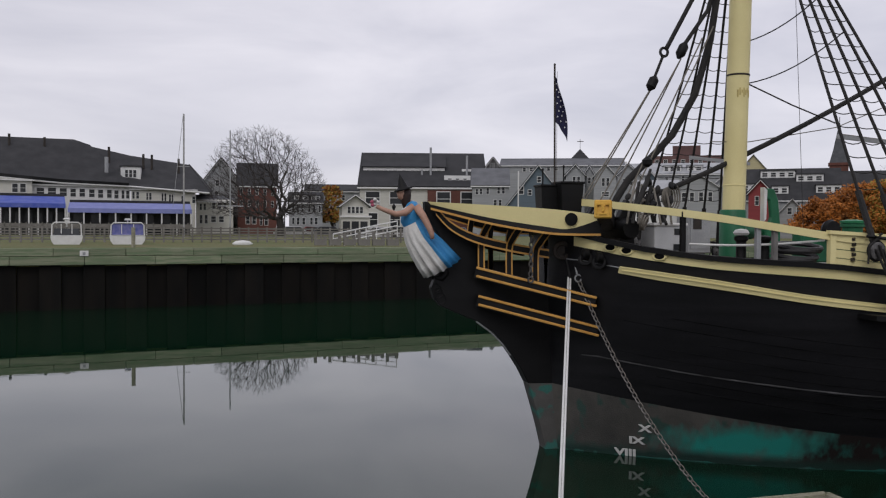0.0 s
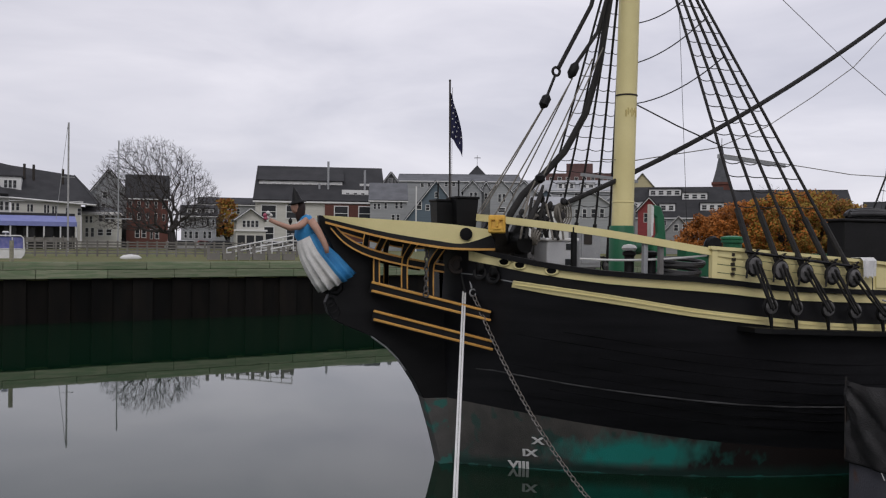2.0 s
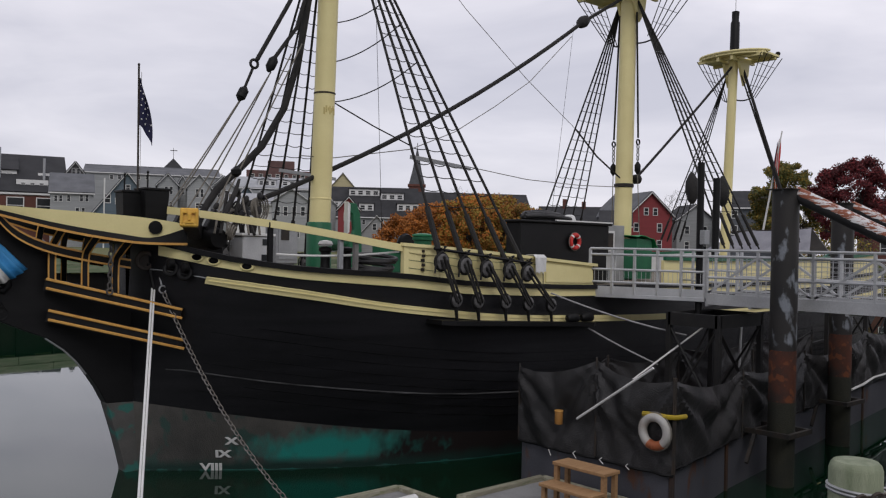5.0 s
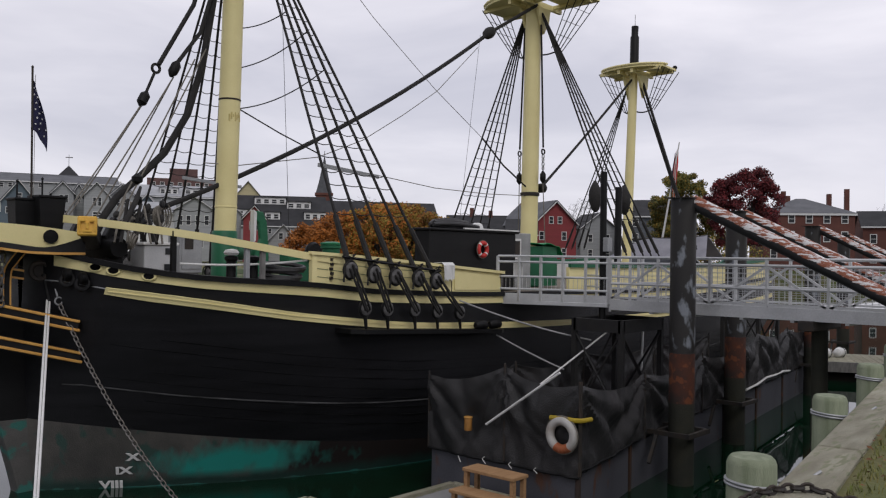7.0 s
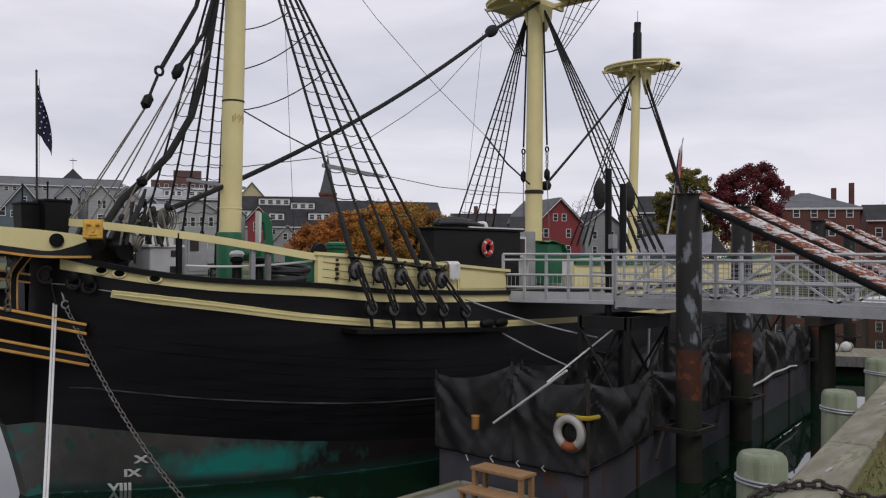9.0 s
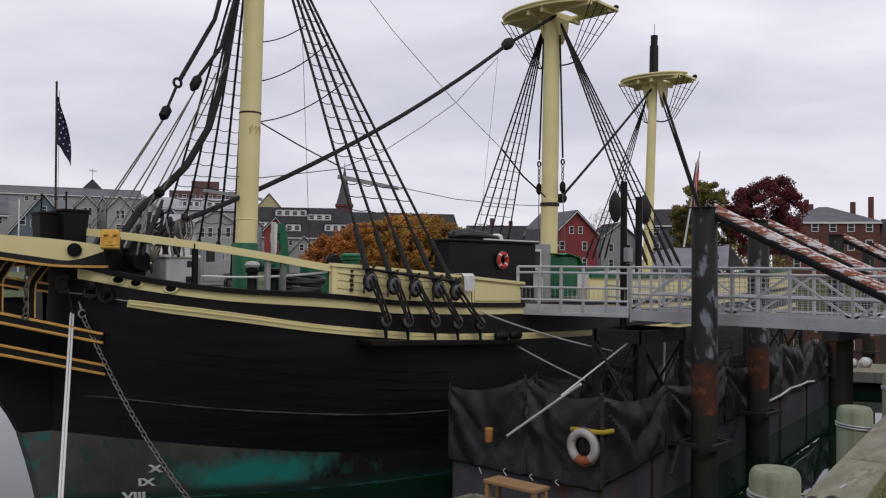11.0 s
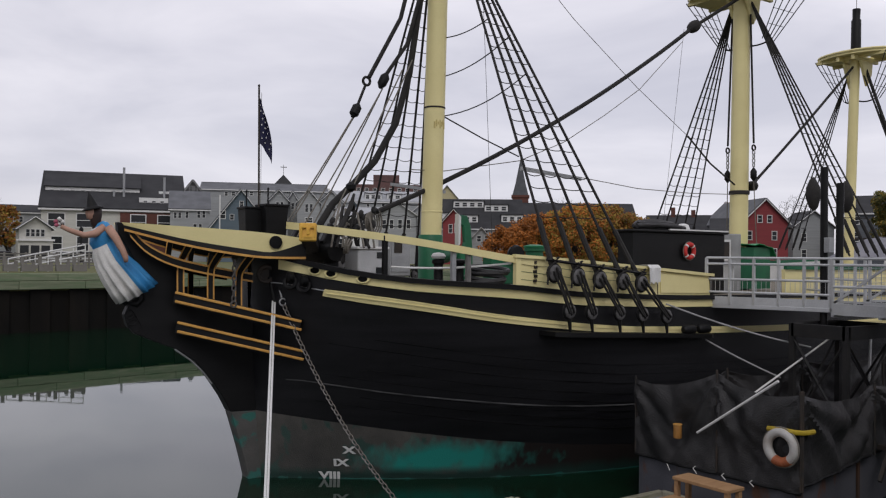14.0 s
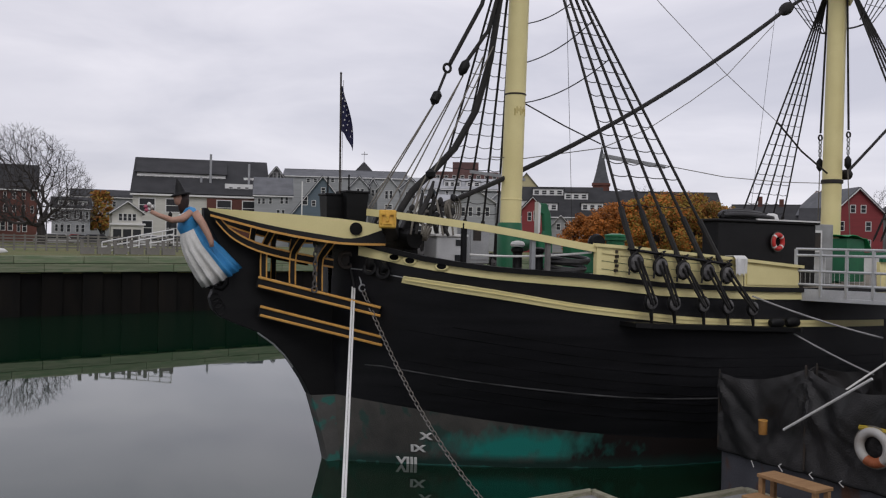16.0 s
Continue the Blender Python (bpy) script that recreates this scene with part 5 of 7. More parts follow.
def mooring_post(x, top):
    ob = thing("mooring_post", "greenish treated timber post with a wire band at the wharf edge", "post", "posts along the wharf", at=(x, EDGE(x) + .165, 0))
    part("shaft", Shape().lathe([(.19, -1.5), (.18, 1), (.168, top - .04), (.156, top - .005), (.14, top + .012), (.06, top + .02)], n=22), POSTW, ob, smooth=True)
    for z in (top - .19, top - .165):
        part("wire_band", Shape().torus((0, 0, z), .175, .011, 24, 6, pose(0, 0, 0, 4, 3)), GREYM, ob, smooth=True)
    part("wire_tail", Shape().tube([(.17, -.05, top - .17), (.32, -.2, top - .22), (.5, -.3, 3.46)], .012, 5), GREYM, ob)
    return ob


for x in (-1.53, 1.76, 5.05, 8.35, 11.6, 14.9, 18.2):
    mooring_post(x, 3.59)
wc = thing("wharf_chain", "rusty black chain lying along the wharf edge", "chain")
chain("links", [(-2.35, -16.1, 3.30), (-2.0, -16.27, 3.47), (-1.73, -16.36, 3.47), (-1.58, -16.48, 3.47), (-1.56, -16.66, 3.42), (-1.46, -16.85, 3.41), (-1.2, -17.3, 3.41)], .085, .013, IRON, wc)

# ---- guide piles with raking struts ----
def pile(x, y, top, strut_to, pmat=PILE, r=.148):
    ob = thing("guide_pile", "black steel pile with flaking coating and rust band", "pile", "piles beside the barge", at=(x, y, 0))
    part("shaft", Shape().tube([(0, 0, 2.9), (0, 0, top)], .28, 24), pmat, ob, smooth=True)
    part("rust_band", Shape().tube([(0, 0, 1.8), (0, 0, 2.9)], .281, 24), RUSTY, ob, "rusty band on the pile", smooth=True)
    part("wet_foot", Shape().tube([(0, 0, -1), (0, 0, 1.8)], .282, 24), WEED, ob, "weedy foot of the pile", smooth=True)
    part("cap_plate", Shape().slab([(-.34, -.3), (.36, -.32), (.36, .3), (-.34, .3)], top, top + .02), IRON, ob, "steel cap plate")
    for dy in (-.39, .39):
        part("guide_bar", Shape().bar((-.5, dy, 1.15), (.55, dy, 1.15), .08, .1), IRON, ob)
    for dx in (-.45, .5):
        part("guide_arm", Shape().bar((dx, -.4, 1.15), (dx, .7, 1.15), .08, .1), IRON, ob)
    part("guide_brace", Shape().bar((-.45, .36, 1.1), (-.9, .3, .55), .07, .07), IRON, ob)
    d = Vector(strut_to) - Vector((x, y, 0))
    a = Vector((.1, -.16, top - .07))
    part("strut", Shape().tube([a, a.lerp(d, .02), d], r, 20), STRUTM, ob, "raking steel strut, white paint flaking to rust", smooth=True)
    return ob


RUSTY = material("rust_band", (0.03, 0.024, 0.022), (0.10, 0.03, 0.015), 0.85, scale=2.2, c3=(0.16, 0.05, 0.02), patch=.55)
WEED = material("weedy_steel", (0.022, 0.024, 0.018), (0.035, 0.034, 0.022), 0.85, scale=2.5, bump=.6)


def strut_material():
    """Rust and white paint over near-black on upward-facing sides, by surface slope and noise."""
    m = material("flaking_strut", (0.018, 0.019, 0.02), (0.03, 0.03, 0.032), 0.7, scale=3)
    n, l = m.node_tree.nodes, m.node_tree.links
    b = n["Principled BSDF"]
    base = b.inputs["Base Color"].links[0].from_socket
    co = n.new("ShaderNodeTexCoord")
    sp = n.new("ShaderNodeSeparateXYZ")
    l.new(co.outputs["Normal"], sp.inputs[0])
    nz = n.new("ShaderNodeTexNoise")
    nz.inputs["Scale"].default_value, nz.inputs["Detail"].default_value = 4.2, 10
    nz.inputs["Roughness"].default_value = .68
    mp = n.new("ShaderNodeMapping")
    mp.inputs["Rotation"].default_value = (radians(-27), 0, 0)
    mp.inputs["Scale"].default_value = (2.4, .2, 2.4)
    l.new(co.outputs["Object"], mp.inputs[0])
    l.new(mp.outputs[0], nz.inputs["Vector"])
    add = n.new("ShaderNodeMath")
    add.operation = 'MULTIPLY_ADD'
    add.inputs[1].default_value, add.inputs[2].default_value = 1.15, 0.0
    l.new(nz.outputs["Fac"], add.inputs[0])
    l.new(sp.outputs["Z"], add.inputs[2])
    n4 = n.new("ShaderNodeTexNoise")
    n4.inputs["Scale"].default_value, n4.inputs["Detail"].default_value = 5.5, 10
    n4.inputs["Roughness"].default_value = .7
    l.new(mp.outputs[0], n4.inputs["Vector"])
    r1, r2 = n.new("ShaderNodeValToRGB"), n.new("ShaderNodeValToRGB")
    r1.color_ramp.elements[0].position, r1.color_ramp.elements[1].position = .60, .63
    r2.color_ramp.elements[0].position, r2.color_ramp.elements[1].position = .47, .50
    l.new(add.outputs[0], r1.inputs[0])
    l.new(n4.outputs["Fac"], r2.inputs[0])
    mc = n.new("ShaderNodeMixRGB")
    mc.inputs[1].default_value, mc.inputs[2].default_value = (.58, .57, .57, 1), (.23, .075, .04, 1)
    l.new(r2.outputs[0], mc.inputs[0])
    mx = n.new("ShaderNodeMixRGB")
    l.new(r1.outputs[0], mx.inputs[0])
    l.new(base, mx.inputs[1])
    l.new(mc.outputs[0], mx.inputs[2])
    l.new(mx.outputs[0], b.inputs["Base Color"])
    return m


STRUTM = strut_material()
pile(10.47, -9.55, 6.33, (10.9, -15.2, 3.52), r=.165)
pile(15.5, -8.6, 6.3, (15.95, -14.2, 3.5), r=.16)
pile(25.97, -7.05, 6.3, (26.4, -12.5, 3.5), r=.16)
pile(36.5, -4.9, 6.3, (37.0, -10.5, 3.5), r=.16)

# ---- work barge with tarpaulin fence ----
barge = thing("work_barge", "rust-stained steel work barge moored beside the ship", "barge", at=(6.0, -9.75, 0))
BARGE = material("grey_barge_steel", (0.095, 0.097, 0.115), (0.06, 0.06, 0.072), 0.6, scale=0.8, c3=(0.11, 0.05, 0.03), patch=.62, stretch=(1, 1, .5), bump=.3)
PLAN = [(0, 0), (3.1, .72), (21.6, 3.35), (21.6, 4.9), (0, 3.65)]
part("hull", Shape().slab(PLAN, -.7, 1.02), BARGE, barge, bevel=.05)
part("deck_edge", Shape().slab([(-.03, -.03), (3.1, .68), (21.63, 3.31), (21.63, 4.9), (-.03, 3.67)], 1.02, 1.06), RUST, barge)
for x in (0.02, 3.1, 6.5, 10, 13.5, 17):
    y = .232 * x if x < 3.1 else .72 + .142 * (x - 3.1)
    part("corner_rib", Shape().box((x - .04, y - .05, -.2), (x + .04, y + .02, 1.0)), RUST, barge)


def tarp(path, z0, zs, name, sagd, seed):
    """Tarpaulin hung along a line of posts, sagging and creased."""
    rows = []
    nz = 22
    pts = []
    for k in range(len(path) - 1):
        a, b = Vector((*path[k], 0)), Vector((*path[k + 1], 0))
        m = 44
        for i in range(m + (k == len(path) - 2)):
            u = i / m
            top = zs[k] + (zs[k + 1] - zs[k]) * u - sagd * 4 * u * (1 - u)
            pts.append((a.lerp(b, u), top, (b - a).normalized(), min(u, 1 - u)))
    for j in range(nz + 1):
        v = j / nz
        row = []
        for p, top, d, e in pts:
            z = z0 + (top - z0) * v
            off = .05 * abs(noise.noise((p.x * 2.2 + p.y * 2.2 + z * 2.8, seed, 1))) + .05 * abs(noise.noise((p.x * 2.6 + p.y * 2.6 - z * 3.1, seed, 4))) + .12 * noise.noise((p.x * 1.3 + seed, p.y * 1.3, z * 1.2)) + .05 * noise.noise((p.x * 3 + z * 2.5, p.y * 3 + z, seed)) + .03 * math.sin(9 * (e * 2 + v))
            fan = math.atan2(1.0 - v, e * 3 + .12)
            off += .055 * math.sin(fan * 15 + seed) * (1 - e) * v + .03 * abs(math.sin(fan * 6.5 + 2 * seed)) - .05 * math.exp(-(e * 14) ** 2)
            o = Vector((d.y, -d.x, 0)) * off * (.4 + .8 * math.sin(math.pi * min(1, v * .9 + .05)))
            row.append(p + o + Vector((0, 0, z)))
        rows.append(row)
    ob = thing(name, "creased black tarpaulin hung round the barge deck", "tarpaulin", "tarpaulins on the barge")
    part("sheet", Shape().grid(rows), TARP, ob, smooth=True, solid=.012)
    for (x, y), z in zip(path, zs):
        part("post", Shape().tube([(x, y, 1.0), (x, y, z + .06)], .022, 6), IRON, ob)
    hem = [r + Vector((0, 0, -.01)) for r in rows[0]]
    part("hem", Shape().tube(hem, .03, 6), BLACK, ob)
    return ob


tarp([(5.94, -6.1), (5.94, -8.1), (5.94, -9.82)], .98, [2.50, 2.84, 2.66], "tarpaulin", .17, 0)
tarp([(5.97, -9.84), (9.83, -9.0), (13.9, -8.42), (17.6, -7.9), (19.4, -7.65), (23.5, -7.06), (27.4, -6.5)], 1.1, [2.66, 2.42, 2.5, 2.5, 2.72, 2.6, 2.5], "tarpaulin", .2, 5)
tarp([(5.98, -6.12), (9.0, -6.05), (12, -6.0), (16, -5.9), (20, -5.75)], 1.0, [2.3, 2.45, 2.5, 2.5, 2.5], "tarpaulin", .22, 9)
hl = thing("hem_rope", "pale rope lying along the tarpaulin hem", "rope")
part("line", Shape().tube([(17.9, -7.92, 1.12), (19.0, -7.8, 1.16), (20.2, -7.62, 1.24), (21.4, -7.44, 1.2), (22.4, -7.32, 1.22), (23.4, -7.18, 1.14)], .035, 6), WHITE, hl, smooth=True)
for y, l in ((-7.0, .16), (-7.65, .09), (-8.3, .07), (-8.9, .06)):
    tie = thing("rope_tie", "short white rope tie on the tarpaulin hem", "rope", "ties on the tarpaulin")
    part("tail", Shape().tube([(5.9, y, 1.02), (5.86, y + .03, .98), (5.87, y - .05, .98 - l)], .009, 5), WHITE, tie)
lifebuoy((5.79, -9.54, 1.74), .255, .08, Matrix.Rotation(radians(90), 4, 'Y'), material("scuffed_white_plastic", (0.50, 0.49, 0.47), (0.42, 0.38, 0.34), 0.6, scale=5), "scuffed white lifebuoy with an orange patch on the tarpaulin", (-.6, -.35, -.1, .15, .4), material("faded_orange", (0.45, 0.13, 0.05), None, 0.6, scale=8))
yb = thing("yellow_bumper", "yellow plastic bumper lying on the barge edge", "bumper", at=(5.95, -9.4, 2.02))
part("body", Shape().tube([(-.14, .13, 0), (-.14, -.1, .02), (-.13, -.36, .01), (-.02, -.46, 0), (.3, -.47, -.01)], .045, 8), material("yellow_plastic", (0.50, 0.36, 0.03), None, 0.5, scale=6), yb, smooth=True)
yc = thing("orange_can", "small rusty orange can hung on the tarpaulin", "can", at=(5.82, -7.28, 1.5))
part("body", Shape().lathe([(.075, 0), (.08, .02), (.08, .24), (.075, .26)], n=14), material("ochre_can", (0.42, 0.20, 0.05), None, 0.5, scale=6), yc, smooth=True)
part("rim", Shape().torus((0, 0, .26), .08, .012, 14, 5), GOLD, yc)

# floats and wooden steps
def raft(x0, x1, y0, y1, label):
    ob = thing("float", label, "float", "floats beside the barge")
    part("deck", Shape().box((x0, y0, .12), (x1, y1, .34)), material("grey_float_deck", (0.30, 0.30, 0.30), (0.2, 0.2, 0.2), 0.8, scale=2), ob, bevel=.02)
    for a, b in (((x0, y1), (x1, y1)), ((x1, y1), (x1, y0)), ((x0, y0), (x0, y1))):
        part("edge_board", Shape().bar((*a, .38), (*b, .38), .14, .09), WOOD, ob, bevel=.01)
    part("tank", Shape().box((x0 + .1, y0 + .1, -.3), (x1 - .1, y1 - .1, .12)), BLACK, ob)
    return ob


raft(-1.2, 3.0, -9.0, -5.75, "low grey float with timber edges")
raft(3.45, 5.75, -9.7, -6.95, "low grey float with timber edges")
for x, y in ((2.2, -6.9),):
    bg = thing("white_fender", "white plastic fender lying on the float", "fender", "fenders on the floats", at=(x, y, .5))
    part("body", Shape().lathe([(.03, -.3), (.11, -.24), (.12, .24), (.03, .3)], n=14, axis='x'), WHITE, bg, smooth=True)
    part("line", Shape().tube([(.3, 0, 0), (.5, .1, -.08)], .01, 5), ROPE, bg)
steps = thing("wooden_steps", "raw pine steps standing on the float", "steps", at=(4.7, -9.3, .38))
for y in (.06, 1.12):
    part("leg", Shape().box((.30, y - .04, 0), (.38, y + .04, .66)), FRESH, steps)
    part("leg", Shape().box((.0, y - .04, 0), (.08, y + .04, .66)), FRESH, steps)
    part("lower_leg", Shape().box((-.34, y - .04, 0), (-.26, y + .04, .33)), FRESH, steps)
part("tread", Shape().box((-.03, 0, .66), (.42, 1.18, .72)), FRESH, steps, bevel=.008)
part("tread", Shape().box((-.4, 0, .33), (.0, 1.18, .39)), FRESH, steps, bevel=.008)

# ---- lattice tower, poles and gangway ----
def tower(x, y, w, d, z0, z1, label):
    ob = thing("lattice_tower", label, "tower", "towers on the barge", at=(x, y, 0))
    cs = [(0, 0), (w, 0), (w, d), (0, d)]
    for a, b in cs:
        part("leg", Shape().box((a - .06, b - .06, z0), (a + .06, b + .06, z1)), IRONB, ob)
    for (a, b), (c, e) in zip(cs, cs[1:] + cs[:1]):
        part("brace", Shape().tube([(a, b, z0 + .1), (c, e, z1 - .3)], .03, 6), IRONB, ob)
        part("brace", Shape().tube([(c, e, z0 + .1), (a, b, z1 - .3)], .03, 6), IRONB, ob)
        part("girt", Shape().bar((a, b, z1 - .15), (c, e, z1 - .15), .12, .3), IRONB, ob)
    return ob


IRONB = material("black_steel", (0.010, 0.010, 0.011), (0.02, 0.019, 0.018), 0.65, scale=3)
tower(10.5, -8.0, 1.9, 1.3, 1.05, 3.52, "black steel lattice tower under the gangway end")
tower(20.3, -7.3, 1.6, 1.2, 1.05, 3.5, "black steel lattice tower on the barge")
for p, q, r, lab in (((7.1, -6.8, 1.38), (12.0, -6.85, 3.2), .022, "long white pole leaning on the lattice tower"), ((12.9, -7.2, 2.0), (13.15, -7.1, 3.3), .03, "short white pole leaning on the lattice tower"), ((5.70, -7.84, 1.71), (5.72, -9.53, 2.88), .024, "long white pole lashed across the black tarpaulin")):
    ob = thing("white_pole", lab, "pole", "poles on the barge")
    part("shaft", Shape().tube([p, q], r, 8), WHITE, ob, smooth=True)
for p, q, s in (((8.6, -4.6, 3.9), (11.0, -6.85, 2.95), .08), ((9.88, -4.75, 3.00), (10.65, -6.30, 2.20), .03)):
    ob = thing("mooring_line", "grey mooring line between ship and barge", "rope", "mooring lines")
    part("line", Shape().tube(sag(p, q, s, 8), .022, 6), material("grey_line", (0.42, 0.42, 0.42), None, 0.8, scale=20), ob, smooth=True)

gp = thing("lamp_post", "slim black post beside the gangway", "post", at=(11.35, -6.95, 3.4))
part("shaft", Shape().tube([(0, 0, 0), (0, 0, 3.75)], .085, 12), BLACK, gp, smooth=True)
part("box", Shape().box((-.11, -.2, 1.75), (.11, -.06, 2.1)), GREYM, gp, "grey switch box", bevel=.01)
sp2 = thing("spar", "upright black spar beside the shrouds", "spar", at=(16.6, -4.25, 4.05))
part("shaft", Shape().tube([(0, 0, 0), (.05, 0, 3.2)], .11, 10), BLACK, sp2, smooth=True)

gang = thing("gangway", "aluminium truss gangway with wire mesh sides", "gangway")
GX0, GX1, GY0, GY1, GZ = 11.3, 12.7, -7.2, -15.0, 3.86
part("walkway", Shape().box((GX0, GY1, GZ - .06), (GX1, GY0, GZ)), ALU, gang)
for x in (GX0, GX1):
    part("bottom_chord", Shape().bar((x, GY0, GZ - .02), (x, GY1, GZ - .02), .07, .26), ALU, gang)
    part("kick_rail", Shape().bar((x, GY0, GZ + .16), (x, GY1, GZ + .16), .05, .05), ALU, gang)
    for z in (1.15, 1.0, .5):
        part("rail", Shape().tube([(x, GY0, GZ + z), (x, GY1, GZ + z)], .032, 8), ALU, gang, smooth=True)
    n = 6
    for i in range(n + 1):
        y = GY0 + (GY1 - GY0) * i / n
        part("upright", Shape().box((x - .03, y - .03, GZ), (x + .03, y + .03, GZ + 1.15)), ALU, gang)
        if i < n:
            y2 = GY0 + (GY1 - GY0) * (i + 1) / n
            a, b = (y, y2) if i % 2 else (y2, y)
            part("diagonal", Shape().bar((x, a, GZ + 1.0), (x, b, GZ + .1), .05, .05), ALU, gang)
    mesh = Shape()
    k = 62
    for i in range(k):
        y = GY0 + (GY1 - GY0) * i / k
        mesh.bar((x + .02, y, GZ + .1), (x + .02, y, GZ + 1.0), .009, .009)
    for i in range(8):
        mesh.bar((x + .02, GY0, GZ + .16 + i * .11), (x + .02, GY1, GZ + .16 + i * .11), .009, .009)
    tagged(part("wire_mesh", mesh, ALU, gang, "welded wire mesh"), kind="stuff")
for i in range(8):
    y = GY0 + (GY1 - GY0) * i / 7
    part("floor_beam", Shape().bar((GX0, y, GZ - .14), (GX1, y, GZ - .14), .08, .12), ALU, gang)

brow = thing("boarding_platform", "grey metal boarding platform between gangway and ship", "platform")
part("plate", Shape().slab([(10.35, -4.35), (14.6, -4.35), (13.1, -7.15), (11.25, -7.15)], 3.76, 3.86), ALU, brow, bevel=.01)
part("apron", Shape().bar((10.4, -4.5, 3.95), (11.3, -7.15, 3.95), .03, .2), ALU, brow)
for (a, b) in (((10.35, -4.4), (11.3, -7.15)), ((14.6, -4.4), (13.0, -7.15))):
    A, B = Vector((*a, 3.86)), Vector((*b, 3.86))
    for z in (1.15, 1.0, .62, .3):
        part("rail", Shape().tube([A + Vector((0, 0, z)), B + Vector((0, 0, z))], .03, 8), ALU, brow, smooth=True)
    for i in range(6):
        p = A.lerp(B, i / 5)
        part("upright", Shape().box((p.x - .03, p.y - .03, p.z), (p.x + .03, p.y + .03, p.z + 1.15)), ALU, brow)
    mesh = Shape()
    for i in range(26):
        p = A.lerp(B, i / 26)
        mesh.bar(p + Vector((0, 0, .3)), p + Vector((0, 0, .62)), .008, .008)
    tagged(part("wire_mesh", mesh, ALU, brow, "welded wire mesh"), kind="stuff")
part("sign_plate", Shape().box((10.62, -5.0, 4.5), (10.64, -4.7, 4.85)), WHITE, brow, "white notice plate")

gs = thing("gangway_pile", "dark timber pile under the gangway", "pile", at=(12.0, -12.0, 0))
part("shaft", Shape().tube([(0, 0, -1), (0, 0, 3.55)], .17, 14), WEED, gs, smooth=True)
part("head_beam", Shape().box((-.9, -.16, 3.5), (.9, .16, 3.72)), IRON, gs, bevel=.02)

# floating dock beyond the wharf
dk = thing("floating_dock", "brown timber floating dock beyond the barge", "dock")
dk.matrix_basis = pose(30.1, -5.5, 0, 0, 0, math.degrees(math.atan2(-.91, .415)))
for i in range(18):
    part("plank", Shape().box((-.8 + i * .3, 0, .74), (-.52 + i * .3, 3.9, .8)), WOOD, dk)
part("side_beam", Shape().box((-.8, -.1, .4), (4.6, 0, .82)), FENCE_GREY, dk)
part("float_tank", Shape().box((-.7, .1, -.4), (4.5, 3.8, .72)), SHEET, dk)
for x, y, w in ((.9, 1.9, .34), (1.5, 2.3, .42)):
    cb = thing("canvas_bundle", "white canvas bundle lying on the floating dock", "bundle", "bundles on the dock", at=dk.matrix_basis @ Vector((x, y, .8)))
    part("cloth", Shape().lathe([(.05, -w), (.18, -w * .8), (.24, 0), (.2, w * .7), (.04, w)], (0, 0, .2), 12, 'x'), WHITE, cb, smooth=True)
    part("lashing", Shape().torus((0, 0, .2), .24, .02, 14, 5, Matrix.Rotation(radians(90), 4, 'Y')), ROPE, cb)
# ---- far wharf ----
GZF = 3.72
fw = thing("far_wharf", "dark sheet pile wharf with mossy timber cap", "wharf", kind="structure")
for i in range(-34, 62):
    x0 = i * 1.2
    p, q = Vector((x0, FW(x0), 0)), Vector((x0 + 1.19, FW(x0 + 1.19), 0))
    o = Vector((0, .16 if i % 2 else 0, 0))
    part("sheet_pile", Shape().bar(p + o + Vector((0, .2, .85)), q + o + Vector((0, .2, .85)), .3, 4.4), SHEET, fw)
for i in range(-10, 18):
    x0 = i * 4.0
    for k, (z, dz) in enumerate(((3.47, .48), (2.95, .52))):
        p, q = Vector((x0 + k * 1.7, FW(x0 + k * 1.7) - .02 * k, z)), Vector((x0 + k * 1.7 + 3.98, FW(x0 + k * 1.7 + 3.98) - .02 * k, z))
        part("cap_timber", Shape().bar(p, q, .42, dz), MOSSW, fw, bevel=.03)
part("bank", Shape().slab([(-700, FW(-700) + .2), (80, FW(80) + .2), (80, 75), (-700, 75)], 2.6, GZF), GRASS, fw, "grassy wharf top")

# a small white notice on the cap
nt = thing("notice_board", "small white notice fixed to the far wharf cap", "sign", at=(-14.3, FW(-14.3) - .23, 3.36))
part("board", Shape().box((-.24, -.05, -.12), (.24, 0, .2)), WHITE, nt)
part("bar", Shape().box((-.08, -.06, -.06), (.08, -.05, .12)), GREYM, nt)

CAM0 = (-7.55, -18.5)


def polar(b, d):
    return CAM0[0] + d * math.sin(radians(b)), CAM0[1] + d * math.cos(radians(b))


SLATE = material("dark_shingle_roof", (0.028, 0.029, 0.032), (0.044, 0.044, 0.048), 0.85, scale=.6, fine=6, bump=.3)
ROOFG = material("grey_shingle_roof", (0.165, 0.17, 0.185), (0.12, 0.125, 0.135), 0.85, scale=.6, fine=6, bump=.3)
CLAPG = material("grey_clapboard", (0.38, 0.395, 0.40), (0.31, 0.32, 0.325), 0.8, scale=.5, stretch=(.3, .3, 6), fine=8)
CLAPB = material("blue_clapboard", (0.125, 0.165, 0.20), (0.105, 0.14, 0.17), 0.8, scale=.5, stretch=(.3, .3, 6), fine=8)
CLAPW = material("cream_clapboard", (0.66, 0.65, 0.59), (0.58, 0.57, 0.52), 0.8, scale=.5, stretch=(.3, .3, 6), fine=8)
CLAPR = material("red_clapboard", (0.27, 0.045, 0.05), (0.22, 0.04, 0.042), 0.8, scale=.5, stretch=(.3, .3, 6), fine=8)
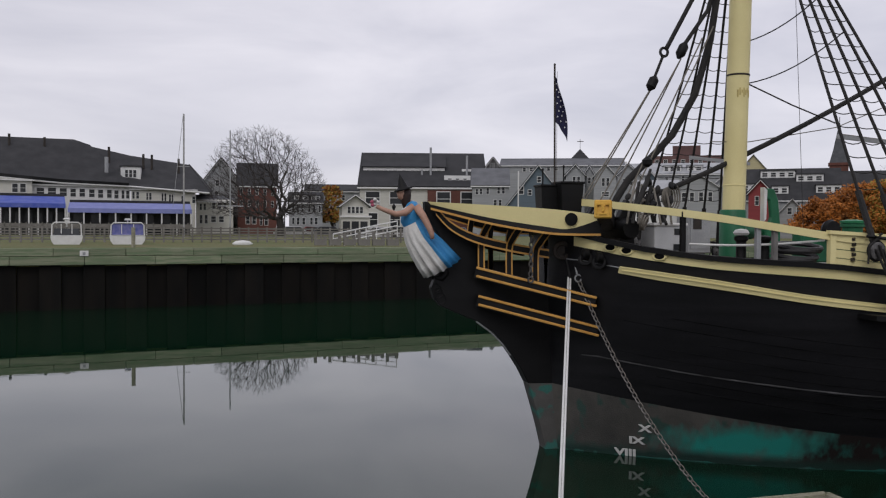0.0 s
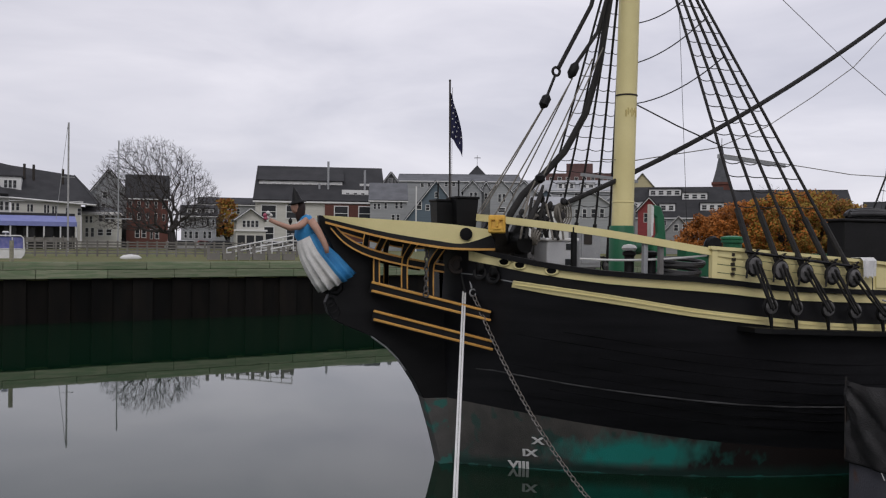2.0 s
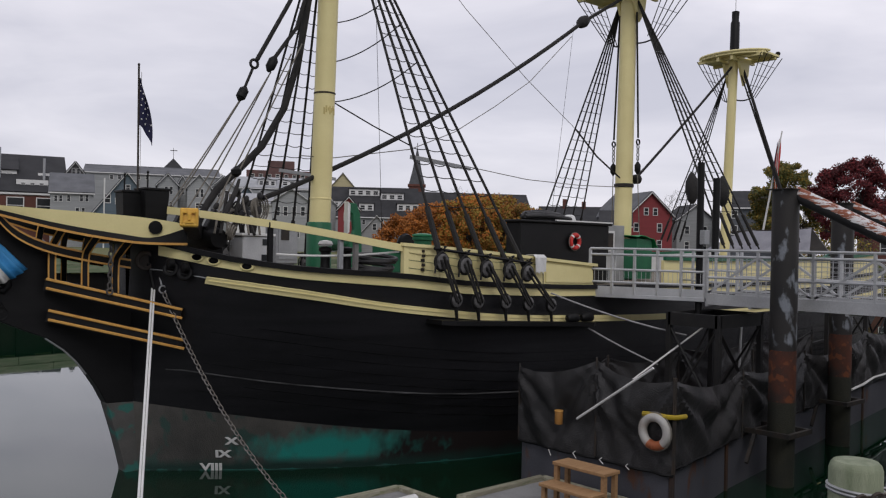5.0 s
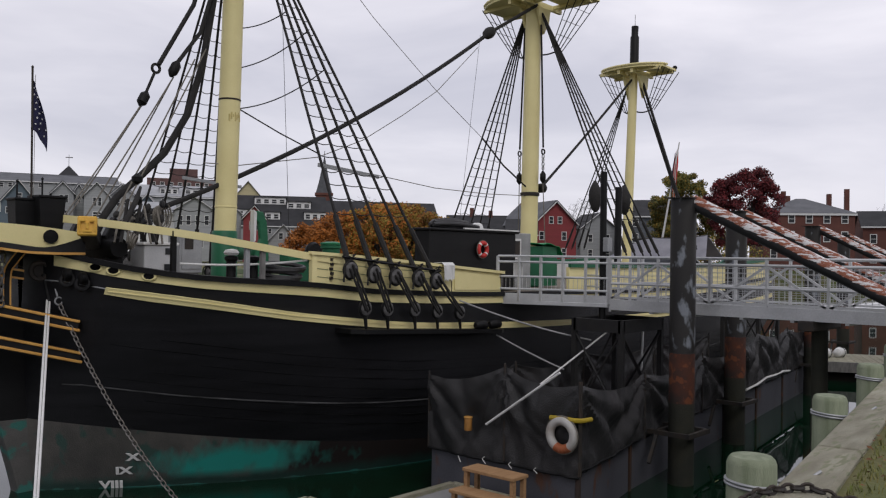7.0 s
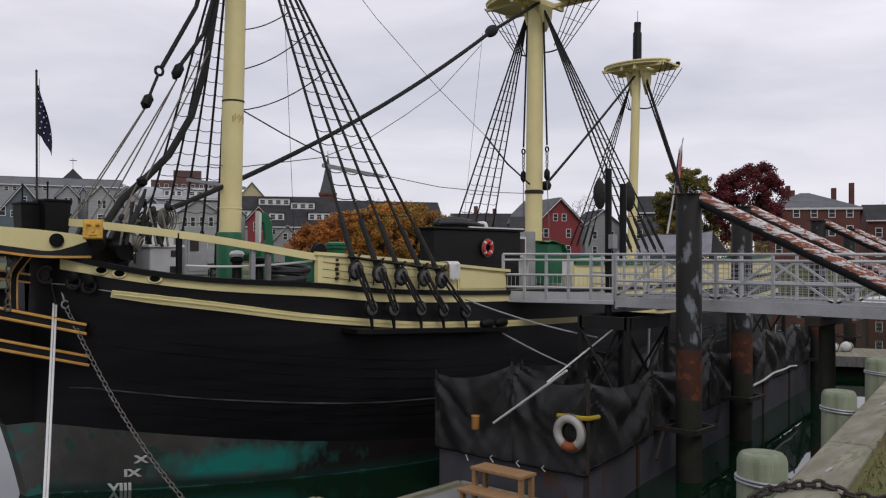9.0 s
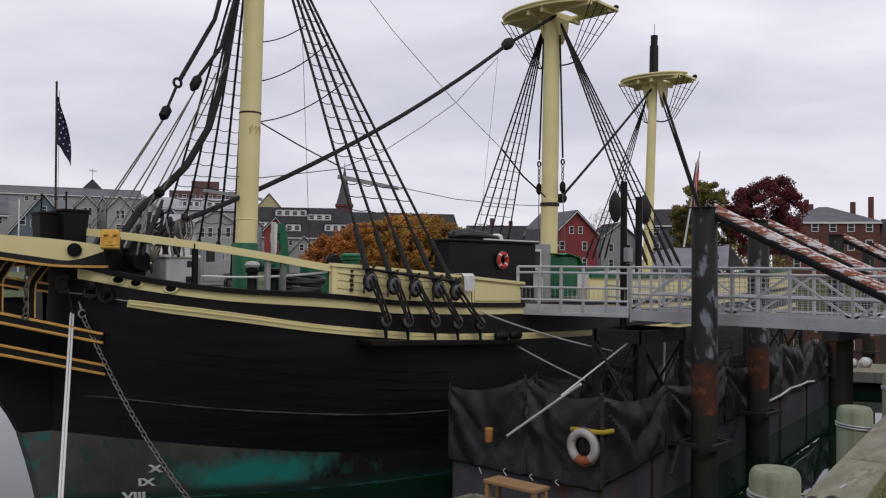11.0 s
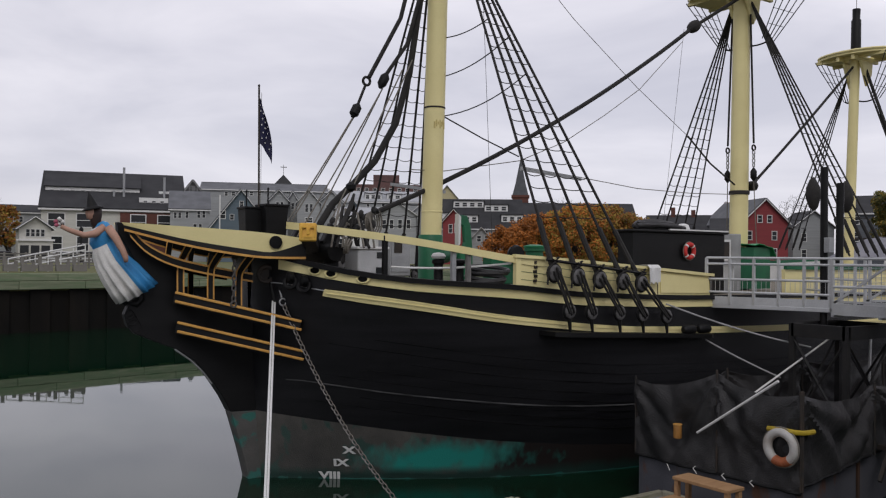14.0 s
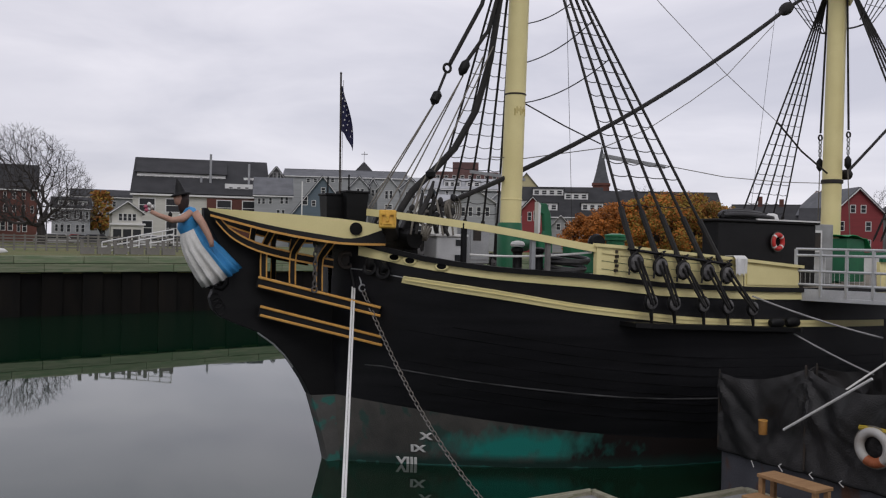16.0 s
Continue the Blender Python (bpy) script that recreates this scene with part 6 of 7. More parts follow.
CLAPY = material("yellow_clapboard", (0.56, 0.50, 0.30), (0.5, 0.44, 0.27), 0.8, scale=.5, stretch=(.3, .3, 6), fine=8)
BRICK = material("red_brick_wall", (0.155, 0.062, 0.048), (0.115, 0.048, 0.038), 0.9, scale=.7, fine=12, bump=.3)
TRIM = material("white_trim", (0.80, 0.80, 0.79), (0.72, 0.72, 0.71), 0.6, scale=1)
PALEROOF = material("pale_grey_metal_roof", (0.46, 0.47, 0.49), (0.34, 0.35, 0.37), 0.6, scale=.6, fine=6, bump=.2)
AWN = material("blue_awning", (0.20, 0.23, 0.52), (0.25, 0.28, 0.56), 0.6, scale=1)
BLUEB = material("bright_blue_awning", (0.06, 0.10, 0.45), (0.12, 0.16, 0.48), 0.6, scale=1)

FENCEW = material("grey_old_timber", (0.24, 0.23, 0.21), (0.15, 0.14, 0.125), .9, scale=1)
PANE_MESHES = {}


def window(x, z, w, h, y, parent, sash=True):
    """A window on a wall that faces -y: a white frame with a dark pane and a glazing bar."""
    key = (round(w, 2), round(h, 2))
    if key not in PANE_MESHES:
        t = min(.11, w * .1)
        f = Shape()
        f.box((-w / 2, -.07, -h / 2), (-w / 2 + t, .02, h / 2)).box((w / 2 - t, -.07, -h / 2), (w / 2, .02, h / 2))
        f.box((-w / 2 + t, -.07, h / 2 - t), (w / 2 - t, .02, h / 2)).box((-w / 2 + t, -.07, -h / 2), (w / 2 - t, .02, -h / 2 + t))
        f.box((-w / 2 + t, -.055, -t * .3), (w / 2 - t, .02, t * .3))
        g = Shape().box((-w / 2 + t, -.02, -h / 2 + t), (w / 2 - t, .03, h / 2 - t))
        out = []
        for sh, mt, nm in ((f, TRIM, "window"), (g, GLASSD, "pane")):
            me = bpy.data.meshes.new(nm)
            me.from_pydata(sh.v, [], sh.f)
            me.materials.append(mt)
            out.append(me)
        PANE_MESHES[key] = out
    fm, gm = PANE_MESHES[key]
    ob = share("window", fm, parent, Matrix.Translation((x, y, z)))
    share("pane", gm, ob, Matrix())
    return ob


def far_scale(b, d):
    """The town across the basin stands farther off and is larger than the wharf's own things."""
    return (1.0 if b > 49 or d < 68 else 1.36 if d < 80 else 1.2 if d > 250 else 1.6)


def place(ob, b, d, turn=0, z=GZF):
    k = far_scale(b, d)
    x, y = polar(b, d * k)
    ob.matrix_basis = pose(x, y, 5 + (z - 5) * k if k > 1 else z, 0, 0, -b + turn) @ Matrix.Scale(k, 4)
    return ob


def house(name, label, b, d, w, dep, h, rh, wall, roof, ridge='x', wins=(), turn=0, trim=True, chimneys=(), dormers=(), cat="house", group="town houses", dorm_at=()):
    """A gabled house whose front faces -y. ridge: along x or along y (gable to the front)."""
    ob = place(thing(name, label, cat, group), b, d, turn)
    if ridge == 'x':
        prof = [(0, 0), (dep, 0), (dep, h), (dep / 2, h + rh), (0, h)]
        part("wall", Shape().slab(prof, -w / 2, w / 2, 'x'), wall, ob)
        for s in (0, 1):
            a, c = ((-.35, h - .1), (dep / 2, h + rh + .08)) if s == 0 else ((dep + .35, h - .1), (dep / 2, h + rh + .08))
            sh = Shape().add([(-w / 2 - .3, a[0], a[1]), (w / 2 + .3, a[0], a[1]), (w / 2 + .3, c[0], c[1]), (-w / 2 - .3, c[0], c[1])], [(0, 1, 2, 3)])
            part("roof", sh, roof, ob, solid=.18)
        if trim:
            part("eaves_trim", Shape().box((-w / 2 - .3, -.42, h - .28), (w / 2 + .3, -.3, h - .08)), TRIM, ob)
    elif ridge == 'y':
        prof = [(-w / 2, 0), (w / 2, 0), (w / 2, h), (0, h + rh), (-w / 2, h)]
        part("wall", Shape().slab(prof, 0, dep, 'y'), wall, ob)
        for s in (-1, 1):
            sh = Shape().add([(s * (w / 2 + .3), -.35, h - .12), (s * (w / 2 + .3), dep + .2, h - .12), (0, dep + .2, h + rh + .1), (0, -.35, h + rh + .1)], [(0, 1, 2, 3)])
            part("roof", sh, roof, ob, solid=.18)
            if trim:
                part("rake_trim", Shape().bar((s * (w / 2 + .3), -.38, h - .2), (0, -.38, h + rh), .08, .28, (0, -1, 0)), TRIM, ob)
    else:
        part("wall", Shape().box((-w / 2, 0, 0), (w / 2, dep, h)), wall, ob)
        r = .3
        part("roof", Shape().add([(-w / 2 - r, -r, h), (w / 2 + r, -r, h), (w / 2 + r, dep + r, h), (-w / 2 - r, dep + r, h), (-w * .05, dep / 2, h + rh), (w * .05, dep / 2, h + rh)], [(0, 1, 5, 4), (1, 2, 5), (2, 3, 4, 5), (3, 0, 4), (3, 2, 1, 0)]), roof, ob)
        part("cornice", Shape().box((-w / 2 - .25, -.25, h - .35), (w / 2 + .25, dep + .25, h - .02)), TRIM, ob)
    for z, n, ww, wh, x0, x1 in wins:
        for i in range(n):
            x = x0 + (x1 - x0) * (i / (n - 1) if n > 1 else .5)
            window(x, z, ww, wh, 0, ob)
    for x, y, z, ch in chimneys:
        part("chimney", Shape().box((x - .32, y - .32, z), (x + .32, y + .32, z + ch)), BRICK, ob)
    for x, z, ww, wh, nw in (*dormers, *dorm_at):
        y0 = (z - wh * .5 - h) / rh * dep / 2 if rh else 0
        dm = part("dormer", Shape().box((x - ww / 2, y0, z - wh / 2), (x + ww / 2, y0 + wh / rh * dep / 2 + .6, z + wh / 2)), TRIM, ob, "white boxed dormer")
        part("dormer_roof", Shape().box((x - ww / 2 - .2, y0 - .25, z + wh / 2), (x + ww / 2 + .2, y0 + wh / rh * dep / 2 + .7, z + wh / 2 + .15)), roof, ob)
        for i in range(nw):
            xx = x + (i - (nw - 1) / 2) * ww / nw
            window(xx, z - .02, ww / nw * .72, wh * .66, y0, ob)
    return ob


# boat house by the basin
wh = house("boat_house", "small white house with front gable and arched porch", 9.87, 88, 2.7, 5, 3.6, 1.0, CLAPW, ROOFG, 'y', [(3.1, 4, .36, .7, -.62, .62)], turn=4)
# dark panels stand for the shade in the porch openings
for i in range(3):
    part("porch_shade_panel", Shape().box((-1.28 + .88 * i, -.55, .3), (-.56 + .88 * i, -.5, 1.95)), GLASSD, wh)
part("porch_wall", Shape().box((-1.45, -.5, 0), (1.45, 0, 2.35)), CLAPW, wh)
part("porch_band", Shape().box((-1.6, -.7, 2.35), (1.6, 0, 2.52)), TRIM, wh)

# long block with strip dormers
mb = house("long_block", "long cream and brick block with dark roof and strip windows", 14.3, 108, 15.6, 15, 6.7, 4.6, CLAPW, SLATE, 'x', [(5.3, 2, 1.9, 1.7, -6.2, -3.2), (2.6, 2, 1.4, 1.8, -6.2, -3.4)], turn=0, cat="building")
mb.location.z -= .4
part("brick_bay", Shape().box((.6, -.25, 0), (7.8, .0, 6.3)), BRICK, mb, "red brick bay")
for x in (2.6, 5.6):
    window(x, 5.2, 1.8, 1.9, -.25, mb)
part("strip_dormer", Shape().box((-7.6, 3.1, 8.6), (2.8, 5.5, 9.3)), TRIM, mb, "white strip dormer")
part("strip_dormer_roof", Shape().add([(-7.8, 2.9, 9.3), (3.0, 2.9, 9.3), (3.0, 7.6, 11.38), (-7.8, 7.6, 11.38)], [(0, 1, 2, 3)]), SLATE, mb, solid=.12)
for i in range(9):
    window(-6.9 + i * 1.12, 8.92, .66, .24, 3.1, mb)
part("strip_dormer", Shape().box((5.0, 3.0, 8.5), (7.7, 5, 9.15)), TRIM, mb)
for i in range(3):
    window(5.5 + i * .85, 8.82, .56, .24, 3.0, mb)
part("low_dormer", Shape().box((2.7, 1.0, 7.2), (6.0, 3.6, 8.2)), TRIM, mb)
for i in range(3):
    window(3.4 + i * .95, 7.72, .5, .3, 1.0, mb)
for x, z in ((-3.2, 7.5), (-.4, 7.4), (4.4, 9.7), (7.0, 7.6)):
    part("skylight", Shape().add([(x - .4, (z - .45 - 6.7) / 4.6 * 7.5 - .15, z - .3), (x + .4, (z - .45 - 6.7) / 4.6 * 7.5 - .15, z - .3), (x + .4, (z + .45 - 6.7) / 4.6 * 7.5 - .15, z + .6), (x - .4, (z + .45 - 6.7) / 4.6 * 7.5 - .15, z + .6)], [(0, 1, 2, 3)]), TRIM, mb, "pale skylight", solid=.05)
for x, z0, z1 in ((1.0, 8.0, 11.8), (5.6, 7.8, 10.8), (-.1, 7.4, 9.0)):
    part("flue", Shape().tube([(x, 2.2, z0), (x, 2.2, z1)], .14, 8), GREYM, mb)

BROWNC = material("brown_grey_clapboard", (0.10, 0.095, 0.10), (0.075, 0.07, 0.075), 0.8, scale=.5, stretch=(.3, .3, 6), fine=8)


def town_house(name, label, b, d, w, dep, h, rh, wall, roof, ridge, wins, dorms):
    """A house given by its true distance, width and heights, with windows by place and size."""
    ob = house(name, label, b, d, w, dep, h, rh, wall, roof, ridge, (), 0, dorm_at=dorms)
    x, y = polar(b, d)
    ob.matrix_basis = pose(x, y, 3.7, 0, 0, -b)
    for x, z, ww, wh in wins:
        window(x, z, ww, wh, 0, ob)
    return ob


town_house("restaurant", "long waterfront restaurant with dark roof and white window band", -6.93, 150, 14.50, 22, 7.93, 0.50, TRIM, SLATE, "x", [(-6.06, 6.71, 1.29, 1.41), (-4.4, 6.71, 1.38, 1.51), (-2.77, 6.7, 1.23, 1.43), (-1.33, 6.64, 0.99, 1.43), (0.0, 6.67, 1.0, 1.44), (1.42, 6.61, 1.01, 1.44), (2.73, 6.55, 0.93, 1.45), (4.04, 6.57, 0.85, 1.45), (5.11, 6.5, 0.77, 1.46), (6.1, 6.52, 0.52, 1.46), (6.83, 6.49, 0.61, 1.37)], [])
town_house("restaurant_wing", "pale grey restaurant wing with paired windows", -11.04, 148.5, 7.03, 14, 8.53, 0.50, CLAPW, SLATE, "x", [(1.12, 7.13, 0.93, 1.47), (2.22, 7.16, 0.94, 1.47), (-1.96, 7.14, 0.91, 1.45)], [])
town_house("restaurant_annex", "cream annex with dark roof and paired windows", -2.20, 150, 10.09, 16, 7.57, 0.50, CLAPW, SLATE, "x", [(-4.69, 6.42, 0.43, 1.19), (-4.04, 6.43, 0.52, 1.2), (-2.55, 6.27, 0.35, 1.2), (-2.07, 6.28, 0.44, 1.2), (-0.18, 6.18, 0.35, 1.3), (0.27, 6.18, 0.35, 1.3), (0.98, 6.06, 0.36, 1.21), (1.38, 6.06, 0.27, 1.21), (2.98, 5.95, 0.45, 1.12), (4.78, 5.84, 0.63, 1.22)], [])
town_house("shop_row", "pale shop row with white sign panel and shopfronts", 0.90, 156, 6.27, 14, 5.82, 1.08, CLAPW, ROOFG, "x", [(-2.32, 4.81, 0.47, 1.17), (-1.66, 4.82, 0.47, 1.17), (-0.14, 5.04, 0.66, 1.18), (0.81, 5.05, 0.67, 1.18), (1.72, 5.06, 0.57, 1.18), (-0.19, 2.68, 0.95, 1.18), (1.14, 2.69, 0.95, 1.18), (-2.27, 2.66, 0.57, 1.56), (-1.42, 2.67, 0.57, 1.57)], [])
town_house("gabled_house", "weathered grey shingled house with a big front gable", 1.32, 166, 7.92, 22, 8.64, 5.33, CLAPG, SLATE, "y", [(-0.71, 9.46, 0.81, 1.25), (-2.28, 7.35, 0.71, 1.25), (-0.91, 7.37, 0.81, 1.25)], [])
town_house("brick_house", "three-storey red brick house with white shopfronts below", 3.56, 160, 6.88, 9, 8.79, 4.2, BRICK, SLATE, "x", [(-2.78, 7.67, 0.49, 1.11), (-1.39, 7.7, 0.5, 1.12), (0.0, 7.62, 0.5, 1.12), (1.4, 7.64, 0.5, 1.12), (2.7, 7.55, 0.5, 1.12), (-2.78, 5.6, 0.49, 1.22), (-1.39, 5.62, 0.5, 1.22), (0.0, 5.53, 0.5, 1.22), (1.4, 5.55, 0.5, 1.22), (2.7, 5.46, 0.5, 1.23), (-1.64, 2.62, 0.79, 1.52), (-0.55, 2.62, 0.8, 1.53), (0.7, 2.53, 0.5, 1.73), (1.6, 2.59, 0.7, 1.84)], [])
town_house("grey_house", "pale blue-grey clapboard house with bay windows and red shop awning", 6.66, 160, 6.00, 12, 5.94, 1.85, CLAPG, SLATE, "x", [(-2.28, 4.68, 0.4, 1.23), (-1.42, 4.79, 0.51, 1.44), (-0.61, 4.8, 0.51, 1.44), (0.66, 4.81, 0.41, 1.44), (1.53, 4.72, 0.51, 1.44), (2.5, 4.73, 0.41, 1.24), (-2.23, 2.53, 0.51, 1.23), (-1.37, 2.48, 0.61, 1.34), (-0.36, 2.49, 0.61, 1.34), (1.02, 2.5, 0.51, 1.34), (1.88, 2.51, 0.61, 1.34)], [(-0.81, 6.75, 2.54, 1.03, 3), (1.78, 6.73, 1.63, 0.93, 2)])
town_house("brown_house", "long low house with brown roof behind the autumn tree", 8.51, 190, 12.43, 12, 9.32, 1.47, CLAPG, SLATE, "x", [(0.24, 7.85, 0.73, 1.23), (1.95, 7.87, 0.73, 1.23)], [])
# one long roof over both, its ridge falling towards the corner house
lr = thing("restaurant_roof", "long dark shingled roof of the waterfront restaurant", "roof", "town houses")


def roof_point(b, d, slope):
    return (*polar(b, d), 5 + slope * d)


front = [roof_point(b, 149.5, s) for b, s in ((-11.9, .0515), (-8.0, .0462), (-4.1, .0442), (.6, .0385))]
top = [roof_point(b, 160, s) for b, s in ((-11.9, .0885), (-7.4, .0888), (-4.2, .0770), (-.7, .0688))]
back = [roof_point(b, 174, .0400) for b in (-11.9, -7.4, -4.2, .8)]
part("slope", Shape().grid([front, top, back]), SLATE, lr, solid=.25)
part("gutter", Shape().tube([(x, y, z - .12) for x, y, z in front], .16, 6), TRIM, lr, "white gutter")
part("end_slope", Shape().add([front[3], top[3], back[3]], [(0, 1, 2)]), SLATE, lr, solid=.2)
proud = [roof_point(*q) for q in ((-11.9, 149.3, .0520), (-8.0, 149.3, .0468), (-4.25, 149.3, .0446), (-6.5, 158, .0842), (-7.4, 158.6, .0893), (-11.9, 158.6, .0890))]
part("front_slope", Shape().add(proud, [(0, 1, 4, 5), (1, 2, 3, 4)]), SLATE, lr, "raised front slope of the roof", solid=.5)
x, y, z = roof_point(-5.55, 150, .066)
part("flue", Shape().tube([(x, y, z - 1.2), (x, y, z + 1.3)], .3, 8), GREYM, lr, "pale metal flue")
for b, sl in ((-10.9, .0905), (-9.0, .0885), (-5.4, .081), (-3.4, .0745), (-2.9, .074), (-1.3, .0705)):
    x, y, z = roof_point(b, 156, sl)
    part("vent_pipe", Shape().tube([(x, y, z - 2.0), (x, y, z + .7)], .2, 8), IRON, lr)
x, y, z = roof_point(-4.15, 152.2, .0525)
dm = part("dormer", Shape().box((x - 1.55, y, z - .8), (x + 1.55, y + 6, z + 1.9)), TRIM, lr, "white boxed dormer")
part("dormer_roof", Shape().box((x - 1.7, y - .2, z + 1.9), (x + 1.7, y + 7, z + 2.1)), SLATE, dm)
for o in (-.85, .0, .85):
    window(x + o * .75, z + .75, .55, 1.3, y, dm)
for (b0, b1, d, z0, z1, m) in ((-11.9, -7.85, 140, 4.75, 6.2, BLUEB), (-7.75, -.5, 139, 4.1, 5.35, AWN)):
    b, w = (b0 + b1) / 2, 139 * radians(b1 - b0)
    aw = thing("awning", "blue canvas awning over a waterfront terrace", "awning", "terrace awnings")
    x, y = polar(b, d)
    aw.matrix_basis = pose(x, y, 3.7, 0, 0, -b)
    part("canopy", Shape().add([(-w / 2, 0, z0 - .2), (w / 2, 0, z0 - .2), (w / 2, 4, z1 - .4), (-w / 2, 4, z1 - .4)], [(0, 1, 2, 3)]), m, aw, solid=.1)
    part("valance", Shape().box((-w / 2, -.08, z0 - .75), (w / 2, .0, z0 - .1)), m, aw)
    for i in range(9):
        x = -w / 2 + w * i / 8
        part("pole", Shape().tube([(x, .1, 0), (x, .1, z0 - .3)], .11, 6), TRIM, aw)
    part("terrace_wall", Shape().box((-w / 2, 4.2, 0), (w / 2, 4.6, z1)), SLATE, aw)
    # dark panels put in for the shaded openings under the awning
    for i in range(7):
        x = -w / 2 + w * (i + .5) / 7
        part("terrace_shade_panel", Shape().box((x - w * .045, 4.1, 1.0), (x + w * .045, 4.2, 3.4)), GLASSD, aw)
    for i in range(14):
        x = -w / 2 + w * (i + .5) / 14
        part("terrace_rail", Shape().box((x - .08, -1.0, 0), (x + .08, -.9, 1.9)), FENCEW, aw)
    part("terrace_rail", Shape().box((-w / 2, -1.0, 1.2), (w / 2, -.9, 1.7)), FENCEW, aw)

town_house("gable_house", "dark brown house with a pointed white-trimmed gable", 18.93, 176, 4.20, 14, 12.71, 2.96, BROWNC, SLATE, "y", [(-0.31, 14.02, 0.63, 1.09), (0.53, 14.05, 0.63, 1.1)], [])
town_house("grey_cottage", "long grey clapboard house with dark roof and grouped white windows", 18.76, 160, 6.67, 12, 9.27, 3.38, CLAPG, ROOFG, "x", [(-2.47, 8.15, 0.57, 1.09), (-1.71, 8.17, 0.57, 1.09), (-0.48, 8.26, 0.57, 1.19), (1.53, 8.37, 0.58, 1.3), (2.39, 8.4, 0.58, 1.3), (0.91, 6.11, 0.67, 1.2), (1.82, 6.13, 0.58, 1.2)], [])
town_house("blue_house", "blue-grey clapboard house with a broad white-trimmed front gable", 21.92, 155, 11.61, 16, 4.98, 7.64, CLAPB, ROOFG, "y", [(-3.08, 8.22, 1.04, 1.56), (-1.52, 7.82, 0.76, 1.07), (0.1, 10.12, 0.76, 1.08)], [])
town_house("row_roof", "long dark roof of a terrace with pale eaves band", 23.42, 205, 28.68, 12, 16.31, 1.82, CLAPG, ROOFG, "x", [(-8.71, 15.24, 0.88, 1.03), (-7.08, 15.3, 0.88, 1.03), (-3.05, 15.43, 0.89, 1.04), (-1.27, 15.49, 0.89, 1.04), (6.48, 15.6, 0.78, 1.05)], [])
town_house("row_house", "grey clapboard row house with white trimmed gable", 24.30, 166, 3.53, 14, 11.53, 2.01, CLAPG, ROOFG, "y", [(-0.21, 10.57, 0.62, 1.48), (0.62, 10.59, 0.62, 1.48), (-0.21, 7.93, 0.62, 1.27), (0.62, 7.95, 0.62, 1.27)], [])
town_house("row_house", "narrow grey row house with white trimmed gable", 25.20, 170, 1.71, 14, 11.85, 1.74, CLAPG, ROOFG, "y", [(0.0, 10.77, 0.64, 1.3)], [])
town_house("row_house", "grey clapboard row house with arched window", 26.21, 162, 4.10, 14, 11.02, 2.39, CLAPG, ROOFG, "y", [(-0.31, 10.02, 0.62, 1.56), (0.51, 10.05, 0.62, 1.56), (0.1, 7.8, 1.44, 1.04)], [])
town_house("row_house", "pale grey row house with white trimmed gable", 27.69, 170, 4.45, 14, 11.61, 2.19, CLAPG, ROOFG, "y", [(-0.71, 10.45, 0.65, 1.42), (0.6, 10.48, 0.65, 1.42)], [])
town_house("long_terrace", "long grey terrace with pale roof and white windows", 30.43, 195, 20.15, 12, 13.48, 2.53, CLAPG, PALEROOF, "x", [(-7.9, 12.22, 0.75, 1.13), (-6.53, 12.25, 0.75, 1.13), (-4.65, 12.3, 0.75, 1.13), (-1.13, 12.38, 0.75, 1.14), (2.27, 12.45, 0.76, 1.14), (6.7, 12.54, 0.76, 1.14)], [(0.0, 14.61, 3.78, 1.51, 3), (4.73, 14.65, 3.16, 1.39, 2)])
town_house("teal_house", "blue-grey clapboard house with white trimmed gable", 29.14, 180, 4.63, 14, 9.89, 2.91, CLAPB, PALEROOF, "y", [(-0.69, 10.69, 0.69, 1.16), (0.46, 10.71, 0.69, 1.16)], [])
town_house("marina_house", "white marina house with pale roof and tall dark windows", 29.43, 150, 7.14, 8, 7.99, 1.65, TRIM, PALEROOF, "x", [(-2.6, 6.62, 0.77, 1.65), (-1.35, 6.65, 0.77, 1.65), (-0.1, 6.68, 0.77, 1.65), (1.16, 6.7, 0.77, 1.65), (2.42, 6.73, 0.77, 1.65), (-2.79, 3.38, 0.77, 1.74), (-1.45, 3.4, 0.77, 1.75)], [])
town_house("marina_house", "pale grey marina house with a gabled front and tall dark windows", 32.02, 148, 6.34, 8, 8.42, 2.11, CLAPG, PALEROOF, "y", [(-2.21, 6.69, 0.77, 1.63), (-0.96, 6.72, 0.77, 1.63), (0.48, 6.75, 0.77, 1.63), (1.92, 6.77, 0.77, 1.64), (-1.82, 3.1, 0.77, 1.73), (-0.29, 3.13, 0.77, 1.73), (1.06, 3.15, 0.77, 1.73)], [])
town_house("marina_house", "grey gabled marina house with pale roof", 33.77, 152, 5.93, 8, 8.30, 2.57, CLAPG, PALEROOF, "y", [(-1.48, 8.28, 0.59, 1.19), (1.48, 8.33, 0.59, 1.19)], [])
town_house("red_gable", "dark red gabled porch with arched window", 35.73, 146, 3.52, 8, 7.16, 2.09, CLAPR, SLATE, "y", [(-0.48, 6.01, 0.67, 1.52), (0.48, 6.12, 0.67, 1.71)], [])
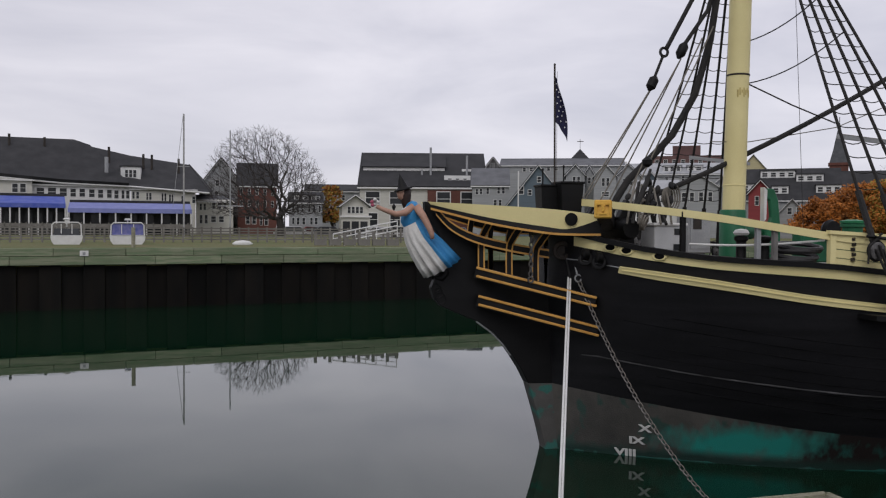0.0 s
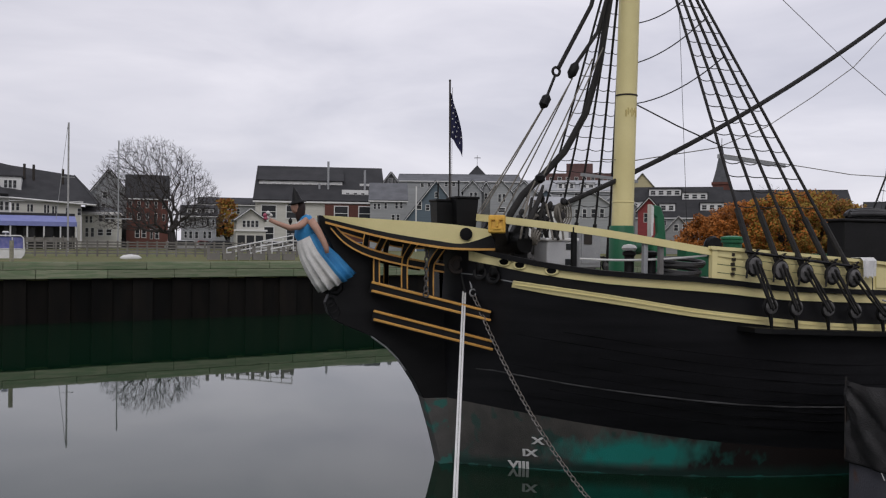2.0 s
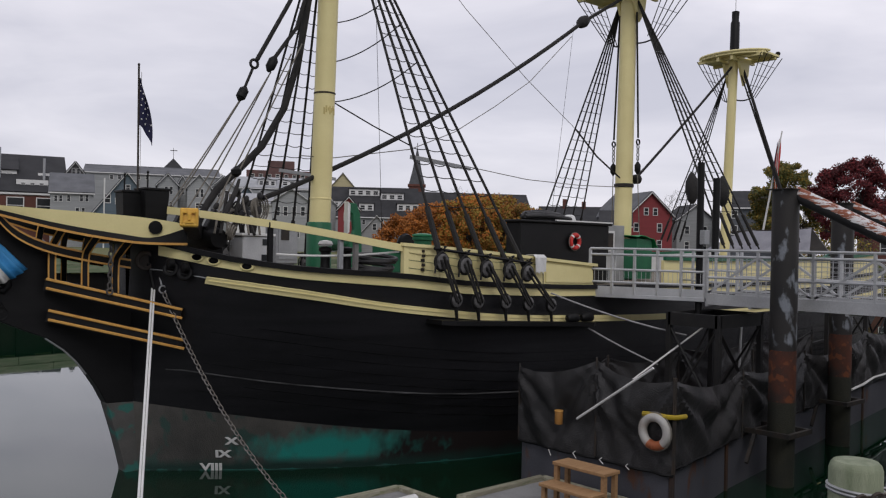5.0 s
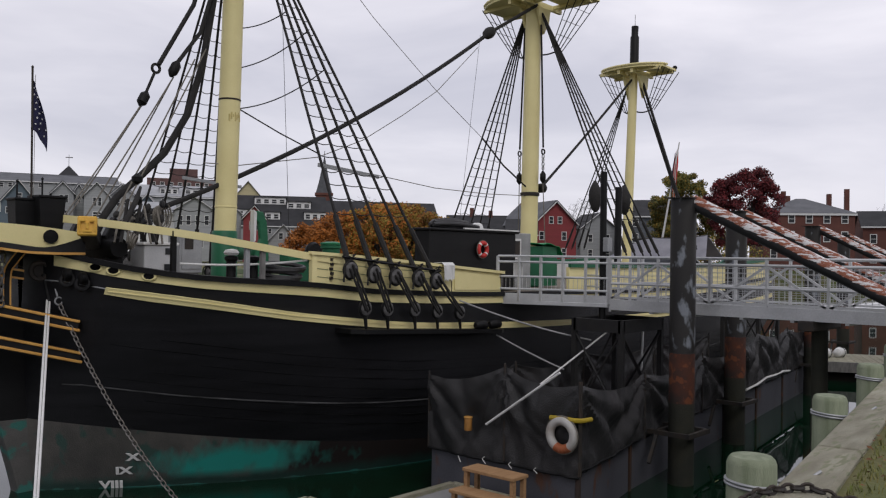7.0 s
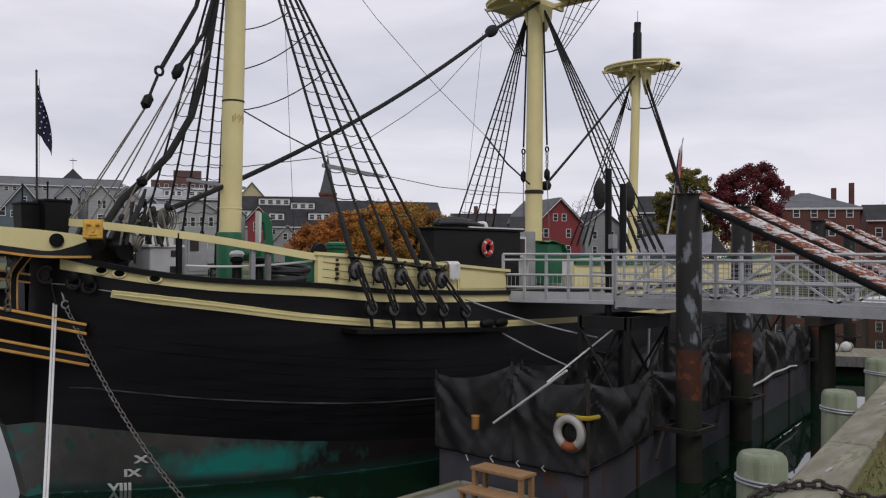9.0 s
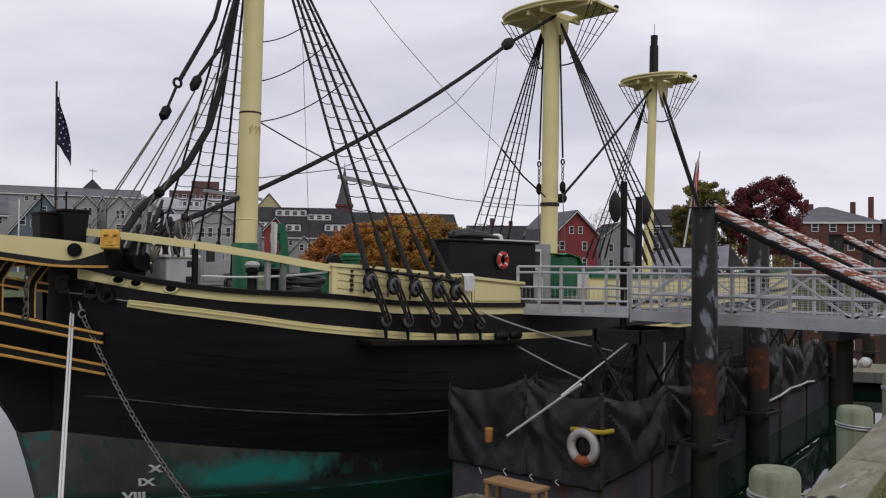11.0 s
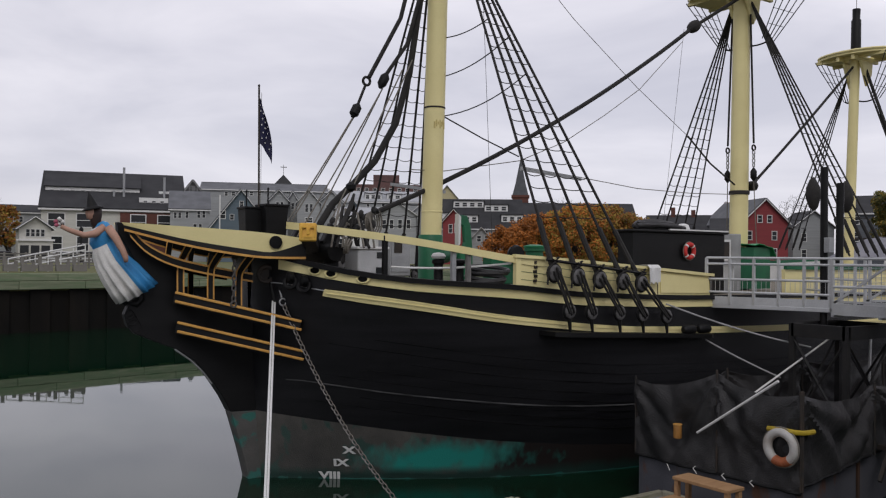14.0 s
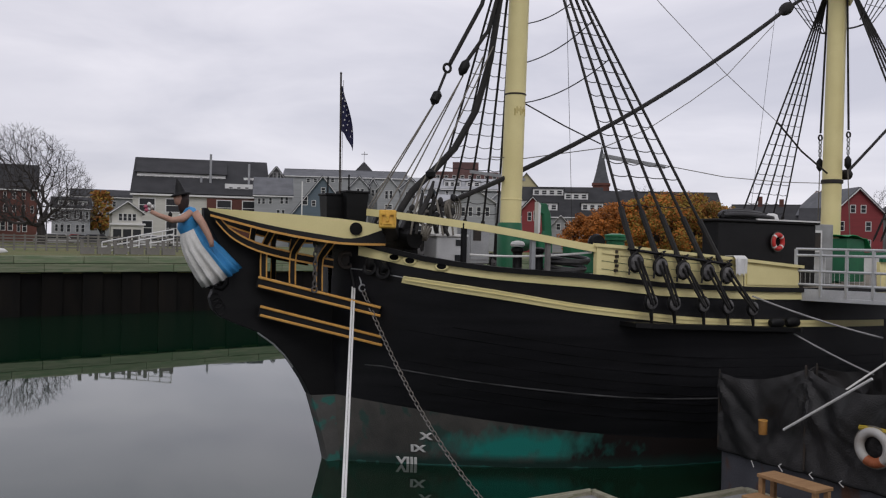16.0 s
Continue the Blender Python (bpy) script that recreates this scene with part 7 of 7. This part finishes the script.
town_house("dormered_row", "dark-roofed houses with white boxed dormers", 37.41, 170, 17.15, 16, 6.87, 6.19, CLAPG, SLATE, "x", [(-6.48, 5.72, 0.67, 1.0), (-2.05, 5.79, 0.66, 1.0), (0.17, 5.88, 0.66, 1.11), (1.49, 5.9, 0.66, 1.11), (4.15, 5.94, 0.66, 1.11), (6.14, 5.97, 0.66, 1.1)], [(-2.1, 11.88, 6.09, 1.44, 4), (3.48, 11.07, 4.64, 1.44, 3), (6.58, 8.85, 4.2, 1.55, 3), (-1.61, 8.73, 2.88, 1.55, 2), (-6.92, 9.25, 2.88, 1.44, 2)])
town_house("dormered_house", "white trimmed dark-roofed house before the row", 37.58, 158, 5.35, 10, 3.61, 3.09, CLAPG, SLATE, "y", [(-0.41, 4.63, 0.82, 1.23), (1.03, 4.65, 0.82, 1.23)], [])
town_house("yellow_house", "pale yellow gabled house behind the mast", 35.30, 215, 5.32, 8, 15.78, 3.22, CLAPY, SLATE, "y", [(0.0, 14.8, 0.84, 1.4)], [])
# cupola with a weather vane
cu = place(thing("cupola", "dark roofed cupola with weather vane", "cupola"), 24.6, 175, 0, 3.72)
part("base", Shape().box((-4.5, 0, 0), (9, 9, 14.6)), CLAPG, cu)
part("white_band", Shape().box((-5, -.2, 13.6), (9.2, 0, 14.7)), TRIM, cu)
part("roof", Shape().add([(-2.6, 1, 14.6), (2.6, 1, 14.6), (2.6, 6, 14.6), (-2.6, 6, 14.6), (0, 3.5, 17.6)], [(0, 1, 4), (1, 2, 4), (2, 3, 4), (3, 0, 4)]), SLATE, cu)
part("vane", Shape().tube([(0, 3.5, 17.4), (0, 3.5, 19.6)], .045, 5), IRON, cu)
part("vane_arrow", Shape().bar((-.6, 3.5, 19.1), (.7, 3.5, 19.1), .04, .14), IRON, cu)
# brick tower block
# distance haze is mixed into this brick's colour
FARBRICK = material("hazed_brick", (0.17, 0.095, 0.09), (0.12, 0.07, 0.068), 0.9, scale=.4, fine=3)
tb = place(thing("brick_tower_block", "distant red brick apartment block", "building"), 31.2, 300)
part("wall", Shape().box((-11, 0, 0), (12, 14, 26)), FARBRICK, tb)
part("penthouse", Shape().box((-4, 2, 26), (5, 10, 29.5)), FARBRICK, tb)
for r in range(3):
    for i in range(8):
        window(-9 + i * 2.8, 24 - r * 3, 1.4, 1.5, 0, tb)
# church
cs = place(thing("church_steeple", "brick church tower with tall slate spire", "church"), 40.15, 260)
part("tower", Shape().box((-2.4, 0, 0), (2.4, 4.8, 19.2)), BRICK, cs)
part("cornice", Shape().box((-2.7, -.3, 19.2), (2.7, 5.1, 19.9)), BRICK, cs)
part("spire", Shape().add([(-2.4, 0, 19.9), (2.4, 0, 19.9), (2.4, 4.8, 19.9), (-2.4, 4.8, 19.9), (-1.5, .9, 23.5), (1.5, .9, 23.5), (1.5, 3.9, 23.5), (-1.5, 3.9, 23.5), (0, 2.4, 31.5)], [(0, 1, 5, 4), (1, 2, 6, 5), (2, 3, 7, 6), (3, 0, 4, 7), (4, 5, 8), (5, 6, 8), (6, 7, 8), (7, 4, 8)]), material("grey_slate_spire", (0.10, 0.105, 0.115), None, 0.8, scale=1), cs)
part("finial", Shape().tube([(0, 2.4, 31.3), (0, 2.4, 32.6)], .1, 5), IRON, cs)
house("dark_hall", "long dark slate roofed hall", 43.6, 170, 26, 14, 6.5, 5.6, SLATE, SLATE, 'x', (), turn=10, trim=False)
# right-hand houses
GREYWALL = material("slate_grey_clapboard", (0.15, 0.16, 0.18), (0.11, 0.12, 0.135), 0.8, scale=.5, stretch=(.3, .3, 6), fine=8)
house("red_house", "dark red clapboard house with grey roof", 55.4, 128, 6.8, 13, 6.3, 3.3, CLAPR, ROOFG, 'y', [(6.9, 2, .75, 1.1, -.7, .7), (4.6, 2, .8, 1.3, -2.2, 1.4), (2.2, 2, .8, 1.3, -2.2, 1.4)], turn=26, chimneys=((1.6, 9, 7.5, 2.4),))
house("pale_house", "pale grey house with steep roof", 58.2, 140, 6, 8, 6.2, 2.4, CLAPG, SLATE, 'y', [(4.6, 2, .8, 1.3, -1.4, 1.4), (2.2, 2, .8, 1.3, -1.4, 1.4)], turn=20)
house("chimney_house", "yellow house with two brick chimneys", 50.4, 135, 10, 8, 5.4, 2.4, CLAPY, SLATE, 'x', [(3.4, 3, .9, 1.3, -3, 3)], chimneys=((-1.2, 4, 6.0, 3.2), (1.8, 4, 5.8, 3.0)))
house("white_house", "white house front behind the mainmast", 53.2, 120, 4, 8, 4.6, 2.0, CLAPW, SLATE, 'x', [(3.2, 2, .8, 1.3, -1, 1)])
house("grey_three_storey", "dark grey three-storey house with white windows", 61.7, 135, 8.2, 9, 8.0, 2.6, GREYWALL, SLATE, 'x', [(6.9, 3, .95, 1.2, -2.8, 2.8), (4.6, 3, .95, 1.4, -2.8, 2.8), (2.2, 3, .95, 1.4, -2.8, 2.8)], turn=-4)
house("brick_mansion", "three-storey brick mansion with hipped roof and tall chimneys", 70.9, 140, 12.9, 11, 8.6, 2.5, BRICK, ROOFG, 'hip', [(7.7, 5, 1.0, 1.3, -5, 5), (5.1, 5, 1.0, 1.6, -5, 5), (2.3, 5, 1.0, 1.7, -5, 5)], turn=14,
      chimneys=((-6.3, 3, 8.0, 4.4), (-2.6, 5, 9.0, 3.2), (-1.6, 6.5, 9.0, 2.6), (4.1, 5, 9.0, 2.8), (6.1, 3, 8.2, 4.2)))
house("brick_row", "brick house row beyond the mansion", 76.5, 150, 14, 10, 7, 2.5, BRICK, SLATE, 'x', [(5, 5, 1, 1.5, -5.5, 5.5), (2, 5, 1, 1.5, -5.5, 5.5)], turn=10)

# ---- trees ----
BARK = material("grey_bark", (0.065, 0.056, 0.053), (0.045, 0.04, 0.038), 0.9, scale=2, stretch=(4, 4, .6), bump=.6)


def branches(rnd, height, spread, levels, r0):
    """Limbs of a bare crown: forks that rise and spread."""
    trunk, limbs = Shape(), Shape()

    def grow(p, d, length, r, lv):
        pts = [p]
        q, dd = p.copy(), d.copy()
        for k in range(3):
            dd = (dd + Vector((rnd.uniform(-.22, .22), rnd.uniform(-.22, .22), rnd.uniform(-.05, .14)))).normalized()
            q = q + dd * length / 3
            pts.append(q.copy())
        (trunk if lv == levels else limbs).tube(pts, r, 7 if lv > 2 else 4, r1=r * .62, cap=False)
        if lv == 0:
            return
        for k in range(3 if lv > 1 else 9):
            a = rnd.uniform(0, 6.28)
            tilt = rnd.uniform(.35, .85) * spread
            side_v = Vector((math.cos(a), math.sin(a), 0))
            nd = (dd * math.cos(tilt) + side_v * math.sin(tilt)).normalized()
            grow(pts[-1] if k < 2 else pts[1 + k % 2], nd, length * rnd.uniform(.66, .86), max(.014, r * .6), lv - 1)
    grow(Vector((0, 0, 0)), Vector((0, 0, 1)), height * .27, r0, levels)
    return trunk, limbs


def bare_crown(rnd, height, width, lean, count):
    """A leafless dome: limbs fork from the nearest wood towards points spread through the crown, thinning to twigs."""
    fork = height * .2
    nodes = [Vector((0, 0, 0)), Vector((0, 0, fork * .5)), Vector((lean * .04, 0, fork))]
    above = [-1, 0, 1]
    goals = []
    while len(goals) < count:
        p = Vector((rnd.uniform(-1, 1), rnd.uniform(-1, 1), rnd.uniform(-.35, 1)))
        if .25 < p.length < 1 and rnd.random() < p.length ** 1.3:
            goals.append(Vector((p.x * width / 2 + lean * (.6 + .4 * p.z), p.y * width / 2, height * (.42 + .58 * p.z))))
    goals.sort(key=lambda q: (q - nodes[2]).length + rnd.uniform(-.06, .06) * height)
    spots = np.zeros((count * 12, 3))
    used = 3
    spots[:3] = [tuple(p) for p in nodes]
    run = np.zeros(count * 12)
    for g in goals:
        d = np.linalg.norm(spots[2:used] - np.array(g), axis=1)
        k = int((d + .42 * run[2:used]).argmin()) + 2
        span = float(d[k - 2])
        steps = max(1, min(10, int(span / (height * .05))))
        a = nodes[k]
        bow = Vector((rnd.uniform(-.1, .1), rnd.uniform(-.1, .1), rnd.uniform(-.12, .04))) * span
        for i in range(1, steps + 1):
            u = i / steps
            nodes.append(a.lerp(g, u) + bow * 4 * u * (1 - u))
            above.append(k)
            k = len(nodes) - 1
            spots[used] = nodes[-1]
            run[used] = run[above[k]] + span / steps
            used += 1
    load = [0.0] * len(nodes)
    for i in range(len(nodes) - 1, 0, -1):
        load[i] = load[i] or 1.0
        load[above[i]] += load[i]
    trunk, limbs = Shape(), Shape()
    size = height * .00095
    for i in range(1, len(nodes)):
        r0, r1 = size * load[above[i]] ** .5, size * load[i] ** .5
        a = nodes[above[i]]
        (trunk if i < 3 else limbs).tube([a, nodes[i]], min(r0, r1 * 1.5), 8 if i < 3 else 5 if load[i] > 12 else 3, r1=r1, cap=False)
        if load[i] <= 2:
            way = (nodes[i] - a).normalized()
            for k in range(3):
                tip = nodes[i] + (way + Vector((rnd.uniform(-.7, .7), rnd.uniform(-.7, .7), rnd.uniform(-.2, .7)))).normalized() * height * rnd.uniform(.03, .06)
                limbs.tube([nodes[i], tip], size * .9, 3, r1=size * .5, cap=False)
    return trunk, limbs


def bare_tree(b, d, height, seed, label, z=GZF, width=10.0, lean=0.0, count=700):
    ob = place(thing("bare_tree", label, "tree", "waterfront trees"), b, d, 0, z)
    t, l = bare_crown(random.Random(seed), height, width, lean, count)
    for name, sh in (("trunk", t), ("crown", l)):
        me = bpy.data.meshes.new(name)
        me.from_pydata(sh.v, [], sh.f)
        me.materials.append(BARK)
        ob_p = new(name, me)
        ob_p.parent = ob
    return ob


def leafy_tree(b, d, height, width, seed, mats, label, low=.25, n=9000, leaf=.42):
    ob = place(thing("autumn_tree", label, "tree", "waterfront trees"), b, d, 0, GZF)
    rnd = random.Random(seed)
    t, l = branches(rnd, height * .9, .9, 3, .2)
    part("trunk", t, BARK, ob, smooth=True)
    part("limbs", l, BARK, ob)
    clumps = []
    for k in range(150):
        a, u = rnd.uniform(0, 6.28), rnd.random()
        z = height * (low + (1 - low) * (.08 + .84 * u))
        rr = width / 2 * math.sqrt(max(.05, 1 - ((u - .42) / .62) ** 2)) * rnd.random() ** .45
        clumps.append((Vector((rr * math.cos(a), rr * math.sin(a), z)), rnd.uniform(.12, .2) * width * .5))
    for mi, mt in enumerate(mats):
        sh = Shape()
        for i in range(n // len(mats)):
            c, r = clumps[rnd.randrange(len(clumps))]
            v = Vector((rnd.gauss(0, 1), rnd.gauss(0, 1), rnd.gauss(0, 1))).normalized() * r * rnd.random() ** .45 * 1.1
            p = c + Vector((v.x, v.y, v.z * .75))
            u1 = Vector((rnd.gauss(0, 1), rnd.gauss(0, 1), rnd.gauss(0, 1))).normalized()
            u2 = u1.orthogonal().normalized()
            s = leaf * rnd.uniform(.5, 1.1)
            sh.add([p - u1 * s * .5, p + u2 * s * .32, p + u1 * s * .5, p - u2 * s * .32], [(0, 1, 2, 3)])
        me = bpy.data.meshes.new("crown")
        me.from_pydata(sh.v, [], sh.f)
        me.materials.append(mt)
        cr = new("crown", me)
        cr.parent = ob
    return ob


def leafmat(name, c):
    return material(name, c, tuple(v * .55 for v in c), 0.8, scale=.5, fine=3, bump=0)


ORANGE, RUSTL, OLIVE, MAROON, YOLIVE = leafmat("orange_leaves", (0.60, 0.20, 0.03)), leafmat("rust_leaves", (0.38, 0.14, 0.025)), leafmat("olive_leaves", (0.36, 0.24, 0.035)), leafmat("maroon_leaves", (0.20, 0.02, 0.024)), leafmat("yellow_green_leaves", (0.145, 0.15, 0.035))
DMAROON = leafmat("dark_maroon_leaves", (0.09, 0.014, 0.018))
bare_tree(5.05, 86, 10.9, 11, "large leafless tree on the waterfront", width=11.5, lean=-2.0, count=2400)
leafy_tree(8.3, 105, 6.6, 3.6, 2, (OLIVE, RUSTL), "small golden autumn tree between houses", n=2000)
for b, d, h, w, sd, ms in ((39.6, 78, 4.1, 6, 3, (RUSTL, ORANGE)), (41.6, 76, 5.2, 6.5, 4, (ORANGE, RUSTL)), (43.8, 74, 5.9, 6.5, 5, (ORANGE, OLIVE)), (45.8, 76, 6.1, 6.5, 6, (OLIVE, RUSTL)), (47.6, 78, 5.0, 5.5, 7, (OLIVE, RUSTL)), (44.5, 120, 9.0, 7, 8, (RUSTL, OLIVE))):
    leafy_tree(b, d, h, w, sd, ms, "round autumn tree with orange and olive leaves", low=.1, n=11000, leaf=.27)
leafy_tree(63.4, 112, 12.7, 7.8, 9, (YOLIVE, YOLIVE, OLIVE), "tall yellow-green autumn tree", low=.1, n=26000, leaf=.34)
leafy_tree(67.2, 108, 12.6, 9.0, 10, (MAROON, DMAROON), "large dark red maple tree", low=.2, n=26000, leaf=.34)
leafy_tree(53.5, 165, 12.5, 6, 12, (DMAROON, RUSTL), "slender dark red tree behind houses", low=.2, n=3000)
leafy_tree(65.0, 135, 6.5, 16, 14, (OLIVE, YOLIVE), "low hedge of olive autumn shrubs", low=.05, n=5000)
bare_tree(57.2, 170, 13, 21, "leafless tree behind the red house", width=9.0, count=500)
bare_tree(43.0, 200, 15, 22, "distant leafless tree behind the town", width=11.0, count=500)
bare_tree(75.5, 170, 12, 23, "distant leafless tree behind the town", width=11.0, count=500)

# ---- things on the far wharf ----
def motor_boat(b, d, w, cover):
    ob = place(thing("motor_boat", "white motor boat with " + ("blue canvas cockpit cover" if cover else "clear canopy frame") + " laid up ashore", "boat", "boats ashore"), b, d, 0, GZF)
    ob.scale = (.7, .7, .7)
    rows = []
    for z, s in ((0.0, .8), (.35, .95), (.75, 1.0), (.9, 1.0)):
        rows.append([(-w / 2 * s, 0, z), (-w / 2 * s, 4, z), (-w * .3 * s, 6, z + .1), (0, 7.2, z + .2), (w * .3 * s, 6, z + .1), (w / 2 * s, 4, z), (w / 2 * s, 0, z)])
    part("hull", Shape().grid(rows, closed=True), WHITE, ob, smooth=True)
    part("deck", Shape().slab([(-w / 2, 0), (w / 2, 0), (w / 2, 4), (0, 7), (-w / 2, 4)], .85, .92), WHITE, ob)
    frame_s = [(-w / 2 + .1, .3, .9), (-w / 2 + .15, .3, 2.0), (-w / 2 + .4, .3, 2.25), (w / 2 - .4, .3, 2.25), (w / 2 - .15, .3, 2.0), (w / 2 - .1, .3, .9)]
    part("canopy_frame", Shape().tube(frame_s, .07, 6), WHITE, ob)
    if cover:
        part("canopy", Shape().box((-w / 2 + .2, .4, 1.0), (w / 2 - .2, 3.2, 2.15)), material("blue_canvas", (0.10, 0.12, 0.36), (0.2, 0.2, 0.42), .7, scale=3), ob, "blue canvas cockpit cover")
    else:
        part("windscreen", Shape().add([(-w / 2 + .2, 2.6, .92), (w / 2 - .2, 2.6, .92), (w / 2 - .35, 3.0, 1.6), (-w / 2 + .35, 3.0, 1.6)], [(0, 1, 2, 3)]), GLASSD, ob, "low windscreen", solid=.03)
    for i in range(2):
        part("window_bar", Shape().box((-w / 6 + w / 3 * i - .04, .36, 1.1), (-w / 6 + w / 3 * i + .04, .4, 2.1)), TRIM, ob)
    part("radar", Shape().lathe([(.3, 0), (.35, .1), (.2, .2)], (0, 1, 2.5), 10), WHITE, ob, smooth=True)
    part("radar_post", Shape().tube([(0, 1, 2.1), (0, 1, 2.5)], .06, 6), WHITE, ob)
    part("keel_block", Shape().box((-.4, .5, -.02), (.4, 5, .05)), WOOD, ob)
    return ob


motor_boat(-7.85, 67, 3.0, False)
motor_boat(-4.37, 67, 3.5, True)
mt = place(thing("boat_mast", "tall pale sailboat mast with a furled stay", "mast"), -1.0, 78)
part("pole", Shape().tube([(0, 0, 0), (0, 0, 11.0)], .07, 8), material("pale_alloy", (0.45, 0.45, 0.45), None, .5, scale=3), mt)
part("stay", Shape().tube([(-.05, 0, 10.9), (-.9, 0, 3.0)], .02, 5), GREYM, mt)
part("spreader", Shape().bar((-.5, 0, 6.5), (.5, 0, 6.5), .05, .05), GREYM, mt)
fpole = place(thing("flag_mast", "grey pole with a crossyard on the wharf", "mast"), 1.85, 76)
part("pole", Shape().tube([(0, 0, 0), (0, 0, 9.5)], .055, 8), GREYM, fpole)
part("yard", Shape().bar((-1.0, 0, 3.1), (1.1, 0, 3.1), .08, .08), GREYM, fpole)
tp = place(thing("thin_mast", "thin white pole before the houses", "mast"), 20.6, 92)
part("pole", Shape().tube([(0, 0, 0), (0, 0, 7.4)], .07, 6), WHITE, tp)
dg = place(thing("dinghy", "upturned white dinghy on the grass", "boat"), 2.6, 66)
part("hull", Shape().lathe([(.02, -.75), (.2, -.5), (.27, 0), (.2, .5), (.02, .75)], (0, 0, .08), 14, 'x'), WHITE, dg, smooth=True)
sp = place(thing("wharf_post", "short dark post on the far wharf edge", "post"), -4.05, 57.6)
part("shaft", Shape().tube([(0, 0, -.2), (0, 0, 1.25)], .12, 8), WOOD, sp)


def fence_run(b0, b1, d, n, label):
    ob = thing("fence", label, "fence", "fences by the basin", kind="")
    pts = [Vector((*polar(b0 + (b1 - b0) * i / n, d + (4 if i > n / 2 else 0) * (i - n / 2) / n), GZF)) for i in range(n + 1)]
    for p in pts:
        part("post", Shape().box((p.x - .07, p.y - .07, p.z), (p.x + .07, p.y + .07, p.z + 1.3)), FENCEW, ob)
    for a, b in zip(pts, pts[1:]):
        for z in (.25, .48, .71, .94, 1.17):
            part("rail", Shape().bar(a + Vector((0, 0, z)), b + Vector((0, 0, z)), .05, .11), FENCEW, ob)
    return ob


fence_run(-11.5, 14, 76, 44, "grey timber dock fence behind the grass")
for i in range(6):
    x, y = polar(7.6 + i * .95, 62.5)
    ob = thing("bench_cradle", "brown stacked timber cradle on the grass", "cradle", "row of timber cradles", at=(x, y, GZF))
    part("seat", Shape().box((-.42, 0, .05), (.42, .5, .5)), FENCEW, ob)
    part("back", Shape().box((-.42, .4, .5), (-.2, .5, 1.0)), FENCEW, ob)
    part("arm", Shape().box((.25, .1, .5), (.42, .5, .7)), FENCEW, ob)
rp = thing("ramp_rail", "pale metal ramp with double handrails", "ramp")
a, b = Vector((*polar(8.4, 63), GZF + .15)), Vector((*polar(12.6, 66), GZF + 1.15))
for z in (.0, .35, .7):
    part("rail", Shape().tube([a + Vector((0, 0, z)), b + Vector((0, 0, z))], .05, 6), TRIM, rp)
for i in range(7):
    p = a.lerp(b, i / 6)
    part("upright", Shape().tube([Vector((p.x, p.y, GZF)), p + Vector((0, 0, .7))], .04, 5), TRIM, rp)
# street: parked cars and lamps as small forms
def parked_car(b, d, mat, label):
    ob = place(thing("parked_car", label, "car", "parked cars"), b, d, 4)
    part("body", Shape().slab([(-2.1, .35), (2.1, .35), (2.15, .8), (1.3, .95), (.8, 1.42), (-.9, 1.42), (-1.5, .95), (-2.15, .85)], 0, 1.7, 'y'), mat, ob, bevel=.06)
    part("window", Shape().slab([(-1.25, .95), (1.1, .95), (.72, 1.34), (-.82, 1.34)], -.02, .0, 'y'), GLASSD, ob)
    for x in (-1.3, 1.3):
        part("wheel", Shape().lathe([(.2, -.02), (.33, 0), (.33, .2), (.2, .22)], (x, -.02, .33), 14, 'y'), BLACK, ob)
    return ob


CARS = ((5.9, 96, (0.5, 0.5, 0.5), "silver parked car"), (7.2, 100, (0.25, 0.03, 0.03), "dark red parked car"), (8.1, 98, (0.06, 0.06, 0.07), "black parked car"), (11.6, 84, (0.55, 0.55, 0.55), "white parked car"), (12.9, 90, (0.08, 0.08, 0.09), "dark grey parked car"), (16.6, 92, (0.2, 0.22, 0.26), "blue-grey parked car"), (63.9, 100, (0.5, 0.5, 0.5), "silver parked car"), (66.5, 100, (0.05, 0.2, 0.15), "green parked car"))
for b, d, c, lab in CARS:
    parked_car(b, d, material(lab.replace(" ", "_"), c, None, .3, scale=2, bump=0), lab + " on the waterfront street")
for b, d in ((12.4, 82), (5.3, 95), (14.7, 90)):
    ob = place(thing("street_lamp", "black lantern street lamp on the waterfront", "lamp", "street lamps"), b, d)
    part("pole", Shape().tube([(0, 0, 0), (0, 0, 3.0)], .06, 6), BLACK, ob)
    part("lantern", Shape().lathe([(.08, 3.0), (.2, 3.3), (.12, 3.5), (.02, 3.6)], n=8), BLACK, ob)
